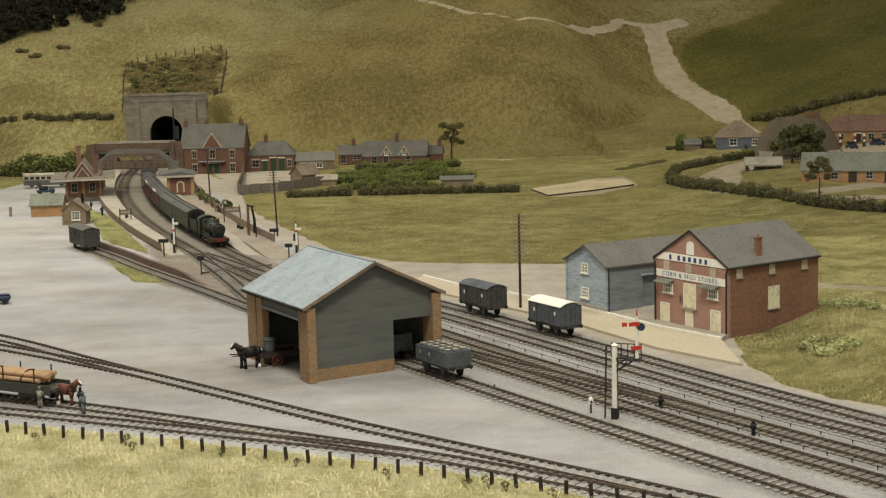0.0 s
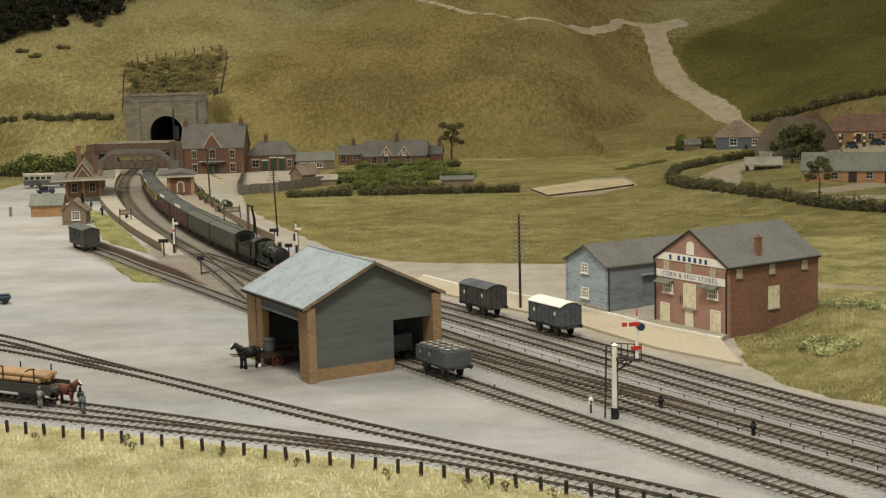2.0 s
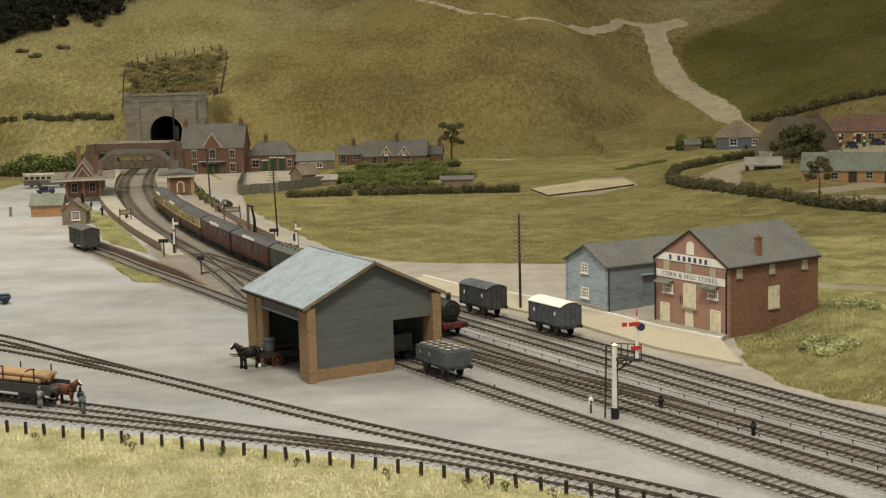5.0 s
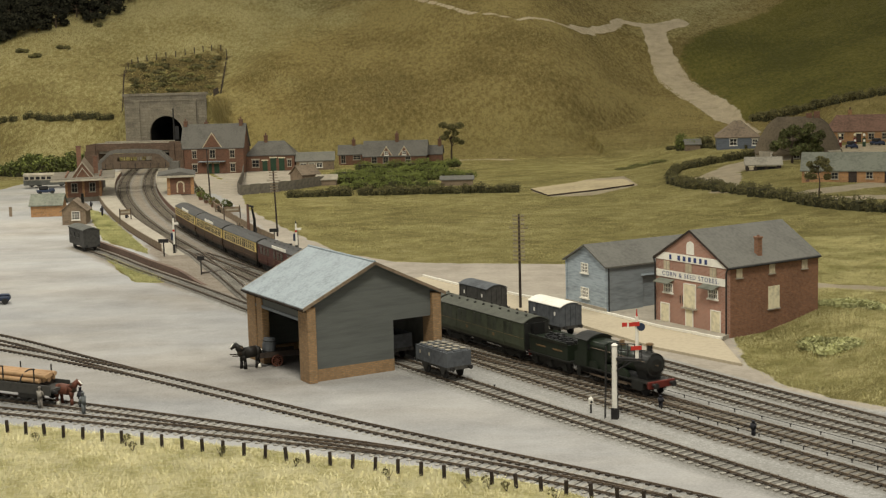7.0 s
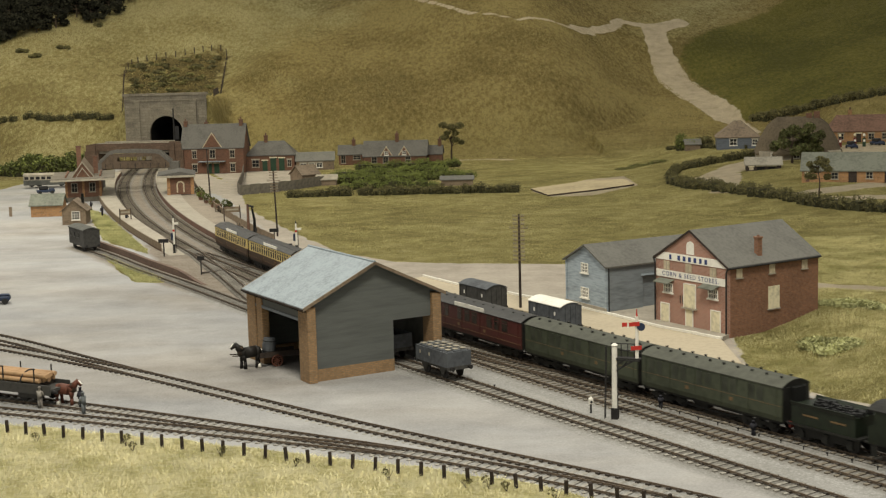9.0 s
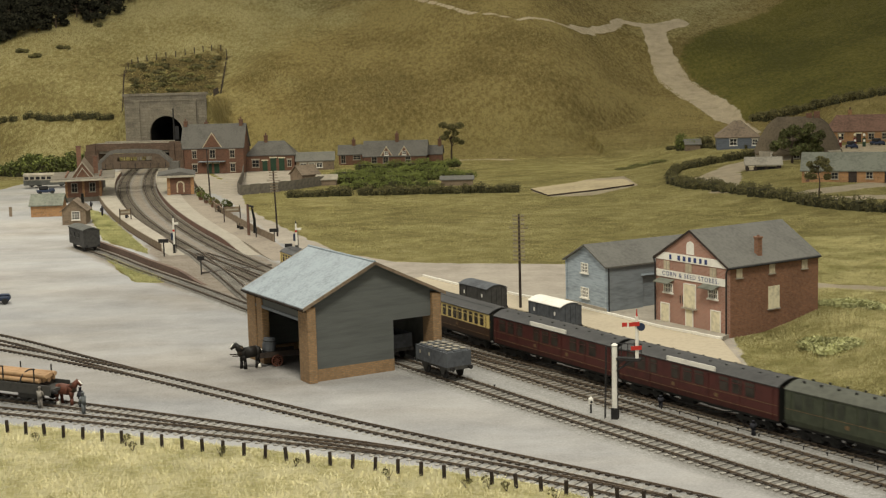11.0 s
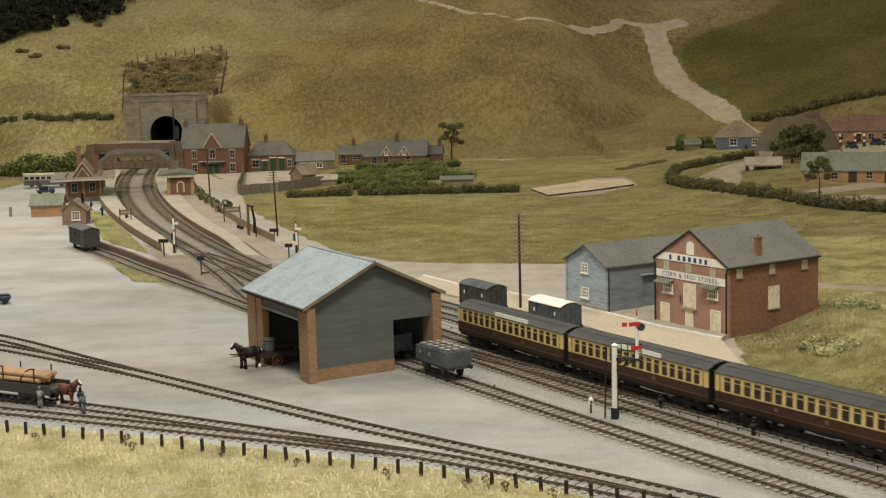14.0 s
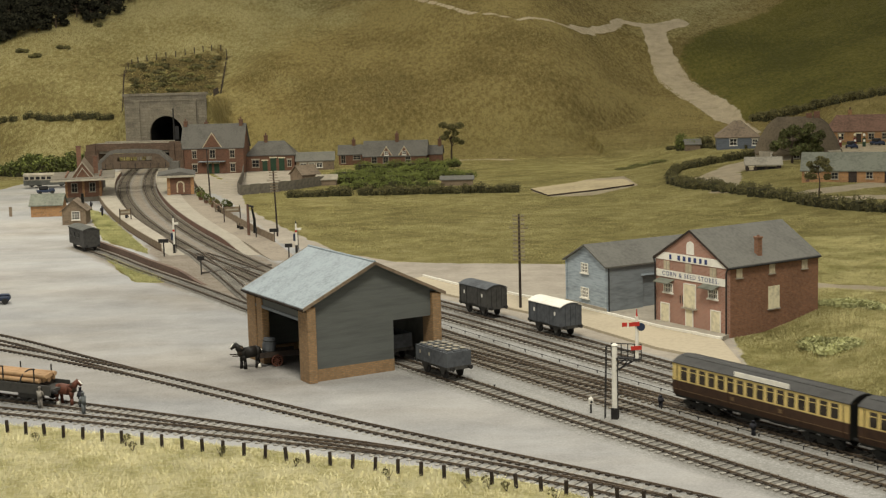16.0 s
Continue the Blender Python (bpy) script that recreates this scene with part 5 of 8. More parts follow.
telegraph_pole(8.0, 150.6, -0.14, 10.15, 12, rz=-20)
telegraph_pole(-25.0, 218.2, -0.14, 9.9, 8, lean=-0.3, rz=0)
telegraph_pole(-42.7, 267.1, -0.14, 10.4, 0, lean=-0.35, rz=0, label="plain dark pole beside the station approach road")


def ground_signal(x, y):
    t = thing("ground_signal", x, y, -0.14, 10, "small white-topped ground signal", "railway signal")
    bm = bm_new()
    rod(bm, (0, 0, 0), (0, 0, 0.75), 0.07)
    part("stem", bm, "black_iron", t)
    bm = bm_new()
    box(bm, 0, 0, 0.72, 0.34, 0.3, 0.44)
    lamp = part("lamp_case", bm, "white_paint", t, "white lamp case", bevel=0.05)
    bm = bm_new()
    rod(bm, (0, -0.17, 0.9), (0, -0.15, 0.9), 0.09, n=10)
    part("lens", bm, "glass_dark", lamp)
    bm = bm_new()
    rod(bm, (0, 0, 1.16), (0, 0, 1.28), 0.14, 0.06, n=10)
    part("cap", bm, "white_paint", lamp)


ground_signal(10.8, 106.4)


def marker(x, y, h=0.26):
    bm = bm_new()
    rod(bm, (0, 0, 0), (0, 0, h), 0.035, n=6)
    box(bm, 0, 0, h - 0.1, 0.12, 0.09, 0.1)
    ob = part("cable_post", bm, "black_iron")
    ob.matrix_basis = place(x, y, -0.14, 30)
    tagged(ob, "short black signal-wire post in the ballast", "post", "signal-wire posts")
    return ob


first = marker(3.9, 115.5)
rng = random.Random(11)
for k in range(26):
    y = 148 - 2.35 * k
    x = float(poly_x(MAIN_FAR, y)) + 2.35
    copy_thing(first, place(x, y, -0.14, rng.uniform(0, 90)))
for k in range(14):
    y = 107 - 1.7 * k
    x = float(poly_x(MAIN_FAR, y)) - 2.1
    copy_thing(first, place(x, y, -0.14, rng.uniform(0, 90)))


def signal_wires():
    t = thing("signal_wires", 0, 0, 0, 0, "thin dark signal wires along the line", "wire")
    for off, y0, y1 in ((2.35, 150, 92), (-2.1, 108, 82)):
        bm = bm_new()
        ys = np.linspace(y0, y1, 20)
        p = [(float(poly_x(MAIN_FAR, y)) + off, float(y), 0.1) for y in ys]
        for a, b in zip(p, p[1:]):
            rod(bm, a, b, 0.025, n=4)
        part("wire", bm, "black_iron", t)


signal_wires()


def point_rodding():
    t = thing("point_rodding", 0, 0, 0, 0, "long low timber cover over the point rods", "timber cover")
    x0, y0, x1, y1 = -30.7, 182.2, -22.5, 187.6
    d, a = math.hypot(x1 - x0, y1 - y0), math.degrees(math.atan2(y1 - y0, x1 - x0))
    for k in range(9):
        f = (k + 0.5) / 9
        bm = bm_new()
        box(bm, 0, 0, 0, d / 9 * 0.98, 0.5, 0.16)
        part("board", bm, "chair_iron", t).matrix_basis = place(x0 + f * (x1 - x0), y0 + f * (y1 - y0), -0.12, a)


point_rodding()


def fence_posts():
    t0 = None
    line = [(-46, 111.2), (-32.9, 105.4), (-26.6, 102.7), (-20.4, 100.1), (-12.8, 96.6), (-8.1, 94.4), (-2.1, 91.5), (4.8, 87.9), (12, 83.9), (20, 79)]
    pts = resample(line, 1.70)
    r = random.Random(4)
    for x, y, tx, ty in pts:
        x, y = float(x), float(y)
        z = float(land(x, y))
        m = place(x, y, z - 0.05) @ pose(0, 0, 0, r.uniform(-4, 4), r.uniform(-4, 4), r.uniform(0, 60))
        if t0 is None:
            bm = bm_new()
            box(bm, 0, 0, 0, 0.24, 0.18, 1.0)
            t0 = part("fence_post", bm, "dark_wood", None, bevel=0.03)
            t0.matrix_basis = m
            tagged(t0, "weathered dark timber fence post in dry grass", "fence post", "posts along the yard")
        else:
            copy_thing(t0, m)


fence_posts()
# ---- buildings ----
def house(name, x, y, z, rz, W, L, HE, HR, label, wall="station_brick", roof="slate", category="house", chimneys=(), openings=(), hip=0.0, over=0.3, group=""):
    """A house with its front along local x, facing -y, and its ridge along x.
    openings: (x, z, width, height, kind) on the front; chimneys: (x, y, top)."""
    t = thing(name, x, y, z, rz, label, category, group)
    for yy, nm in ((0.15, "front_wall"), (L - 0.15, "rear_wall")):
        bm = bm_new()
        box(bm, W / 2, yy, -0.6, W, 0.3, HE + 0.6)
        part(nm, bm, wall, t)
    for xx in (0.15, W - 0.15):
        bm = bm_new()
        pr = [(0.3, -0.6), (L - 0.3, -0.6), (L - 0.3, HE), (0.3, HE)]
        if not hip:
            pr = [(0.3, -0.6), (L - 0.3, -0.6), (L - 0.3, HE), (L / 2, HR), (0.3, HE)]
        prism(bm, pr, xx - 0.15, xx + 0.15, axis="x")
        part("gable_wall", bm, wall, t)
    a, b = -over, W + over
    zo = HE - (HR - HE) / (L / 2) * over
    for s, nm in ((-1, "roof_slope"), (1, "roof_slope")):
        ye = -over if s < 0 else L + over
        bm = bm_new()
        low = [(a, ye, zo), (b, ye, zo), (b - over - hip if hip else b, L / 2, HR), (a + over + hip if hip else a, L / 2, HR)]
        v0 = [bm.verts.new((p[0], p[1], p[2] + 0.02)) for p in low]
        v1 = [bm.verts.new((p[0], p[1], p[2] + 0.2)) for p in low]
        bm.faces.new(v1)
        bm.faces.new(v0[::-1])
        for i in range(4):
            j = (i + 1) % 4
            bm.faces.new((v0[i], v0[j], v1[j], v1[i]))
        part(nm, bm, roof, t)
    if hip:
        for xe, xr in ((a, hip), (b, W - hip)):
            bm = bm_new()
            v1 = [bm.verts.new(p) for p in ((xe, -over, zo + 0.19), (xe, L + over, zo + 0.19), (xr, L / 2, HR + 0.19))]
            v0 = [bm.verts.new(p) for p in ((xe, -over, zo), (xe, L + over, zo), (xr, L / 2, HR))]
            bm.faces.new(v1)
            bm.faces.new(v0[::-1])
            for i in range(3):
                j = (i + 1) % 3
                bm.faces.new((v0[i], v0[j], v1[j], v1[i]))
            part("hip_slope", bm, roof, t)
    for cx, cy, top in chimneys:
        bm = bm_new()
        box(bm, cx, cy, HE - 0.3, 0.8, 0.8, top - HE + 0.3)
        box(bm, cx, cy, top, 1.0, 1.0, 0.22)
        ch = part("chimney", bm, wall if "brick" in wall else "station_brick", t)
        bm = bm_new()
        rod(bm, (cx, cy, top + 0.2), (cx, cy, top + 0.8), 0.18, 0.15, n=8)
        part("chimney_pot", bm, "tile_red", ch)
    for ox, oz, w, h, kind in openings:
        if kind == "window":
            window(t, ox, 0, oz, w, h, bars=(2, 2), frame_mat="concrete" if "brick" in wall else "white_paint")
            bm = bm_new()
            box(bm, ox, -0.06, oz + h + 0.03, w + 0.4, 0.14, 0.26)
            part("lintel", bm, "concrete", t)
        else:
            bm = bm_new()
            box(bm, ox, -0.02, oz, w, 0.1, h)
            part("door", bm, kind, t)
            bm = bm_new()
            box(bm, ox, -0.06, oz + h + 0.02, w + 0.4, 0.14, 0.24)
            part("lintel", bm, "cream_paint", t)
    return t


def front_gable(t, x, w, z0, z1, wall="station_brick", trim="pale_board", deep=2.0):
    bm = bm_new()
    prism(bm, [(x - w / 2, z0), (x + w / 2, z0), (x, z1)], -0.12, deep)
    part("front_gable", bm, wall, t)
    for s in (-1, 1):
        bm = bm_new()
        prism(bm, [(x, z1 + 0.05), (x + s * (w / 2 + 0.25), z0 - 0.25), (x + s * (w / 2 + 0.25), z0 + 0.1), (x, z1 + 0.4)], -0.2, -0.05)
        part("bargeboard", bm, trim, t)


h = house("station_house", -60.6, 340.0, -0.1, -4, 14.6, 7.5, 6.1, 11.2, "two-storey red brick station house with slate roof", roof="slate_dark", chimneys=((0.4, 3.7, 11.9), (4.9, 5.5, 11.5), (13.6, 3.7, 12.1)),
          openings=((3.0, 3.6, 1.0, 1.7, "window"), (7.3, 3.6, 1.3, 1.9, "window"), (12.0, 3.6, 1.1, 1.7, "window"), (3.0, 0.4, 1.1, 1.7, "window"), (12.0, 0.4, 1.1, 1.8, "window"), (6.4, 0, 1.2, 2.3, "green_paint"), (8.2, 0, 1.2, 2.3, "green_paint")))
front_gable(h, 7.3, 4.0, 6.1, 9.2)
bm = bm_new()
box(bm, 7.3, -1.0, 2.75, 6.2, 2.0, 0.16)
part("porch_canopy", bm, "grey_board", h)
house("station_wing", -45.9, 342.6, -0.1, -2, 11.4, 6.0, 3.8, 6.7, "single-storey red brick station wing with slate hip roof", roof="slate_dark", chimneys=((4.4, 3.0, 8.0),), hip=2.6,
      openings=((2.2, 1.0, 1.6, 1.6, "window"), (4.4, 0, 1.2, 2.4, "green_paint"), (6.4, 0, 1.4, 3.0, "green_paint"), (8.4, 0, 1.3, 2.9, "green_paint"), (10.2, 1.0, 0.9, 1.5, "window")))
house("store_shed", -34.0, 341.5, -0.1, 3, 8.8, 5.0, 2.2, 3.9, "low grey-roofed store shed with weathered timber front", wall="weathered_wood", category="shed", openings=((1.6, 0.6, 1.4, 1.0, "window"), (3.6, 0.6, 1.4, 1.0, "window"), (5.4, 0.6, 1.4, 1.0, "window")))
house("lamp_hut", -28.8, 300.5, -0.1, 38, 4.2, 4.6, 2.3, 4.0, "dark gabled wooden hut by the garden", wall="weathered_wood", roof="slate_brown", category="hut")
house("garden_shed", -25.8, 300.5, -0.1, 0, 4.0, 3.0, 1.2, 2.0, "low pale-roofed garden shed behind the hedge", wall="weathered_wood", roof="concrete", category="shed")
house("poultry_shed", 0.0, 292.5, -0.1, -2, 6.4, 2.6, 1.2, 1.75, "long low grey hut behind the hedge", wall="weathered_wood", roof="slate", category="shed")
c = house("cottage", -18.6, 350.0, -0.1, -5, 15.2, 6.5, 2.3, 5.6, "brick cottage with slate roof and two dormer gables", roof="slate_dark", wall="station_brick", chimneys=((7.9, 3.2, 7.2),),
          openings=((2.6, 0.6, 1.3, 1.4, "window"), (5.4, 0.6, 1.3, 1.4, "window"), (10.8, 0.6, 1.3, 1.4, "window")))
for gx in (5.6, 9.9):
    front_gable(c, gx, 2.4, 2.3, 4.3)
    window(c, gx, -0.12, 2.5, 0.9, 0.9, bars=(2, 2))
house("cottage_annexe", -24.8, 353.5, -0.1, 0, 5.8, 5.0, 2.6, 4.6, "brick annexe with bay window and slate roof", roof="slate_dark", chimneys=((3.6, 2.5, 5.8),), openings=((1.1, 0.5, 1.1, 1.9, "window"), (4.4, 1.3, 1.8, 1.0, "window")))
house("cottage_outhouse", -2.9, 351.0, -0.1, -5, 3.2, 4.5, 2.4, 4.2, "small brick outhouse beside the cottage", roof="slate_dark", chimneys=((2.6, 2.2, 5.6),))


def yard_wall():
    t = thing("yard_wall", 0, 0, 0, 0, "weathered grey timber wall round the coal yard", "fence", kind="structure")
    line = [(-46.0, 338), (-43.6, 318), (-40.9, 290.5), (-39.6, 284.6), (-34, 288.5), (-29.6, 293.2), (-24, 302)]
    for (x0, y0), (x1, y1) in zip(line, line[1:]):
        d = math.hypot(x1 - x0, y1 - y0)
        n = max(2, int(d / 1.9))
        for k in range(n):
            f = (k + 0.5) / n
            bm = bm_new()
            box(bm, 0, 0, 0, d / n - 0.05, 0.14, 1.95 + 0.08 * (k % 2))
            ob = part("panel", bm, "stone_dark", t)
            ob.matrix_basis = place(x0 + f * (x1 - x0), y0 + f * (y1 - y0), -0.14, math.degrees(math.atan2(y1 - y0, x1 - x0)))


yard_wall()

# ---- station: platforms ----
def platform(name, c, y0, y1, off0, off1, label, ramp=9.0, n=46):
    """A platform beside a running line; off0 and off1 are its edges' distances from the rails."""
    t = thing(name, 0, 0, 0, 0, label, "platform", kind="structure")
    ys = np.linspace(y0, y1, n)
    bm = bm_new()
    prev = None
    for y in ys:
        x = float(poly_x(c, y))
        hz = 0.92 * float(step((y - y0) / ramp)) - 0.12
        f0, f1 = (o(y) if callable(o) else o for o in (off0, off1))
        row = [bm.verts.new(p) for p in ((x + f0, y, -0.3), (x + f0, y, hz), (x + f1, y, hz), (x + f1, y, -0.3))]
        if prev:
            for i in range(3):
                bm.faces.new((prev[i], prev[i + 1], row[i + 1], row[i]))
        prev = row
    part("surface", bm, "paving", t)
    for f, s in ((off0, 1), (off1, -1)):
        bm = bm_new()
        prev = None
        for y in ys:
            x = float(poly_x(c, y)) + (f(y) if callable(f) else f)
            hz = 0.92 * float(step((y - y0) / ramp)) - 0.12
            row = [bm.verts.new(p) for p in ((x - s * 0.05, y, -0.3), (x - s * 0.05, y, hz - 0.1), (x + s * 0.03, y, hz - 0.1), (x + s * 0.03, y, -0.3))]
            if prev:
                for i in range(4):
                    j = (i + 1) % 4
                    bm.faces.new((prev[i], prev[j], row[j], row[i]))
            prev = row
        part("brick_face", bm, "platform_brick", t, "dark red brick platform face")
    return t


M["platform_brick"] = brickwork("platform_brick", (0.15, 0.08, 0.055), (0.14, 0.10, 0.08))
M["earth_brown"] = mat("earth_brown", (0.235, 0.20, 0.155), 0.95, 0.2, 2.0, 0.2)
platform("platform_up", MAIN_FAR, 198, 338, 1.75, lambda y: 3.7 + 0.02 * (y - 196), "pale paved platform with a red brick face", ramp=16)
platform("platform_down", MAIN_NEAR, 200, 340, lambda y: -3.9 - 0.012 * (y - 184), -1.75, "pale paved island platform beside the running line", ramp=16)


def platform_garden():
    t = thing("platform_bank", 0, 0, 0, 0, "brown earth bank behind the platform", "bank", kind="structure")
    bm = bm_new()
    prev = None
    for y in np.linspace(192, 300, 30):
        x = float(poly_x(MAIN_FAR, y))
        a, b = x + 3.66 + 0.02 * (y - 196), x + 7.4 + 0.02 * (y - 192)
        k = float(step((y - 192) / 14))
        row = [bm.verts.new(p) for p in ((a, y, -0.3), (a, y, 0.72 * k - 0.12), (b, y, 0.9 * k - 0.12), (b, y, -0.3))]
        if prev:
            for i in range(3):
                bm.faces.new((prev[i], prev[i + 1], row[i + 1], row[i]))
        prev = row
    part("earth", bm, "earth_brown", t)
    for y in np.linspace(206, 300, 44):
        x = float(poly_x(MAIN_FAR, y)) + 7.35 + 0.02 * (y - 192)
        bm = bm_new()
        box(bm, 0, 0, 0, 0.14, 2.28, 1.1 + 0.04 * math.sin(y * 7))
        ob = part("fence_panel", bm, "weathered_wood", t)
        ob.matrix_basis = place(x, float(y), 0.7, math.degrees(math.atan2(-(float(poly_x(MAIN_FAR, y + 1)) - float(poly_x(MAIN_FAR, y - 1)) + 0.04), 2)))


platform_garden()


def dock_wall():
    t = thing("dock_wall", 0, 0, 0, 0, "red-brown brick face of the goods dock", "wall", kind="structure")
    pts = resample(SHED_ROAD, 1.5, 1.75)
    pts = pts[(pts[:, 1] < 212) & (pts[:, 1] > 172)]
    bm = bm_new()
    prev = None
    for k, (x, y, tx, ty) in enumerate(pts):
        hz = 0.85 * float(step((y - 172) / 10)) - 0.12
        row = [bm.verts.new(p) for p in ((x, y, -0.3), (x, y, hz), (x - ty * 0.5, y + tx * 0.5, hz), (x - ty * 0.5, y + tx * 0.5, -0.3))]
        if prev:
            for i in range(3):
                bm.faces.new((prev[i], prev[i + 1], row[i + 1], row[i]))
        prev = row
    part("brick_face", bm, "dock_brick", t)


M["dock_brick"] = brickwork("dock_brick", (0.125, 0.083, 0.06), (0.13, 0.085, 0.07))
dock_wall()


def platform_fence():
    t = thing("platform_fence", 0, 0, 0, 0, "low brown paling fence behind the island platform", "fence", kind="structure")
    for k in range(44):
        y = 205 + k * 2.0
        x = float(poly_x(MAIN_NEAR, y)) - 4.0 - 0.012 * (y - 184)
        bm = bm_new()
        box(bm, 0, 0, 0, 0.12, 2.07, 0.95)
        ob = part("panel", bm, "weathered_wood", t)
        ob.matrix_basis = place(x, y, 0.1, math.degrees(math.atan2(-(float(poly_x(MAIN_NEAR, y + 1)) - float(poly_x(MAIN_NEAR, y - 1)) - 0.024), 2)))


platform_fence()


def station_building():
    x, y = -72.6, 279.5
    t = thing("station_building", x, y, 0.75, 12, "red brick island station building with canopy and chimneys", "station building")
    W, L, HE, HR = 6.8, 15.0, 4.1, 6.6
    G = 2.0
    for yy in (0.15, L - 0.15):
        bm = bm_new()
        prism(bm, [(0, 0), (W, 0), (W, HE - 0.3), (W / 2 + G, HE - 0.3), (W / 2, HR), (W / 2 - G, HE - 0.3), (0, HE - 0.3)], yy - 0.15, yy + 0.15)
        part("gable_wall", bm, "station_brick", t)
    for xx in (0.15, W - 0.15):
        bm = bm_new()
        box(bm, xx, L / 2, 0, 0.3, L - 0.6, HE)
        part("side_wall", bm, "station_brick", t)
    drop = (HR - HE + 0.3) / G
    for side in (-1, 1):
        bm = bm_new()
        run = G + 0.1
        x1 = W / 2 + side * run
        prism(bm, [(W / 2, HR), (x1, HR - drop * run), (x1, HR - drop * run + 0.2), (W / 2, HR + 0.2)], -0.2, L + 0.2)
        part("roof_slope", bm, "slate_brown", t)
        for k, s in enumerate((1.0, 0.62)):
            bm = bm_new()
            r2 = run * s
            prism(bm, [(W / 2, HR - (1 - s) * 3.0 + 0.05), (W / 2 + side * r2, HR - (1 - s) * 3.0 - drop * r2 + 0.05), (W / 2 + side * r2, HR - (1 - s) * 3.0 - drop * r2 + 0.32), (W / 2, HR - (1 - s) * 3.0 + 0.32)], -0.32, -0.18)
            part("bargeboard", bm, "concrete", t)
    bm = bm_new()
    box(bm, W / 2, L / 2 - 1.2, HE - 0.55, W + 5.2, L + 3.6, 0.3)
    part("canopy", bm, "stone_dark", t, "wide flat canopy", bevel=0.05)
    bm = bm_new()
    box(bm, W / 2, -3.05, HE - 0.75, W + 5.2, 0.1, 0.35)
    part("valance", bm, "concrete", t)
    for cx, cy, top in ((W / 2 - 0.6, 2.2, 9.6), (W / 2 + 2.4, 5.5, 7.3)):
        bm = bm_new()
        box(bm, cx, cy, HE, 0.85, 0.85, top - HE)
        box(bm, cx, cy, top, 1.05, 1.05, 0.2)
        part("chimney", bm, "station_brick", t)
    for ox in (1.7, 5.1):
        window(t, ox, 0, 1.0, 1.1, 1.7, bars=(2, 2), frame_mat="concrete")
    bm = bm_new()
    box(bm, W / 2, L / 2, -1.1, W + 0.3, L + 0.3, 1.1)
    part("plinth", bm, "stone_dark", t)
    for px_ in (0.2, W - 0.2, W / 2):
        bm = bm_new()
        box(bm, px_, -0.05, 0, 0.45, 0.2, HE - 0.6)
        part("stone_quoin", bm, "orange_brick", t)


station_building()


def platform_shelter():
    t = thing("platform_shelter", -52.9, 279.5, 0.78, 9, "brick platform shelter with a wide flat canopy", "shelter")
    W, L, HE = 5.0, 9.0, 3.5
    bm = bm_new()
    box(bm, W / 2, 0.15, 0, W, 0.3, HE)
    part("end_wall", bm, "station_brick", t)
    bm = bm_new()
    box(bm, W / 2, L - 0.15, 0, W, 0.3, HE)
    part("end_wall", bm, "station_brick", t)
    bm = bm_new()
    box(bm, W - 0.15, L / 2, 0, 0.3, L - 0.6, HE)
    part("rear_wall", bm, "station_brick", t)
    bm = bm_new()
    box(bm, 0.15, L / 2, 0, 0.3, L - 0.6, HE)
    part("front_wall", bm, "stone_dark", t)
    for px_ in (0.25, W - 0.25):
        bm = bm_new()
        box(bm, px_, -0.05, 0, 0.6, 0.2, HE)
        part("quoin", bm, "orange_brick", t)
    bm = bm_new()
    pts = [(W / 2 - 0.75, 0.4), (W / 2 + 0.75, 0.4)] + [(W / 2 + 0.75 * math.cos(a), 1.9 + 0.75 * math.sin(a)) for a in np.linspace(0, math.pi, 9)]
    prism(bm, pts, -0.08, 0.0)
    part("arched_panel", bm, "pale_board", t)
    bm = bm_new()
    pts = [(W / 2 - 0.5, 0.4), (W / 2 + 0.5, 0.4)] + [(W / 2 + 0.5 * math.cos(a), 1.85 + 0.5 * math.sin(a)) for a in np.linspace(0, math.pi, 9)]
    prism(bm, pts, -0.12, -0.05)
    part("arched_door", bm, "station_brick", t)
    bm = bm_new()
    prism(bm, [(-1.9, HE), (W + 0.4, HE), (W + 0.4, HE + 0.3), (W / 2, HE + 0.95), (-1.9, HE + 0.3)], -0.7, L + 0.7)
    part("canopy", bm, "slate_dark", t)
    bm = bm_new()
    box(bm, W / 2 - 0.75, -0.75, HE - 0.15, W + 2.4, 0.1, 0.4)
    part("valance", bm, "concrete", t)


platform_shelter()
house("yard_office", -72.4, 254.4, -0.14, 3, 5.4, 4.2, 2.1, 3.7, "orange brick yard office with a green-grey roof", wall="orange_brick", roof="slate_green", category="hut")
M_hut = thing("lamp_room", -63.4, 240.9, -0.14, 4, "grey weatherboard gabled hut with a white window", "hut")
for yy in (0.1, 4.4):
    bm = bm_new()
    prism(bm, [(0, 0), (3.9, 0), (3.9, 2.4), (1.95, 4.0), (0, 2.4)], yy - 0.1, yy + 0.1)
    part("gable_wall", bm, "weathered_wood", M_hut)
for xx in (0.1, 3.8):
    bm = bm_new()
    box(bm, xx, 2.25, 0, 0.2, 4.1, 2.4)
    part("side_wall", bm, "weathered_wood", M_hut)
for side in (-1, 1):
    bm = bm_new()
    prism(bm, [(1.95, 4.02), (1.95 + side * 2.3, 2.12), (1.95 + side * 2.3, 2.26), (1.95, 4.18)], -0.2, 4.7)
    part("roof_slope", bm, "slate_brown", M_hut)
window(M_hut, 2.25, 0, 0.85, 1.25, 1.35, bars=(3, 3))
bm = bm_new()
box(bm, 3.0, 3.0, 2.6, 0.4, 0.4, 2.3)
part("chimney", bm, "soot_shade_black", M_hut)


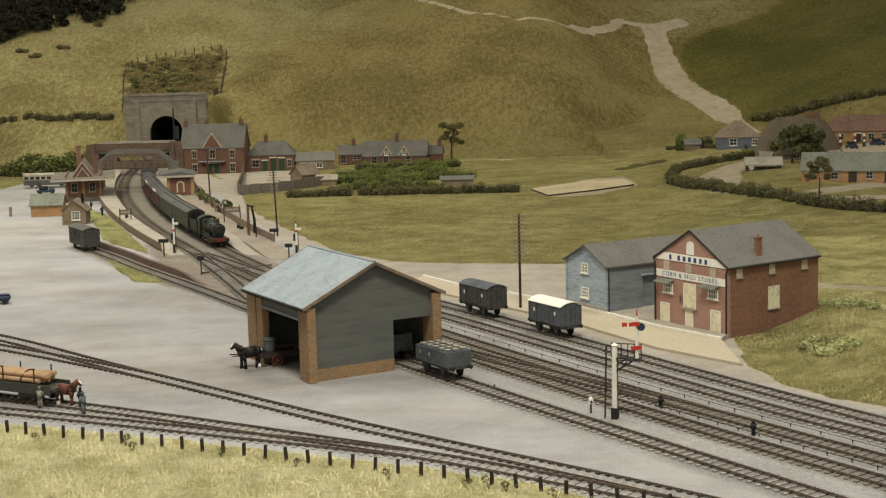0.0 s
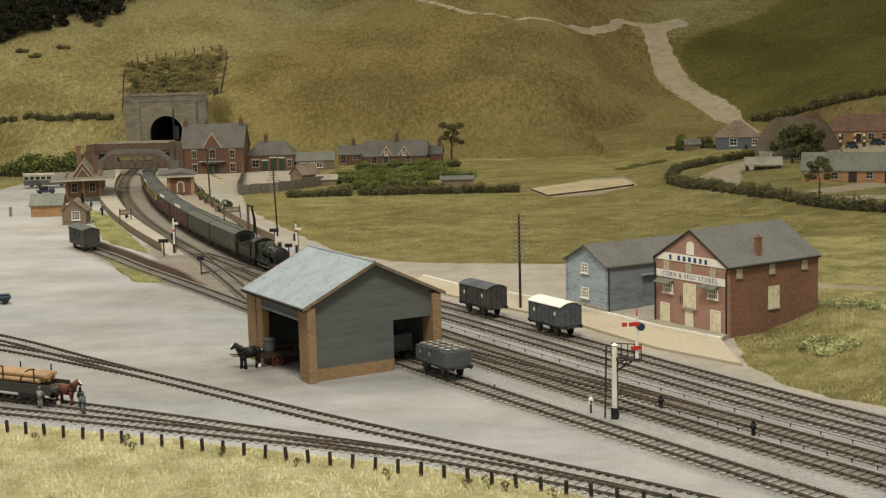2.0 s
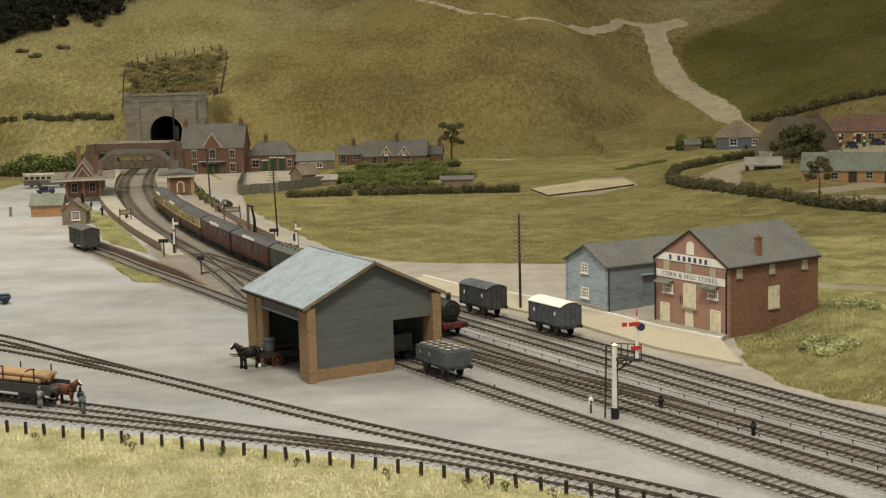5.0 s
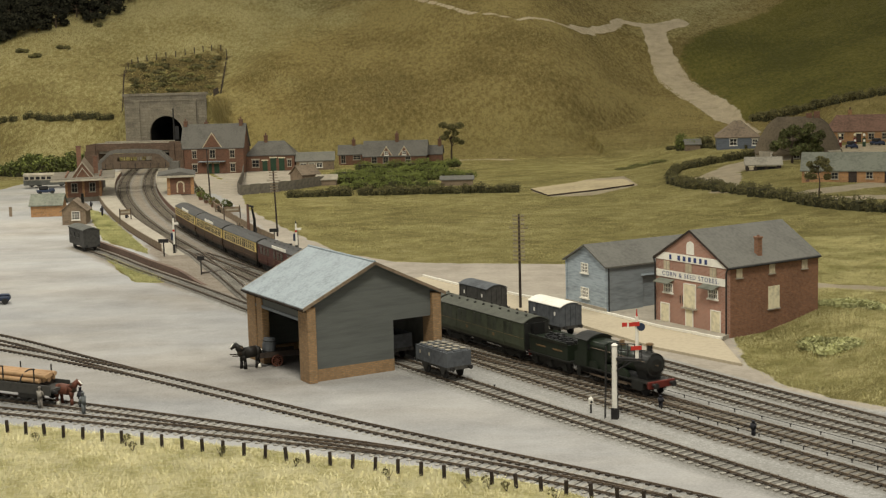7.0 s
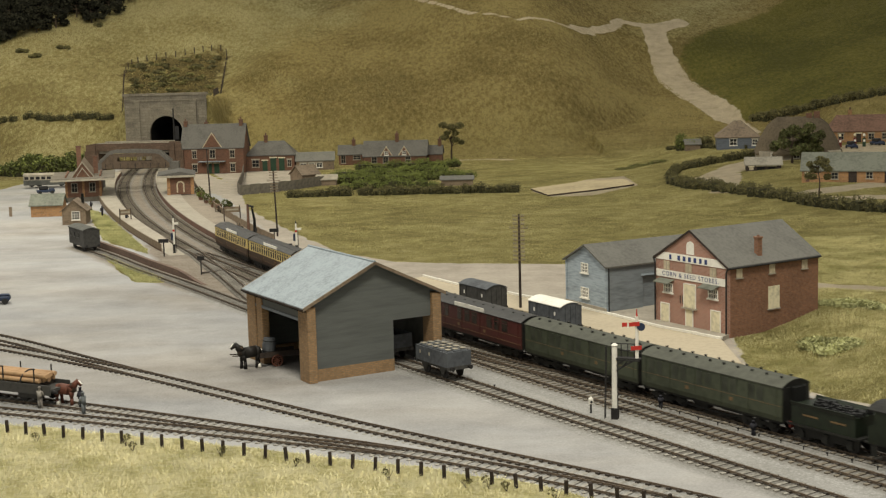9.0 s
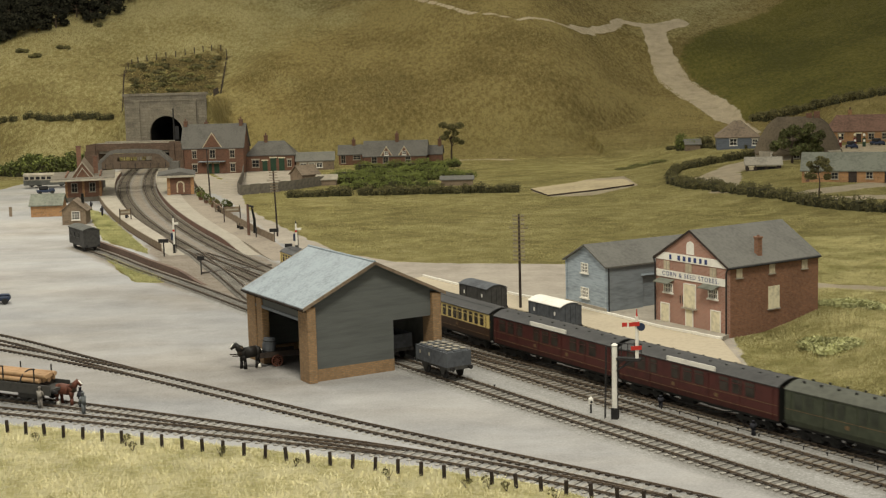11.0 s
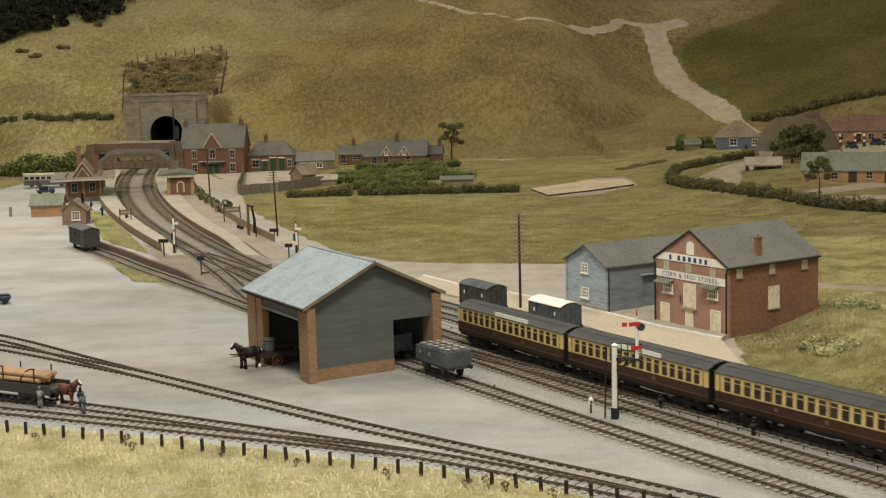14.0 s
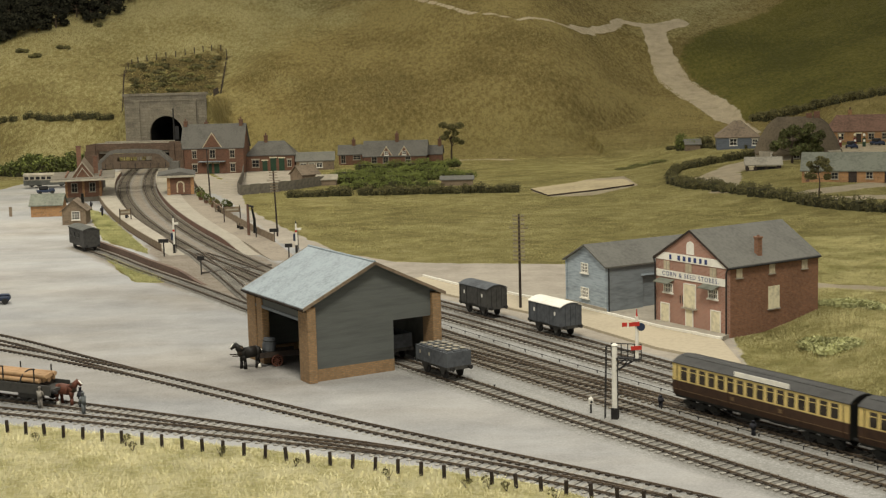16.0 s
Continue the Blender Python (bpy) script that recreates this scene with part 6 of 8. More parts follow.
def paling(x0, y0, x1, y1, h, n, label):
    t = thing("paling_fence", 0, 0, 0, 0, label, "fence", kind="structure")
    a = math.degrees(math.atan2(y1 - y0, x1 - x0))
    d = math.hypot(x1 - x0, y1 - y0)
    for k in range(n):
        f = (k + 0.5) / n
        bm = bm_new()
        box(bm, 0, 0, 0, d / n * 0.7, 0.08, h)
        ob = part("pale", bm, "weathered_wood", t)
        ob.matrix_basis = place(x0 + f * (x1 - x0), y0 + f * (y1 - y0), float(land(x0, y0)), a)


paling(-77.0, 256.6, -76.2, 256.4, 1.7, 1, "single stout orange-brown gate post beside the yard office")


def stabled_carriage():
    t = thing("stabled_carriage", -84.6, 313.8, 0.1, 1, "pale grey carriage with a dark lower side at the bay", "railway carriage")
    bm = bm_new()
    box(bm, 0, 0, 0.4, 11, 2.7, 1.1)
    part("lower_body", bm, "tarred_board_dark", t)
    bm = bm_new()
    box(bm, 0, 0, 1.5, 11, 2.68, 1.0)
    part("upper_body", bm, "concrete", t)
    for k in range(9):
        bm = bm_new()
        box(bm, -4.8 + k * 1.2, -1.345, 1.65, 0.85, 0.03, 0.6)
        part("window", bm, "glass_dark", t)
    bm = bm_new()
    prism(bm, arc_roof(2.7, 2.5, 0.4), -5.6, 5.6, axis="x")
    part("roof", bm, "concrete", t)
    wheels(t, (-4, -2.4, 2.4, 4), 0.4)


stabled_carriage()


# ---- footbridge between the platforms ----
def footbridge():
    t = thing("footbridge", -62.9, 300.0, 0, 0, "brown lattice-sided station footbridge with a grey arched rail", "footbridge")
    low, top = 4.62, 7.55
    for yy in (-1.0, 1.0):
        bm = bm_new()
        prism(bm, [(-7.0, low), (7.0, low), (7.0, 5.75), (3.4, 5.75), (3.4, 6.1), (-3.7, 6.1), (-3.7, 5.75), (-7.0, 5.75)], yy - 0.06, yy + 0.06)
        part("side_panel", bm, "bridge_brown", t)
        for x0, x1 in ((-7.0, -3.7), (3.4, 7.0)):
            bm = bm_new()
            prism(bm, [(x0, 5.755), (x1, 5.755), (x1, top), (-5.2, top), (x0, 5.9)] if x0 < 0 else [(x0, 5.755), (x1, 5.755), (x1, 5.9), (5.0, top), (x0, top)], yy - 0.06, yy + 0.06)
            part("side_panel", bm, "bridge_brown", t)
        bm = bm_new()
        box(bm, -0.15, yy, 7.0, 7.1, 0.12, 0.6)
        part("upper_panel", bm, "bridge_brown", t)
        for x in (-2.4, -1.0, 0.4, 1.8):
            bm = bm_new()
            box(bm, x, yy, 6.1, 0.12, 0.1, 0.9)
            part("baluster", bm, "bridge_brown", t)
        bm = bm_new()
        arch = [(-7.4, 5.6), (-5.2, 7.55), (-4.4, 7.75), (0, 7.8), (4.2, 7.6), (5.0, 7.4), (7.2, 5.4)]
        prism(bm, arch + [(x * 1.02, z + 0.72) for x, z in arch[::-1]], yy - 0.14, yy + 0.14)
        part("arched_rail", bm, "bridge_grey", t, "grey arched top rail")
        for x in np.linspace(-6.2, 6.2, 9):
            bm = bm_new()
            box(bm, float(x), yy - 0.09, low, 0.12, 0.06, 1.1)
            part("stiffener", bm, "dark_wood", t)
    bm = bm_new()
    box(bm, 0, 0, low - 0.12, 14.2, 1.9, 0.14)
    part("deck", bm, "dark_wood", t)
    for x, w in ((-7.35, 0.9), (7.7, 2.3)):
        bm = bm_new()
        box(bm, x, 0, 0.6, w, 2.0, 5.2)
        part("stair_tower", bm, "bridge_grey", t, "grey boarded stair tower")


M["bridge_brown"] = mat("bridge_brown", (0.088, 0.064, 0.043), 0.85, 0.3, 2.5, 0.5)
M["bridge_grey"] = mat("bridge_grey", (0.105, 0.097, 0.082), 0.85, 0.2, 2.0, 0.4)
footbridge()


# ---- road bridge and tunnel ----
def road_bridge():
    t = thing("road_bridge", -71.7, 343.5, 0, -6, "dark brick road bridge over the tracks before the tunnel", "bridge")
    for yy in (-2.6, 2.6):
        bm = bm_new()
        prism(bm, [(-11.5, 5.6), (11.5, 5.6), (11.5, 7.1), (8, 7.35), (-8, 7.35), (-11.5, 7.1)], yy - 0.25, yy + 0.25)
        par = part("parapet", bm, "bridge_brick", t)
        bm = bm_new()
        box(bm, 0, yy, 7.36, 17, 0.7, 0.2)
        part("coping", bm, "concrete", par)
    bm = bm_new()
    box(bm, 0, 0, 5.0, 23, 4.6, 0.55)
    part("deck", bm, "stone_dark", t)
    for x in (-10.2, 10.2):
        bm = bm_new()
        box(bm, x, 0, -0.3, 3.4, 5.4, 5.9)
        part("abutment", bm, "bridge_brick", t)
    for x in (-9.6, 9.4):
        bm = bm_new()
        box(bm, x, -2.9, -0.3, 1.1, 0.8, 7.6)
        part("pilaster", bm, "bridge_brick", t)


M["bridge_brick"] = brickwork("bridge_brick", (0.115, 0.075, 0.05), (0.10, 0.075, 0.055))
road_bridge()


def tunnel():
    cx, y0 = -69.6, 371.0
    t = thing("tunnel_portal", cx, y0, -0.2, 0, "weathered concrete tunnel portal with an arched mouth", "tunnel portal")
    hw, top, r, zc = 10.4, 17.7, 4.15, 8.4
    arch = [(r * math.cos(a), zc + r * math.sin(a)) for a in np.linspace(0, math.pi, 17)]
    bm = bm_new()
    prism(bm, [(-hw, 0), (-r, 0)] + arch[::-1] + [(r, 0), (hw, 0), (hw, top), (-hw, top)], -0.4, 0.6)
    part("face_wall", bm, "portal_concrete", t)
    bm = bm_new()
    ring = [((r + 1.5) * math.cos(a), zc + (r + 1.5) * math.sin(a)) for a in np.linspace(math.pi, 0, 17)]
    prism(bm, [(-r - 1.5, 0), (-r, 0)] + arch[::-1] + [(r, 0), (r + 1.5, 0)] + ring[::-1], -0.75, -0.38)
    part("arch_ring", bm, "portal_concrete", t)
    bm = bm_new()
    box(bm, 0, 0.1, top, 2 * hw + 0.8, 1.5, 0.6)
    box(bm, 0, -0.1, top - 1.3, 2 * hw, 1.0, 0.35)
    part("coping", bm, "portal_concrete", t)
    for x in (-7.2, 7.2):
        bm = bm_new()
        box(bm, x, -0.6, 0, 1.3, 0.7, top - 1.3)
        part("pilaster", bm, "portal_concrete", t)
    bm = bm_new()
    lining = [((r + 0.2) * math.cos(a), zc + (r + 0.2) * math.sin(a)) for a in np.linspace(0, math.pi, 13)]
    outer = [((r + 0.7) * math.cos(a), zc + (r + 0.7) * math.sin(a)) for a in np.linspace(math.pi, 0, 13)]
    prism(bm, [(r + 0.2, 0)] + lining + [(-r - 0.2, 0), (-r - 0.7, 0)] + outer + [(r + 0.7, 0)], 0.6, 70)
    part("tunnel_lining", bm, "soot_shade_black", t, "sooty tunnel lining")
    bm = bm_new()
    box(bm, 0, 70.5, -1, 12, 1, 16)
    part("tunnel_end", bm, "soot_shade_black", t)
    bm = bm_new()
    box(bm, 0, 36, -0.15, 8, 70, 0.12)
    part("tunnel_floor", bm, "soot_shade_black", t)


tunnel()


def wire_fence(line, gap, h, label):
    t0 = None
    for x, y, tx, ty in resample(line, gap):
        x, y = float(x), float(y)
        m = place(x, y, float(land(x, y)) - 0.1)
        if t0 is None:
            bm = bm_new()
            box(bm, 0, 0, 0, 0.26, 0.26, h)
            t0 = part("fence_post", bm, "dark_wood", None)
            t0.matrix_basis = m
            tagged(t0, label, "fence post", "posts above the tunnel")
        else:
            copy_thing(t0, m)


wire_fence([(-82.5, 376), (-89.1, 411.5), (-94.1, 440), (-85.2, 446), (-75.4, 450), (-65.3, 458.5), (-64.5, 441), (-59.6, 386)], 3.0, 2.0, "dark timber fence post on the hillside above the tunnel")


# ---- small things on the platforms ----
def name_board(x, y, z, rz, w, label):
    t = thing("station_sign", x, y, z, rz, label, "sign", "signs on the platforms")
    for s in (-1, 1):
        bm = bm_new()
        rod(bm, (s * w / 2, 0, 0), (s * w / 2, 0, 2.6), 0.09)
        part("post", bm, "dark_wood", t)
    bm = bm_new()
    box(bm, 0, 0, 1.5, w, 0.1, 0.9)
    part("board", bm, "weathered_wood", t)
    bm = bm_new()
    box(bm, 0, -0.07, 1.82, w * 0.8, 0.03, 0.26)
    part("letter_bar", bm, "concrete", t, "pale bar of lettering")


name_board(-33.6, 231.0, 0.8, 20, 2.6, "timber station name board on two posts")


def water_crane(x, y, z):
    t = thing("water_crane", x, y, z, 0, "dark water crane with leather hose on the platform", "water crane")
    bm = bm_new()
    rod(bm, (0, 0, 0), (0, 0, 4.6), 0.24, 0.17, n=10)
    part("column", bm, "tile_red", t)
    bm = bm_new()
    rod(bm, (0, 0, 4.4), (0.9, -0.3, 4.2), 0.14)
    part("arm", bm, "black_iron", t)
    bm = bm_new()
    rod(bm, (0.6, -0.2, 4.2), (0.95, -0.3, 2.4), 0.12, 0.2)
    rod(bm, (0.95, -0.3, 2.4), (0.95, -0.3, 0.3), 0.2, 0.24)
    part("hose", bm, "soot_shade_black", t)


water_crane(-28.7, 213.4, 0.78)


def bench(x, y, z, rz):
    t = thing("bench", x, y, z, rz, "weathered slatted platform bench", "bench", "platform benches")
    for k in range(3):
        bm = bm_new()
        box(bm, 0, -0.15 + k * 0.16, 0.45, 2.2, 0.12, 0.05)
        part("seat_slat", bm, "weathered_wood", t)
        bm = bm_new()
        box(bm, 0, 0.30, 0.6 + k * 0.16, 2.2, 0.05, 0.11)
        part("back_slat", bm, "weathered_wood", t)
    for s in (-1, 1):
        bm = bm_new()
        box(bm, s * 0.95, 0.05, 0, 0.08, 0.6, 0.45)
        box(bm, s * 0.95, 0.33, 0.0, 0.08, 0.08, 1.05)
        part("leg", bm, "black_iron", t)


bench(-31.0, 221.5, 0.78, 110)
bench(-37.0, 244.0, 0.78, 110)


def barrow(x, y, z, rz):
    t = thing("luggage_barrow", x, y, z, rz, "platform barrow heaped with brown luggage", "barrow")
    bm = bm_new()
    box(bm, 0, 0, 0.5, 2.4, 1.2, 0.12)
    part("bed", bm, "weathered_wood", t)
    for xx in (-0.8, 0.8):
        for s in (-1, 1):
            bm = bm_new()
            rod(bm, (xx, s * 0.55, 0.3), (xx, s * 0.65, 0.3), 0.3, n=12)
            part("wheel", bm, "bark", t)
    r = random.Random(8)
    for k in range(5):
        c = new("trunk_case")
        c.matrix_basis = place(x, y, z, rz) @ place(-0.9 + 0.45 * k, r.uniform(-0.2, 0.2), 0.62, r.uniform(-15, 15))
        tagged(c, "brown travelling trunk on the platform barrow", "luggage", "luggage on the barrow")
        bm = bm_new()
        box(bm, 0, 0, 0, 0.42, 0.8, r.uniform(0.4, 0.8))
        part("case", bm, ("bark", "tile_red", "weathered_wood")[k % 3], c, bevel=0.04)


barrow(-38.2, 247.5, 0.78, 100)
for x, y in ((-63.6, 262.0), (-59.4, 252.5), (-52.6, 240.5), (-74.2, 268.5)):
    figure(x, y, 0.0, 40 * x, "cloth_dark", "dark painted model figure by the island platform")
name_board(-52.2, 238.0, 0.1, 20, 1.8, "timber notice board behind the island platform")


# ---- the village ----
M["shed_felt"] = mat("shed_felt", (0.235, 0.215, 0.17), 0.9, 0.25, 2.0, 0.4)
def lz(x, y):
    return float(land(x, y))


house("blue_bungalow", 63.0, 330.0, 2.9, -8, 9.6, 8.5, 2.9, 6.2, "blue-grey boarded bungalow with a brown hip roof", wall="bungalow_board", roof="slate_brown", hip=4.0, openings=((3.6, 1.0, 1.6, 1.5, "window"), (8.4, 1.0, 1.2, 1.3, "window")))
house("long_barn", 63.2, 253.5, 2.3, -18, 17.5, 7.5, 2.3, 5.0, "long orange brick barn with a grey roof", wall="orange_brick", roof="slate_green", category="barn",
      openings=((5.6, 0.8, 1.1, 1.1, "window"), (8.6, 0, 1.4, 2.1, "dark_wood"), (11.4, 0.9, 1.1, 1.1, "window"), (14.6, 0, 1.4, 2.1, "dark_wood"), (1.0, 0.3, 0.6, 1.4, "tile_red")))
# the cart shed's two black panels paint the shade inside its open bays
house("cart_shed", 58.6, 278.0, 2.4, -10, 6.6, 4.5, 1.3, 2.5, "low open-fronted cart shed with a grey-brown roof", wall="dark_wood", roof="shed_felt", category="shed", openings=((1.0, 0.3, 0.8, 0.6, "pale_board"), (2.8, 0.2, 1.5, 0.8, "soot_shade_black"), (4.8, 0.2, 1.5, 0.8, "soot_shade_black")))
house("farmhouse", 91.5, 341.0, 2.9, -8, 18.0, 7.5, 2.9, 6.3, "long red-tiled brick farmhouse with chimneys", wall="orange_brick", roof="tile_red", hip=2.0, chimneys=((5.2, 4.5, 7.4),), openings=((2.6, 0.9, 1.2, 1.3, "window"), (6.6, 0.2, 1.2, 2.0, "dark_wood"), (9.5, 0.9, 1.3, 1.3, "window"), (12.6, 0.9, 1.3, 1.3, "window")))
house("hen_house", 57.2, 338.0, 2.2, 0, 3.4, 3.0, 1.6, 2.6, "small grey garden hut under the bushes", wall="weathered_wood", roof="slate", category="hut")


def thatched_cottage():
    t = thing("thatched_cottage", 64.5, 295.5, 2.7, -6, "old cottage under a steep brown thatched roof", "cottage")
    W, L, HE, HR = 17.5, 9.5, 1.7, 8.6
    bm = bm_new()
    box(bm, W / 2, L / 2, -0.6, W - 1.2, L - 1.2, HE + 1.0)
    part("wall", bm, "concrete", t)
    n, m = 26, 12
    bm = bm_new()
    grid = []
    for i in range(n + 1):
        u = i / n
        row = []
        end = min(1.0, min(u, 1 - u) / 0.30)
        for j in range(m + 1):
            v = -1 + 2 * j / m
            ridge = HE + (HR - HE) * math.sin(end * math.pi / 2) ** 0.8
            z = HE - 0.4 + (ridge - HE + 0.4) * (1 - abs(v) ** 1.35) + 0.10 * math.sin(i * 2.1 + j)
            row.append(bm.verts.new((u * W, L / 2 + v * (L / 2 + 0.5) * (0.55 + 0.45 * end), z)))
        grid.append(row)
    for i in range(n):
        for j in range(m):
            bm.faces.new((grid[i][j], grid[i + 1][j], grid[i + 1][j + 1], grid[i][j + 1]))
    res = bmesh.ops.extrude_face_region(bm, geom=bm.faces[:])
    for v in res["geom"]:
        if isinstance(v, bmesh.types.BMVert):
            v.co.z += 0.35
    part("thatch", bm, "thatch", t, "thick worn thatch")
    for cx, top in ((11.0, 9.6), (12.6, 9.9)):
        bm = bm_new()
        box(bm, cx, L / 2, 6.5, 1.1, 0.9, top - 6.5)
        part("chimney", bm, "station_brick", t)
    for ox in (3.5, 8.0, 13.0):
        window(t, ox, 0.6, 0.7, 1.2, 1.1, bars=(2, 2))


thatched_cottage()


def motor_car(x, y, z, rz, label):
    t = thing("motor_car", x, y, z, rz, label, "car")
    bm = bm_new()
    box(bm, 0, 0, 0.35, 3.6, 1.4, 0.55)
    part("body", bm, "blue_paint", t, bevel=0.12)
    bm = bm_new()
    box(bm, -0.4, 0, 0.9, 1.8, 1.3, 0.75)
    part("cabin", bm, "black_iron", t, bevel=0.15)
    bm = bm_new()
    box(bm, 1.2, 0, 0.9, 1.1, 0.7, 0.22)
    part("bonnet", bm, "blue_paint", t, bevel=0.08)
    for xx in (-1.2, 1.25):
        for s in (-1, 1):
            bm = bm_new()
            rod(bm, (xx, s * 0.62, 0.34), (xx, s * 0.78, 0.34), 0.34, n=14)
            part("wheel", bm, "black_iron", t)


motor_car(-51.3, 163.2, -0.14, 10, "dark blue vintage motor car parked in the yard")
motor_car(91.5, 322.5, 2.95, -80, "dark vintage motor car in the farmyard")
motor_car(99.5, 330.0, 2.95, -60, "dark vintage motor car before the farmhouse")
motor_car(-81.6, 298.5, -0.14, 20, "dark vintage motor car on the station yard")


def fuel_pump(x, y, colour, label):
    t = thing("fuel_pump", x, y, lz(x, y), -10, label, "fuel pump", "pumps in the farmyard")
    bm = bm_new()
    box(bm, 0, 0, 0, 0.7, 0.6, 1.9)
    part("casing", bm, colour, t, bevel=0.06)
    bm = bm_new()
    box(bm, 0, -0.31, 1.1, 0.44, 0.04, 0.5)
    part("dial", bm, "white_paint", t)
    bm = bm_new()
    rod(bm, (0, 0, 1.9), (0, 0, 2.35), 0.12, n=8)
    part("neck", bm, "black_iron", t)
    bm = bm_new()
    rod(bm, (0, 0, 2.35), (0, 0, 2.6), 0.2, 0.34, n=12)
    rod(bm, (0, 0, 2.6), (0, 0, 2.9), 0.34, 0.16, n=12)
    part("globe", bm, "white_paint" if colour == "green_paint" else "cream_worn", t, smooth=True)


fuel_pump(90.0, 326.5, "red_paint", "red fuel pump in the farmyard")
fuel_pump(93.6, 327.5, "red_paint", "red fuel pump in the farmyard")
fuel_pump(95.4, 326.5, "green_paint", "dark green fuel pump with a white globe")


def picket_fence(x0, y0, x1, y1, n):
    t = thing("picket_fence", 0, 0, 0, 0, "white picket fence beside the lamp room", "fence")
    a = math.degrees(math.atan2(y1 - y0, x1 - x0))
    for k in range(n):
        f = k / (n - 1)
        bm = bm_new()
        box(bm, 0, 0, 0, 0.16, 0.08, 1.3)
        part("picket", bm, "white_paint", t).matrix_basis = place(x0 + f * (x1 - x0), y0 + f * (y1 - y0), -0.14, a)
    for z in (0.3, 0.95):
        bm = bm_new()
        box(bm, (x0 + x1) / 2, (y0 + y1) / 2 + 0.07, z, math.hypot(x1 - x0, y1 - y0), 0.06, 0.12, a)
        part("rail", bm, "white_paint", t)


picket_fence(-69.6, 264.0, -66.0, 263.0, 10)


# ---- plants: leaves are small single blades gathered in clumps ----
def leaf_mesh(name, centres, size, material, parent=None, seed=0, flat=0.4):
    """Many small leaves, one at each centre, turned at random."""
    r = np.random.RandomState(seed)
    c = np.asarray(centres, float)
    n = len(c)
    a = r.normal(size=(n, 3))
    a /= np.linalg.norm(a, axis=1)[:, None]
    b = np.cross(a, r.normal(size=(n, 3)))
    b /= np.linalg.norm(b, axis=1)[:, None]
    k = size * r.uniform(0.6, 1.35, (n, 1))
    v = np.stack([c - a * k, c + b * k * 0.62, c + a * k, c - b * k * 0.62], 1).reshape(-1, 3) * S
    f = np.arange(4 * n).reshape(n, 4)
    me = bpy.data.meshes.new(name)
    me.from_pydata(v.tolist(), [], f.tolist())
    me.materials.append(M[material])
    ob = new(name, me)
    ob.parent = parent
    return ob


def clumps(r, boxes, per):
    """Leaf places in the shells of uneven lumps: (x, y, z, radius, height)."""
    out = []
    for x, y, z, w, h in boxes:
        n = int(per)
        d = r.normal(size=(n, 3))
        d /= np.linalg.norm(d, axis=1)[:, None]
        d *= r.uniform(0.55, 1.05, (n, 1))
        out.append(np.stack([x + d[:, 0] * w, y + d[:, 1] * w, z + h * (0.5 + 0.5 * d[:, 2])], 1))
    return np.concatenate(out)


def hedge(line, h, w, label, material="leaf_dark", seed=1, per=70, gap=1.1, size=0.2, lift=0.0, core="leaf_core_shade"):
    t = thing("hedge", 0, 0, 0, 0, label, "hedge")
    r = np.random.RandomState(seed)
    lumps = []
    for x, y, tx, ty in resample(line, gap):
        if r.rand() < 0.04:
            continue
        x, y = x + r.normal() * 0.25 * w, y + r.normal() * 0.25 * w
        lumps.append((x, y, float(land(x, y)) - 0.1 + lift, w * r.uniform(0.75, 1.25), h * r.uniform(0.7, 1.25)))
    pts = clumps(r, lumps, per * 1.7)
    cut = r.rand(len(pts)) < 0.6
    leaf_mesh("leaves", pts[cut], size, material, t, seed)["kind"] = "stuff"
    leaf_mesh("sunlit_leaves", pts[~cut], size, "leaf_olive" if material == "leaf_dark" else material if material == "leaf_grey" else "leaf_bright", t, seed + 1)["kind"] = "stuff"
    # filler blocks in the lumps; the default colour paints in the hedge's inner shade
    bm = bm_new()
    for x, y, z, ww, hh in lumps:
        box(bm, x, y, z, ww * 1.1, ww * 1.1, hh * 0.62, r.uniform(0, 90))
    part("filler_core", bm, core, t)["kind"] = "stuff"


# dark green-brown that stands for shade between the leaves
M["leaf_core_shade"] = mat("leaf_core_shade", (0.035, 0.034, 0.016), 0.95, 0.4, 2.0, 0.4)
hedge([(-29.5, 277.2), (-22, 277.6), (-10, 277.5), (2, 276.8), (14.6, 275.4)], 1.9, 1.2, "clipped dark field hedge below the gardens", seed=2, per=210, size=0.14)
hedge([(44.6, 280), (45.6, 270), (48.1, 262.5), (52.3, 248), (57.2, 236.5), (59.6, 225.5), (67.3, 219), (76, 216)], 2.1, 1.3, "dark overgrown hedge round the village", seed=3, per=210, size=0.14)
hedge([(45, 281), (46.5, 292), (49.6, 302), (53.6, 299.5), (60, 302), (66.5, 306)], 1.7, 1.0, "dark hedge along the village lane", seed=4, per=210, size=0.14)
hedge([(54.5, 348), (58, 346), (63, 337), (69, 329.5)], 1.2, 0.9, "low dark garden hedge before the bungalow", seed=5, per=130, size=0.14)
hedge([(88.5, 411), (96.4, 399), (102.2, 391.5), (114.7, 374), (132, 358)], 2.2, 1.5, "dark scrub hedge at the foot of the green down", seed=6, per=190, size=0.24)
hedge([(-128, 391.5), (-118.4, 392.5), (-114.6, 392.5)], 1.9, 1.2, "dark hedge across the hillside meadow", seed=7)
hedge([(-111.7, 393), (-102.1, 394), (-94.9, 396), (-89.2, 398)], 1.9, 1.2, "dark hedge across the hillside meadow", seed=8)
hedge([(-103, 346), (-97, 347), (-90, 350), (-84, 354)], 4.6, 2.6, "thick olive-green bushes beside the bridge approach", "leaf", seed=9, per=260, size=0.36)
hedge([(-112, 352), (-103, 349)], 2.6, 2.2, "thick olive-green bushes beside the bridge approach", "leaf", seed=10, per=160, size=0.36)
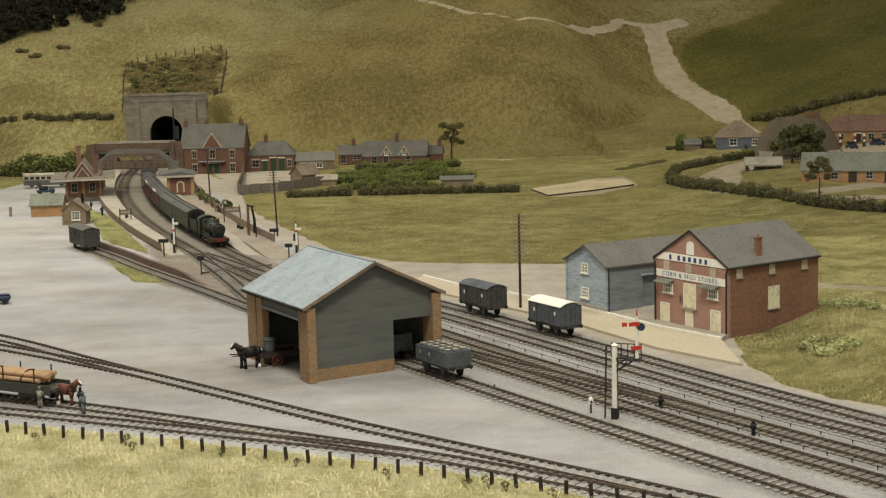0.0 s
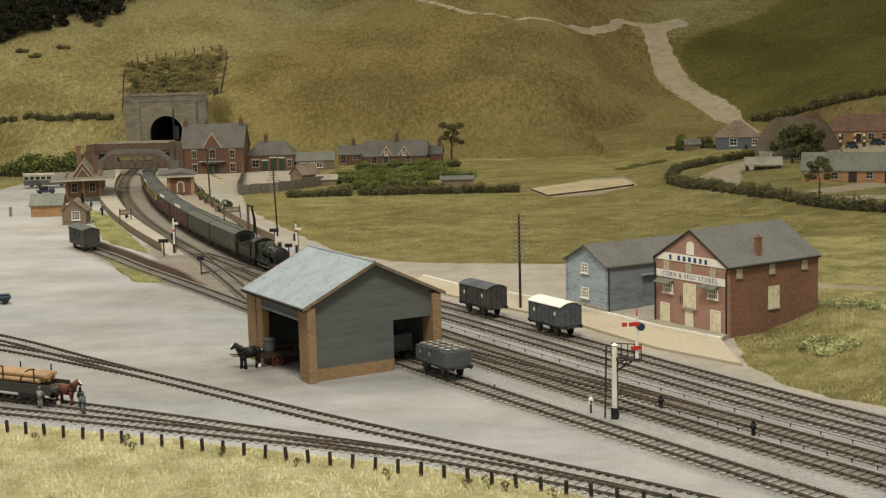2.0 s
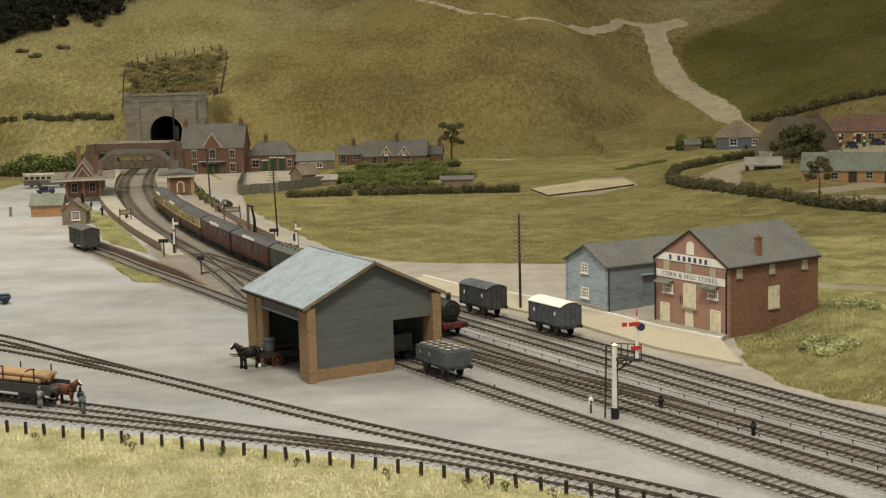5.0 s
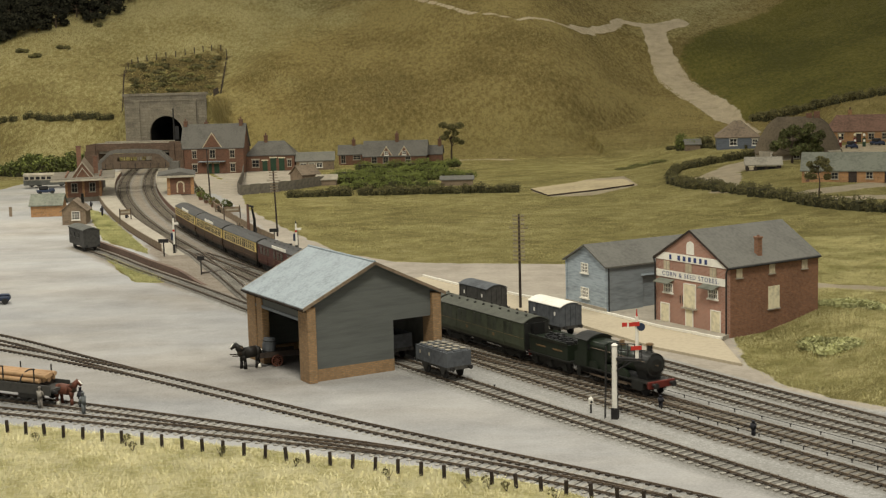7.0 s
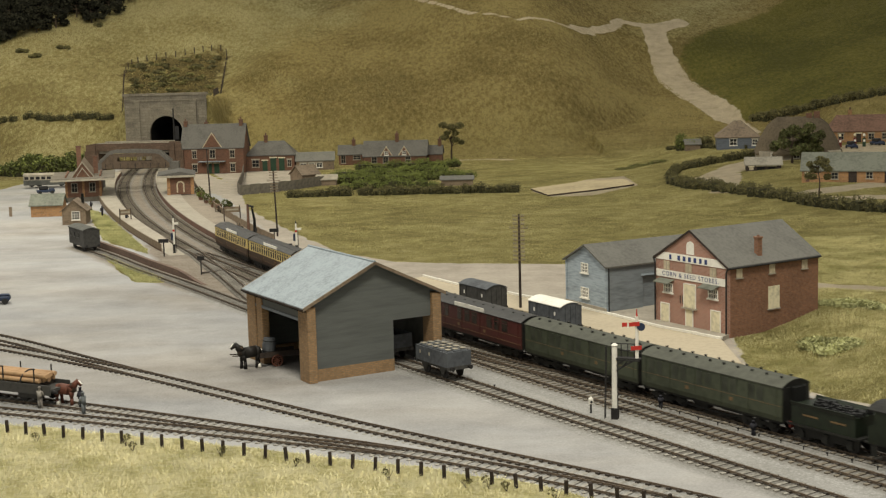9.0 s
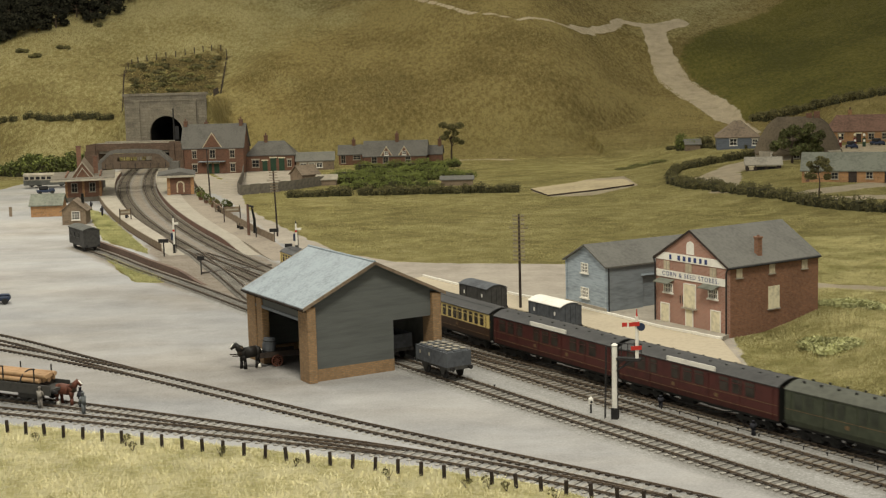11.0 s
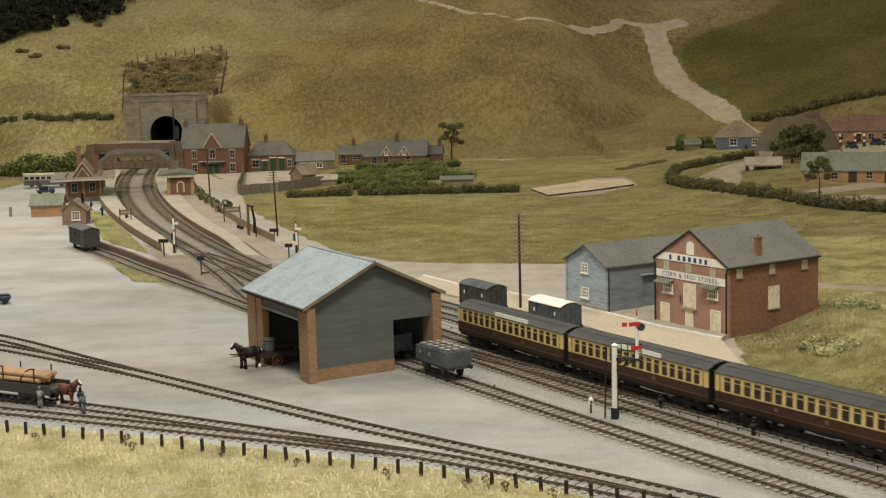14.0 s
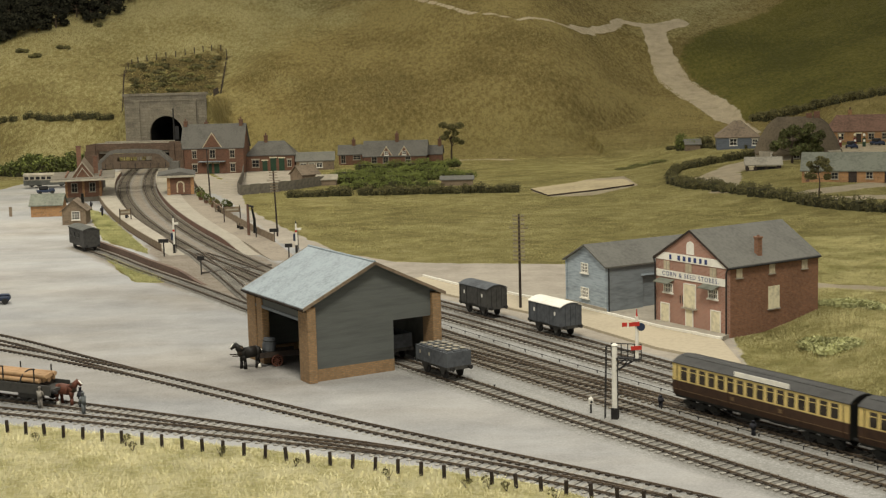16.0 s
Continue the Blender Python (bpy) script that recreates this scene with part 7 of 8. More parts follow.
hedge([(-23, 305), (-16, 305), (-8, 306), (-2, 308), (6, 309)], 1.9, 1.8, "cottage garden of green shrubs", "leaf_bright", seed=11, per=330, size=0.15)
hedge([(-23, 317), (-14, 319), (-6, 320), (1, 322)], 2.0, 2.0, "cottage garden of tall green shrubs", "leaf_bright", seed=12, per=330, size=0.15)
hedge([(-19, 334), (-10, 336), (-2, 338), (4, 340)], 2.2, 1.6, "dark shrubs against the cottage", "leaf_bright", seed=13, per=260, size=0.15)
hedge([(-20, 290), (-8, 291), (-1, 290)], 1.9, 1.4, "garden shrubs behind the field hedge", "leaf_bright", seed=14, per=200, size=0.15)
hedge([(40, 318), (45, 322), (49, 323)], 0.6, 1.6, "low dark gorse scrub on the field's edge", "leaf_olive", seed=15, per=110, size=0.15, core="leaf_olive")
hedge([(37.0, 141.5), (38.5, 140.5), (43, 138)], 0.7, 1.5, "low grey-green bramble patch beside the field path", "leaf_grey", seed=21, per=300, size=0.12, core="leaf_grey")
hedge([(31.5, 126.5), (33.5, 124.5), (35.5, 122.0), (33.0, 122.8)], 0.75, 1.7, "low grey-green bramble patch in dry grass", "leaf_grey", seed=16, per=300, size=0.12, core="leaf_grey")
hedge([(55.8, 342), (58.5, 341)], 3.6, 2.0, "round green bush beside the garden hut", "leaf_bright", seed=18, per=400)
hedge([(60, 343), (62.5, 340)], 2.6, 1.6, "dark brown bush beside the bungalow", "leaf_dark", seed=19, per=300)


for k, (x, y) in enumerate(((-113.5, 444.5), (-118.8, 432.0), (-108.4, 471.0), (-123.3, 435.5))):
    hedge([(x - 1.2, y), (x + 1.4, y + 0.4)], 1.3, 1.1, "small dark gorse bush on the open hillside", "leaf_dark", seed=90 + k, per=160, size=0.3)
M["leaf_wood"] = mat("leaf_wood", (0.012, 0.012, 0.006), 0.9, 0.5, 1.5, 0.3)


def tree(x, y, H, spread, label, material="leaf_olive", seed=1, leaves=2600, trunk=0.28, bare=0.35, size=0.28):
    z = lz(x, y) - 0.05
    t = thing("tree", x, y, z, 0, label, "tree")
    r = random.Random(seed)
    bm = bm_new()
    p = Vector((0, 0, 0))
    tips = []
    seg = 5
    for k in range(seg):
        q = Vector((r.uniform(-0.06, 0.06) * H * (k + 1) / seg, r.uniform(-0.06, 0.06) * H * (k + 1) / seg, H * 0.8 * (k + 1) / seg))
        rod(bm, p, q, trunk * (1 - k / seg * 0.75), trunk * (1 - (k + 1) / seg * 0.75), n=8)
        p = q
        if (k + 1) / seg * 0.8 >= bare:
            for _ in range(3):
                a = r.uniform(0, 6.28)
                d = spread * r.uniform(0.55, 1.0)
                e = p + Vector((math.cos(a) * d, math.sin(a) * d, H * r.uniform(0.04, 0.2)))
                rod(bm, p, e, trunk * 0.35, trunk * 0.1, n=5)
                tips.append(e)
    tips.append(p + Vector((0, 0, H * 0.12)))
    part("trunk", bm, "bark", t)
    rr = np.random.RandomState(seed)
    lumps = [(e.x, e.y, e.z - spread * 0.22, spread * r.uniform(0.28, 0.46), spread * r.uniform(0.42, 0.66)) for e in tips]
    pts = clumps(rr, lumps, leaves / len(lumps))
    cut = rr.rand(len(pts)) < 0.6
    leaf_mesh("crown", pts[cut], size, material, t, seed)
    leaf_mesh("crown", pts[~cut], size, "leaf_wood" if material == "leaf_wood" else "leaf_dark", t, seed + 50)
    return t


tree(2.7, 347.9, 9.4, 2.5, "lone windswept tree with a bent bare trunk", "leaf_olive", 3, 3200, bare=0.45, size=0.2)
tree(69.5, 286.5, 7.0, 3.6, "broad dark olive tree before the thatched cottage", "leaf", 5, 9000, bare=0.25, size=0.18)
tree(72.6, 288.5, 5.6, 3.0, "broad dark olive tree before the thatched cottage", "leaf", 6, 7000, bare=0.25, size=0.18)
tree(61.9, 236.7, 6.2, 2.0, "young tree on the village verge", "leaf_olive", 7, 3000, trunk=0.16, bare=0.35, size=0.15)
wood = random.Random(44)
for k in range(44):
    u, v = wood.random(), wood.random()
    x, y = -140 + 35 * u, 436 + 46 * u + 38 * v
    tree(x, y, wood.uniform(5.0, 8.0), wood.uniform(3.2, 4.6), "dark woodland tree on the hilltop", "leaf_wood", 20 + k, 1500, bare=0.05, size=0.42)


# scrub over the tunnel
r0 = np.random.RandomState(31)
lumps = []
while len(lumps) < 210:
    x, y = r0.uniform(-94, -60), r0.uniform(378, 456)
    if float(inside(np.array([x]), np.array([y]), SCRUB)[0]) > 1.5:
        lumps.append((x, y, lz(x, y) - 0.3, r0.uniform(0.7, 1.9), r0.uniform(0.5, 1.3)))
scrub = thing("scrub", 0, 0, 0, 0, "dark brown-green scrub on the bank over the tunnel", "scrub", kind="stuff")
leaf_mesh("leaves", clumps(r0, lumps[::2], 110), 0.34, "leaf_dark", scrub, 31)["kind"] = "stuff"
leaf_mesh("dry_leaves", clumps(r0, lumps[1::2], 110), 0.34, "leaf_olive", scrub, 32)["kind"] = "stuff"


# ---- grass: fine blades standing on the ground ----
def grass(label, n, material, region, size, seed, wide=0.035):
    r = np.random.RandomState(seed)
    out = []
    have = 0
    while have < n:
        x, y = region(r, n)
        have += len(x)
        out.append(np.stack([x, y], 1))
    p = np.concatenate(out)[:n]
    clump = 0.5 + 0.5 * np.clip(ripple(p[:, 0], p[:, 1], 1.1, seed) * 0.5 + 0.5 * ripple(p[:, 0], p[:, 1], 0.43, seed + 2), -1, 1)
    z = land(p[:, 0], p[:, 1]) - 0.02
    base = np.column_stack([p, z])
    a = r.uniform(0, 2 * np.pi, n)
    h = size * r.uniform(0.5, 1.4, n) * (0.75 + 0.5 * clump)
    lean = r.normal(size=(n, 2)) * 0.55 * h[:, None]
    side = np.column_stack([np.cos(a), np.sin(a), np.zeros(n)]) * (wide * r.uniform(0.7, 1.6, n))[:, None]
    tip = base + np.column_stack([lean, h])
    v = np.stack([base - side, base + side, tip], 1).reshape(-1, 3) * S
    me = bpy.data.meshes.new("grass")
    me.from_pydata(v.tolist(), [], np.arange(3 * n).reshape(n, 3).tolist())
    me.materials.append(M[material])
    return tagged(new("grass", me), label, "grass", kind="stuff")


STORE_PLOT = [(20.4, 138.3), (25.3, 131.2), (25.2, 120.9), (26.4, 132.4), (36.5, 139.2), (31.0, 147.7), (24, 159), (13, 157)]


def near_meadow(r, n):
    x, y = r.uniform(-48, 24, 2 * n), r.uniform(66, 112, 2 * n)
    keep = (inside(x, y, YARD) < 0.1 * r.normal(size=2 * n)) & (y < 106 - 0.38 * (x + 33) + 4) & (np.abs(x) < 0.36 * y + 4)
    return x[keep], y[keep]


def mill_field(r, n):
    x, y = r.uniform(24, 62, 2 * n), r.uniform(84, 190, 2 * n)
    keep = (inside(x, y, YARD) < 0.3 * r.normal(size=2 * n)) & (x < 0.34 * y + 3) & (inside(x, y, STORE_PLOT) < 0.1) & (along(x, y, LANES[0][0]) > 1.2)
    return x[keep], y[keep]


def mid_field(r, n):
    x, y = r.uniform(-45, 75, 2 * n), r.uniform(175, 366, 2 * n)
    keep = (inside(x, y, YARD) < 0) & (inside(x, y, QUARRY) < 0) & (inside(x, y, [(-57, 352), (-41.4, 297.3), (-39.5, 286), (-28.5, 296), (-29.7, 316), (-31.5, 341)]) < 0) & (np.abs(x) < 0.33 * y)
    for line, w in LANES:
        keep &= along(x, y, line) > w
    return x[keep], y[keep]


def downs(r, n):
    x, y = r.uniform(-150, 170, 2 * n), r.uniform(360, 500, 2 * n)
    keep = (np.abs(x) < 0.33 * y) & (along(x, y, CHALK) > 4.2) & (along(x, y, RIDGE_PATH) > 1.2) & (along(x, y, SPUR) > 2.4) & (inside(x, y, GREEN_DOWN) < 0) & ~((np.abs(x + 69.6) < 12) & (y < 375))
    return x[keep], y[keep]


def verge(r, n):
    k = r.randint(0, 2, 2 * n)
    x, y = r.uniform(-86, -35, 2 * n), r.uniform(160, 290, 2 * n)
    keep = np.maximum(inside(x, y, VERGES[0]), inside(x, y, VERGES[1])) > 0.1
    return x[keep], y[keep]


grass("pale straw meadow grass before the post fence", 130000, "grass_straw", near_meadow, 0.24, 1, 0.015)
grass("dry yellow-green field grass", 200000, "grass_field", mill_field, 0.16, 2, 0.016)
grass("dry yellow-green field grass", 220000, "grass_mid", mid_field, 0.14, 3, 0.028)
grass("short dry grass of the downs", 170000, "grass_down", downs, 0.36, 4, 0.075)
grass("yellow-green verge grass by the platform", 22000, "grass_verge", verge, 0.25, 5, 0.03)

# flower tubs along the platform
for k, (x, y, m) in enumerate(((-46.4, 276.5, "leaf"), (-44.6, 268.0, "leaf_bright"), (-42.6, 262.0, "leaf"), (-40.2, 254.5, "leaf_olive"), (-37.4, 250.5, "leaf"))):
    tub = thing("flower_tub", x, y, 0.78, 0, "planted tub of flowers on the platform", "planter", "platform planters")
    bm = bm_new()
    rod(bm, (0, 0, 0), (0, 0, 0.5), 0.4, 0.5, n=10)
    part("tub", bm, "tile_red", tub)
    rr = np.random.RandomState(60 + k)
    leaf_mesh("plant", clumps(rr, [(0, 0, 0.4, 0.8, 1.3), (0.5, 0.3, 0.3, 0.6, 0.9)], 160), 0.17, m, tub, 60 + k)
    leaf_mesh("flower", clumps(rr, [(0, 0, 0.5, 0.75, 1.2)], 30), 0.12, "red_paint" if k % 2 else "white_paint", tub, 80 + k)


def weed(x, y, h, seed):
    t = thing("dry_weed", x, y, lz(x, y), 0, "dried brown weed standing in the straw grass", "weed", "dried weeds")
    r = random.Random(seed)
    bm = bm_new()
    for k in range(5):
        rod(bm, (r.uniform(-0.1, 0.1), r.uniform(-0.1, 0.1), 0), (r.uniform(-0.4, 0.4), r.uniform(-0.3, 0.3), h * r.uniform(0.6, 1)), 0.02, 0.012, n=4)
    part("stalk", bm, "bark", t)
    rr = np.random.RandomState(seed)
    leaf_mesh("seed_head", clumps(rr, [(r.uniform(-0.3, 0.3), r.uniform(-0.2, 0.2), h * 0.45, 0.28, h * 0.55)], 60), 0.07, "leaf_olive", t, seed)


for k, (x, y, h) in enumerate(((-22.9, 100.6, 0.9), (-22.2, 99.4, 0.7), (-15.7, 97.2, 0.8), (-3.9, 90.6, 0.9), (2.5, 88.2, 0.9), (3.6, 87.4, 0.7), (-10.2, 94.2, 0.6), (-29.8, 102.4, 0.7), (1.0, 88.6, 0.6), (6.4, 84.8, 1.1))):
    weed(x, y, h, 200 + k)
# ---- the train ----
def path_table():
    y = np.linspace(560, -160, 3200)
    yy = np.clip(y, 70, 372)
    c = np.polyder(np.array(MAIN_FAR))
    x = poly_x(MAIN_FAR, yy) + (y - yy) * np.polyval(c, yy / 100) / 100
    s = np.concatenate([[0], np.cumsum(np.hypot(np.diff(x), np.diff(y)))])
    return x, y, s


PATH_X, PATH_Y, PATH_S = path_table()
S_ZERO = float(np.interp(-100.0, -PATH_Y, PATH_S))
RAIL_TOP = 0.16
SPEED = 15.28


def on_path(s):
    """Plan point at s metres along the line, counted from where it crosses y = 100."""
    s = s + S_ZERO
    return float(np.interp(s, PATH_S, PATH_X)), float(np.interp(s, PATH_S, PATH_Y))


def vehicle_pose(s, base):
    (x0, y0), (x1, y1) = on_path(s - base / 2), on_path(s + base / 2)
    return place((x0 + x1) / 2, (y0 + y1) / 2, RAIL_TOP, math.degrees(math.atan2(y1 - y0, x1 - x0)))


def head_at(t):
    """Where the front end of the first coach stands at t seconds."""
    return -28.15 + SPEED * (t - 7.0)


CONSIST, TURNING = [], []


def axle(t, x, r, half=0.72, parent=None, spoked=False):
    """A pair of wheels on an axle, turning about its own middle."""
    bm = bm_new()
    rod(bm, (0, -half, 0), (0, half, 0), 0.07, n=6)
    for side in (-1, 1):
        if spoked:
            for a in np.linspace(0, 2 * math.pi, 25)[:-1]:
                b = a + 2 * math.pi / 24
                rod(bm, (r * 0.94 * math.cos(a), side * half, r * 0.94 * math.sin(a)), (r * 0.94 * math.cos(b), side * half, r * 0.94 * math.sin(b)), r * 0.06, n=4)
            for a in np.linspace(0, 2 * math.pi, 15)[:-1]:
                rod(bm, (0, side * half, 0), (r * 0.92 * math.cos(a), side * half, r * 0.92 * math.sin(a)), 0.045, n=4)
            rod(bm, (0, side * (half - 0.08), 0), (0, side * (half + 0.1), 0), 0.16, n=10)
        else:
            rod(bm, (0, side * (half - 0.06), 0), (0, side * (half + 0.06), 0), r, n=18)
            for a in np.linspace(0, 2 * math.pi, 5)[:-1]:
                rod(bm, (r * 0.55 * math.cos(a), side * (half - 0.07), r * 0.55 * math.sin(a)), (r * 0.55 * math.cos(a), side * (half + 0.075), r * 0.55 * math.sin(a)), 0.09, n=6)
    ob = part("wheelset", bm, "black_iron", parent or t)
    ob.matrix_basis = place(x, 0, r)
    TURNING.append((ob, x, r))
    return ob


def bogie(t, x, wheelbase=2.6):
    bm = bm_new()
    for side in (-1, 1):
        box(bm, x, side * 0.98, 0.42, wheelbase + 1.0, 0.10, 0.26)
        for dx in (-wheelbase / 2, wheelbase / 2):
            box(bm, x + dx, side * 0.98, 0.28, 0.42, 0.14, 0.5)
        box(bm, x, side * 0.98, 0.2, 0.9, 0.12, 0.25)
    box(bm, x, 0, 0.55, 0.5, 2.0, 0.3)
    b = part("bogie", bm, "loco_black", t)
    for dx in (-wheelbase / 2, wheelbase / 2):
        axle(t, x + dx, 0.5, parent=b)


def coach(kind, length, front, label, panes, board=True):
    """A bogie coach. front: metres from the front of the first coach back to its own front end."""
    t = thing("railway_coach", 0, 0, 0, 0, label, "railway coach", "coaches of the train")
    L, w = length, 2.74
    low, high = {"green": ("coach_green", "coach_green"), "maroon": ("coach_maroon", "coach_maroon"), "cream": ("coach_brown", "coach_cream")}[kind]
    zb, zw, ze = 1.05, 2.16, 3.42
    bm = bm_new()
    prism(bm, [(-w / 2 + 0.08, zb), (w / 2 - 0.08, zb), (w / 2, zb + 0.35), (w / 2, zw), (-w / 2, zw), (-w / 2, zb + 0.35)], -L / 2, L / 2, axis="x")
    part("lower_body", bm, low, t)
    bm = bm_new()
    prism(bm, [(-w / 2 + 0.005, zw), (w / 2 - 0.005, zw), (w / 2 - 0.03, ze), (-w / 2 + 0.03, ze)], -L / 2, L / 2, axis="x")
    part("upper_body", bm, high, t)
    bm = bm_new()
    prism(bm, arc_roof(w - 0.06, ze, 0.48, over=0.05, thick=0.06, n=14), -L / 2 - 0.05, L / 2 + 0.05, axis="x")
    # the roof is closed below by its own ceiling
    part("roof", bm, "coach_roof_green" if kind == "green" else "coach_roof", t)
    for e in (-1, 1):
        bm = bm_new()
        prism(bm, [(w / 2 * u * 0.97, ze - 0.002 + 0.47 * (1 - u * u)) for u in np.linspace(-1, 1, 11)], e * (L / 2 - 0.06), e * (L / 2 - 0.02), axis="x")
        part("roof_end", bm, "loco_black", t)
        bm = bm_new()
        box(bm, e * (L / 2 + 0.02), 0, zb, 0.05, w - 0.16, ze - zb)
        part("end_panel", bm, "loco_black", t)
        bm = bm_new()
        for k in range(4):
            box(bm, e * (L / 2 + 0.10 + k * 0.10), 0, 1.2, 0.07, 1.15 if k % 2 else 1.25, 2.25)
        part("corridor_bellows", bm, "soot_shade_black", t)
        for side in (-1, 1):
            bm = bm_new()
            rod(bm, (e * L / 2, side * 0.87, 1.02), (e * (L / 2 + 0.42), side * 0.87, 1.02), 0.12, n=8)
            part("buffer", bm, "black_iron", t)
    # windows
    for side in (-1, 1):
        x = -L / 2 + 0.75
        k = 0
        pitch = (L - 1.5) / panes
        for k in range(panes):
            gap = 0.36 if kind == "cream" else 0.30
            if kind == "maroon" and k % 4 == 3 or kind == "green" and k % 3 == 2:
                x += pitch
                continue
            bm = bm_new()
            box(bm, x + pitch / 2, side * (w / 2 - 0.012), zw + 0.10, pitch * (1 - gap), 0.03, 1.0)
            pane = part("window", bm, "coach_pane_dim" if kind == "green" else "coach_pane", t)
            if kind != "green":
                bm = bm_new()
                box(bm, x + pitch / 2, side * (w / 2 + 0.006), zw + 0.80, pitch * (1 - gap) * 0.94, 0.02, 0.05)
                part("vent_bar", bm, high, pane)
            x += pitch
        for z, m in ((zw - 0.04, "gold_line"), (zb + 0.42, "gold_line")):
            if kind == "green" and z < 2:
                continue
            bm = bm_new()
            box(bm, 0, side * (w / 2 + 0.006), z, L - 0.04, 0.014, 0.028)
            part("lining", bm, m, t, "thin gold lining")
        for dx in np.linspace(-L / 2 + 0.5, L / 2 - 0.5, 4 if kind == "cream" else 6):
            bm = bm_new()
            box(bm, dx, side * (w / 2 + 0.012), zb + 0.1, 0.05, 0.03, ze - zb - 0.2)
            part("door_edge", bm, high if kind != "cream" else "coach_brown", t)
        if board and side < 0:
            bm = bm_new()
            box(bm, -0.3 if kind == "maroon" else 0.6, side * (w / 2 - 0.02), ze + 0.06, 5.2, 0.06, 0.36)
            part("roof_board", bm, "white_paint", t, "long white board on the roof edge")
        for dx in (-2.2, 2.4):
            bm = bm_new()
            box(bm, dx, side * (w / 2 + 0.01), zb + 0.62, 0.34, 0.015, 0.26)
            part("crest", bm, "gold_line", t, "small gold crest")
    for k in range(0 if kind == "cream" else 10):
        for yy in (-0.45, 0.45):
            bm = bm_new()
            rod(bm, (-L / 2 + 0.9 + k * (L - 1.8) / 9, yy, ze + 0.40), (-L / 2 + 0.9 + k * (L - 1.8) / 9, yy, ze + (0.62 if kind == "green" else 0.54)), 0.10, 0.11, n=7)
            part("roof_vent", bm, "loco_black", t)
    if kind == "cream":
        for yy in (-0.55, 0.55):
            bm = bm_new()
            box(bm, 0, yy, ze + 0.40, L - 0.6, 0.05, 0.09)
            part("roof_rib", bm, "coach_roof", t)
    bm = bm_new()
    for side in (-1, 1):
        box(bm, 0, side * 1.15, 0.86, L - 0.2, 0.12, 0.2)
        rod(bm, (-4.2, side * 1.0, 0.86), (-2.2, side * 1.0, 0.42), 0.05, n=5)
        rod(bm, (-2.2, side * 1.0, 0.42), (2.2, side * 1.0, 0.42), 0.05, n=5)
        rod(bm, (2.2, side * 1.0, 0.42), (4.2, side * 1.0, 0.86), 0.05, n=5)
    part("underframe", bm, "loco_black", t)
    bm = bm_new()
    box(bm, 1.0, 0.4, 0.35, 1.9, 0.7, 0.5)
    box(bm, -1.3, -0.5, 0.4, 1.4, 0.6, 0.45)
    part("battery_box", bm, "loco_black", t)
    for e in (-1, 1):
        bogie(t, e * (L / 2 - 2.6))
    CONSIST.append((t, front + L / 2, L - 5.2))
    return t


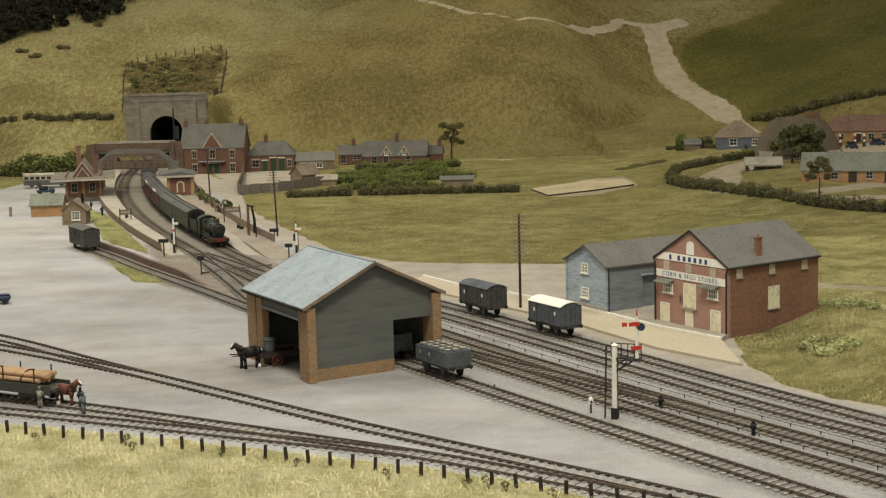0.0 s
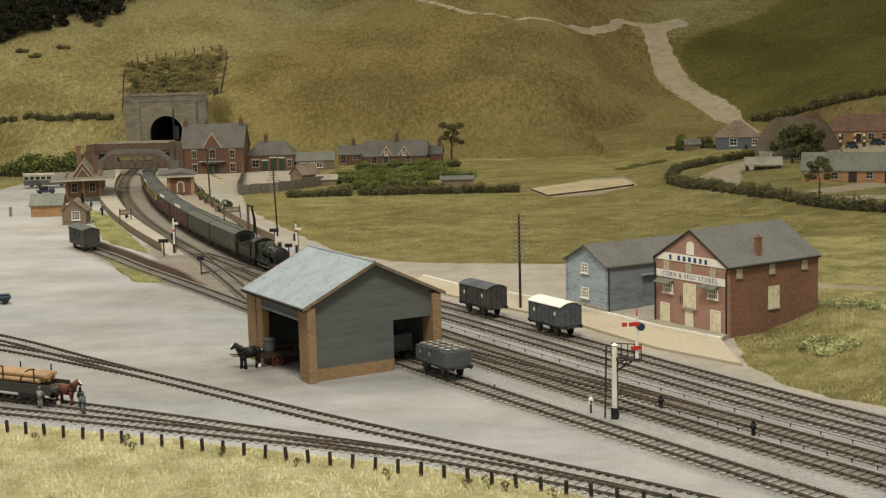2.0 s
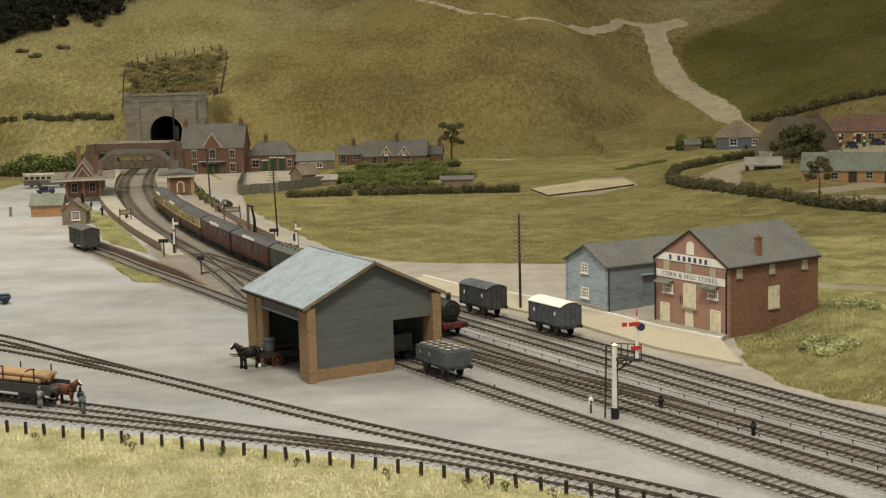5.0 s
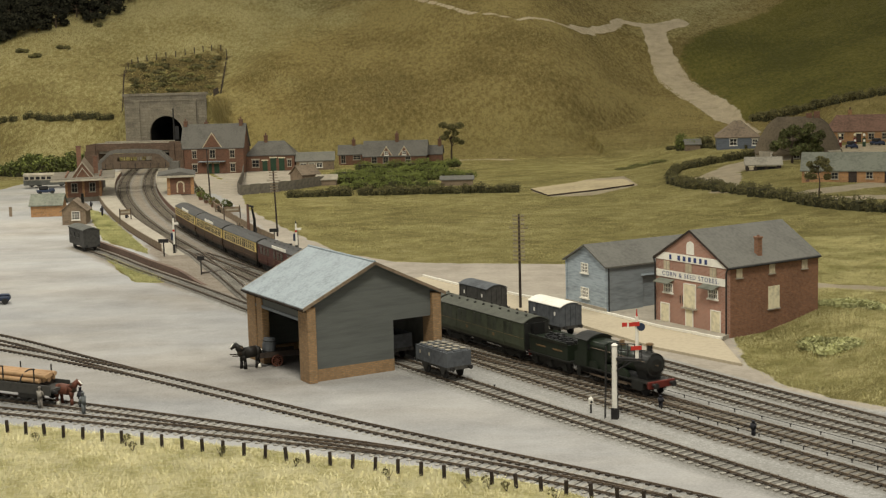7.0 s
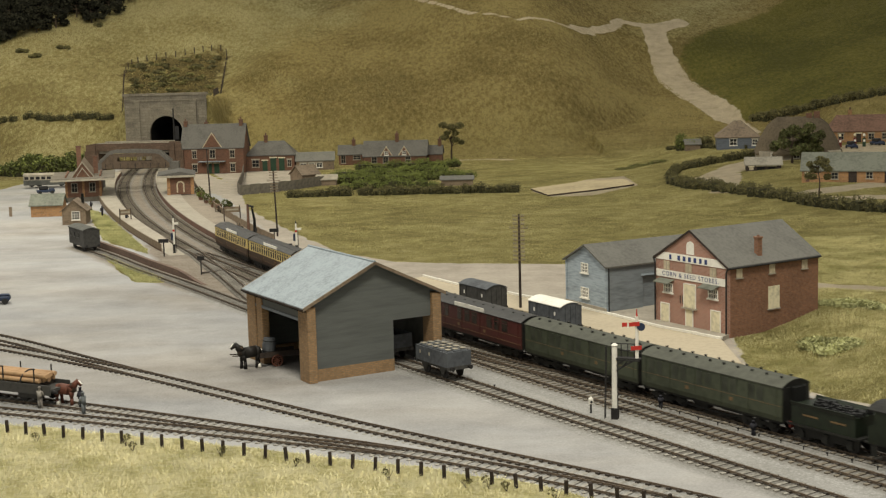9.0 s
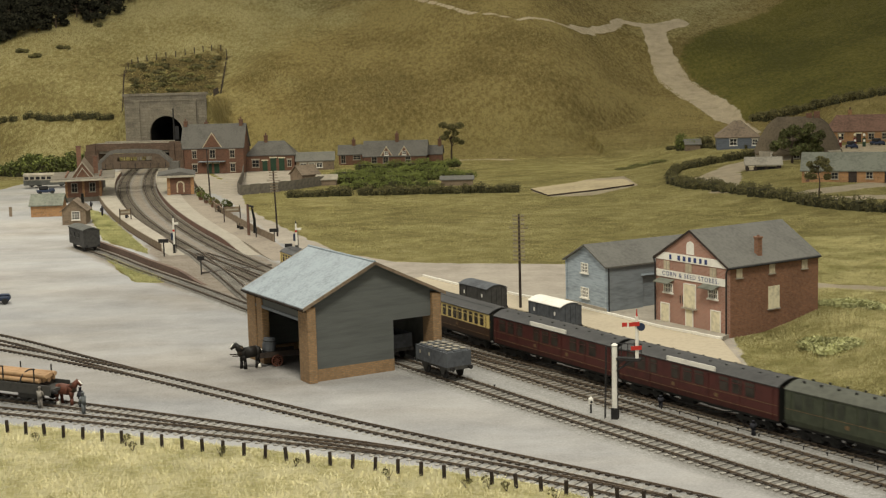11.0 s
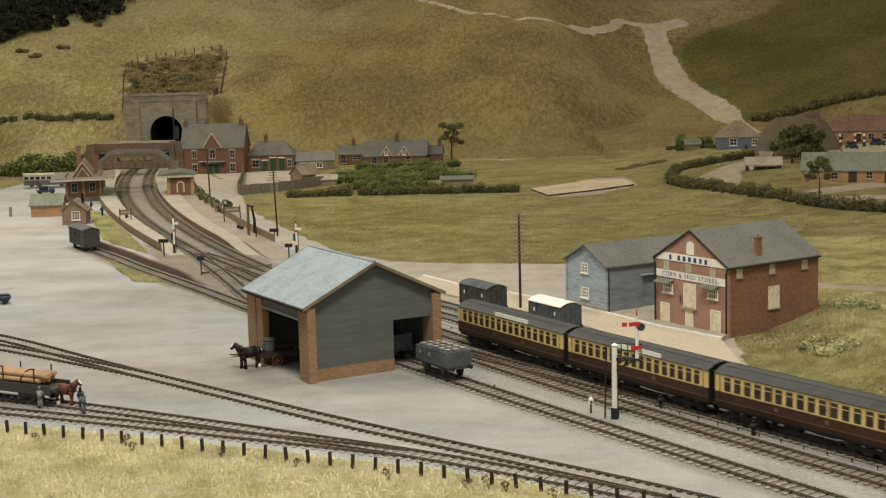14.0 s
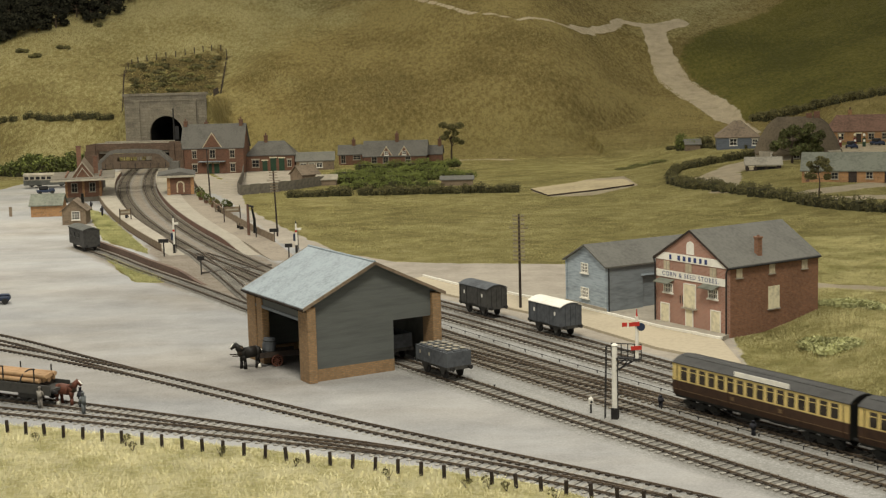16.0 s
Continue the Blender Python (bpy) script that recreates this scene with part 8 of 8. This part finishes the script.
def locomotive(front):
    """Loco of ten metres; its buffer beam leads by `front` metres."""
    L = 9.9
    t = thing("locomotive", 0, 0, 0, 0, "dark green steam locomotive with a red buffer beam", "locomotive")
    h = L / 2
    bm = bm_new()
    box(bm, 0, 0, 1.12, L - 0.2, 2.55, 0.1)
    part("running_plate", bm, "loco_black", t)
    bm = bm_new()
    for side in (-1, 1):
        box(bm, 0, side * 0.6, 0.55, L - 0.5, 0.08, 0.6)
    part("frame", bm, "loco_black", t)
    bm = bm_new()
    box(bm, h - 0.12, 0, 0.78, 0.24, 2.6, 0.52)
    part("buffer_beam", bm, "red_paint", t, "red buffer beam", bevel=0.02)
    for side in (-1, 1):
        bm = bm_new()
        rod(bm, (h, side * 0.87, 1.05), (h + 0.34, side * 0.87, 1.05), 0.15, 0.12, n=10)
        rod(bm, (h + 0.34, side * 0.87, 1.05), (h + 0.44, side * 0.87, 1.05), 0.24, n=14)
        part("buffer", bm, "black_iron", t)
        bm = bm_new()
        prism(bm, [(h - 2.0, 0.5), (h - 0.9, 0.5), (h - 0.75, 0.65), (h - 0.75, 1.16), (h - 2.15, 1.16), (h - 2.15, 0.65)], side * 1.0 - 0.3, side * 1.0 + 0.3)
        part("cylinder", bm, "loco_black", t)
        bm = bm_new()
        box(bm, h - 3.2, side * 1.12, 0.72, 2.6, 0.07, 0.12)
        box(bm, -0.2, side * 1.14, 0.62, 4.6, 0.07, 0.13)
        part("connecting_rod", bm, "rail_steel", t)
        for x in (1.45, -0.45, -2.35):
            bm = bm_new()
            prism(bm, [(x + 0.72 * math.cos(a), 1.18 + 0.62 * math.sin(a)) for a in np.linspace(0, math.pi, 12)], side * 0.98 - 0.14, side * 0.98 + 0.14)
            part("splasher", bm, "loco_green", t)
        bm = bm_new()
        box(bm, -h + 0.9, side * 1.22, 0.35, 0.5, 0.06, 0.75)
        part("step", bm, "loco_black", t)
    bm = bm_new()
    rod(bm, (h - 2.15, 0, 2.40), (h - 0.75, 0, 2.40), 0.93, n=28)
    part("smokebox", bm, "loco_black", t, smooth=False)
    bm = bm_new()
    prism(bm, [(-0.62, 1.2), (0.62, 1.2), (0.80, 1.95), (-0.80, 1.95)], h - 2.1, h - 0.95, axis="x")
    part("saddle", bm, "loco_black", t)
    bm = bm_new()
    rod(bm, (h - 0.62, 0, 2.40), (h - 0.50, 0, 2.40), 0.07, n=8)
    part("door_dart", bm, "rail_steel", t)
    for side in (-1, 1):
        bm = bm_new()
        rod(bm, (h - 0.95, side * 0.98, 2.75), (-2.6, side * 1.03, 2.85), 0.03, n=6)
        part("handrail", bm, "rail_steel", t)
    bm = bm_new()
    rod(bm, (h - 0.75, 0, 2.40), (h - 0.63, 0, 2.40), 0.80, 0.50, n=28)
    part("smokebox_door", bm, "loco_black", t)
    bm = bm_new()
    rod(bm, (h - 2.15, 0, 2.42), (-1.0, 0, 2.48), 0.85, 0.97, n=28)
    part("boiler", bm, "loco_green", t, smooth=True)
    for x in (h - 2.3, 1.6, 0.2):
        bm = bm_new()
        r = 0.87 + (h - 2.15 - x) * 0.033
        rod(bm, (x - 0.05, 0, 2.47), (x + 0.05, 0, 2.47), r, n=24)
        part("boiler_band", bm, "loco_black", t)
    bm = bm_new()
    prism(bm, [(-0.95, 1.2), (0.95, 1.2), (0.98, 3.05), (0.85, 3.32), (0.5, 3.42), (-0.5, 3.42), (-0.85, 3.32), (-0.98, 3.05)], -2.9, -1.0, axis="x")
    part("firebox", bm, "loco_green", t, bevel=0.03)
    bm = bm_new()
    rod(bm, (h - 1.45, 0, 3.2), (h - 1.45, 0, 3.45), 0.38, 0.25, n=14)
    rod(bm, (h - 1.45, 0, 3.45), (h - 1.45, 0, 3.9), 0.24, 0.24, n=14)
    c = part("chimney", bm, "loco_black", t)
    bm = bm_new()
    rod(bm, (h - 1.45, 0, 3.9), (h - 1.45, 0, 4.02), 0.32, 0.29, n=14)
    part("chimney_cap", bm, "gold_line", c, "dull copper chimney cap")
    bm = bm_new()
    rod(bm, (0.1, 0, 3.2), (0.1, 0, 3.75), 0.28, 0.2, n=14)
    part("safety_valve", bm, "gold_line", t, "brass safety valve cover")
    bm = bm_new()
    prism(bm, [(-4.55, 1.2), (-2.9, 1.2), (-2.9, 3.35), (-4.0, 3.35), (-4.1, 2.5), (-4.5, 2.25)], -1.28, -1.22)
    prism(bm, [(-4.55, 1.2), (-2.9, 1.2), (-2.9, 3.35), (-4.0, 3.35), (-4.1, 2.5), (-4.5, 2.25)], 1.22, 1.28)
    box(bm, -2.94, 0, 1.2, 0.08, 2.44, 2.15)
    part("cab", bm, "loco_green", t)
    bm = bm_new()
    prism(bm, [(1.29 * u, 3.34 + 0.42 * (1 - u * u)) for u in np.linspace(-1, 1, 11)], -2.98, -2.90, axis="x")
    part("cab_front", bm, "loco_green", t)
    for side in (-1, 1):
        bm = bm_new()
        box(bm, -2.88, side * 0.98, 2.6, 0.05, 0.38, 0.5)
        part("cab_window", bm, "glass_dark", t)
    bm = bm_new()
    prism(bm, arc_roof(2.6, 3.34, 0.42, over=0.03), -4.6, -2.75, axis="x")
    part("cab_roof", bm, "loco_black", t)
    for x in (1.45, -0.45, -2.35):
        axle(t, x, 0.76, spoked=True)
    axle(t, h - 1.1, 0.46)
    CONSIST.append((t, -(front - h), 5.0))
    return t


def tender(front):
    L = 6.05
    t = thing("tender", 0, 0, 0, 0, "dark green locomotive tender heaped with coal", "tender")
    bm = bm_new()
    box(bm, 0, 0, 1.05, L, 2.55, 0.14)
    for side in (-1, 1):
        box(bm, 0, side * 1.0, 0.45, L - 0.4, 0.1, 0.62)
    part("frame", bm, "loco_black", t)
    bm = bm_new()
    prism(bm, [(-1.2, 1.2), (1.2, 1.2), (1.2, 2.45), (1.34, 2.72), (1.28, 2.74), (1.12, 2.5), (-1.12, 2.5), (-1.28, 2.74), (-1.34, 2.72), (-1.2, 2.45)], -L / 2 + 0.15, L / 2 - 0.4, axis="x")
    part("tank", bm, "loco_green", t)
    bm = bm_new()
    r = random.Random(9)
    for k in range(70):
        x, y = r.uniform(-1.6, 2.5), r.uniform(-0.85, 0.85)
        s = r.uniform(0.2, 0.42)
        box(bm, x, y, 2.35 + 0.4 * (1 - abs(y)) * r.random(), s, s * 0.8, s * 0.8, r.uniform(0, 90))
    ob = part("coal", bm, "coal", t)
    ob["kind"] = "stuff"
    for side in (-1, 1):
        for x in (-1.2, 1.2):
            bm = bm_new()
            box(bm, x, side * 1.208, 1.85, 1.3, 0.02, 0.12)
            part("letter_bar", bm, "gold_line", t, "gold bar of painted lettering")
        for x in (-2.1, 0, 2.1):
            bm = bm_new()
            box(bm, x, side * 1.07, 0.3, 0.5, 0.14, 0.6)
            part("axle_box", bm, "loco_black", t)
    bm = bm_new()
    box(bm, -L / 2 + 0.06, 0, 0.8, 0.14, 2.5, 0.42)
    part("buffer_beam", bm, "red_paint", t)
    for x in (-2.1, 0, 2.1):
        axle(t, x, 0.62)
    CONSIST.append((t, -(front - L / 2), 4.2))
    return t


M["coach_pane_dim"] = mat("coach_pane_dim", (0.036, 0.040, 0.028), 0.35, 0.4, 1.0, 0.6, bump=0)
M["coach_roof_green"] = mat("coach_roof_green", (0.066, 0.068, 0.052), 0.65, 0.25, 2.0, 0.2)
M["coach_pane"] = mat("coach_pane", (0.035, 0.028, 0.022), 0.25, 0.4, 1.0, 0.6, bump=0)
locomotive(16.75)
tender(6.6)
GREEN = "dark green corridor coach with a grey roof"
MAROON = "maroon lined corridor coach with a white roof board"
CREAM = "chocolate and cream corridor coach with lined panels"
for kind, length, front, label, panes, board in (
        ("green", 14.6, 0.0, GREEN, 15, False), ("green", 15.2, 15.1, GREEN, 15, False), ("maroon", 17.0, 30.9, MAROON, 12, True), ("maroon", 17.3, 48.6, MAROON, 12, True),
        ("cream", 16.2, 66.7, CREAM, 15, False), ("cream", 16.8, 83.6, CREAM, 17, True), ("cream", 16.9, 101.1, CREAM, 16, True)):
    coach(kind, length, front, label, panes, board)


def motions():
    for ob, behind, base in CONSIST:
        walk(ob, [(k * 0.25, vehicle_pose(head_at(k * 0.25) - behind, base)) for k in range(65)])
    for ob, x, r in TURNING:
        rows = []
        for k in range(321):
            t = k * 0.05
            turn = math.degrees(SPEED * t / r)
            rows.append((t, place(x, 0, r) @ pose(0, 0, 0, 0, turn % 360, 0)))
        walk(ob, rows)


motions()
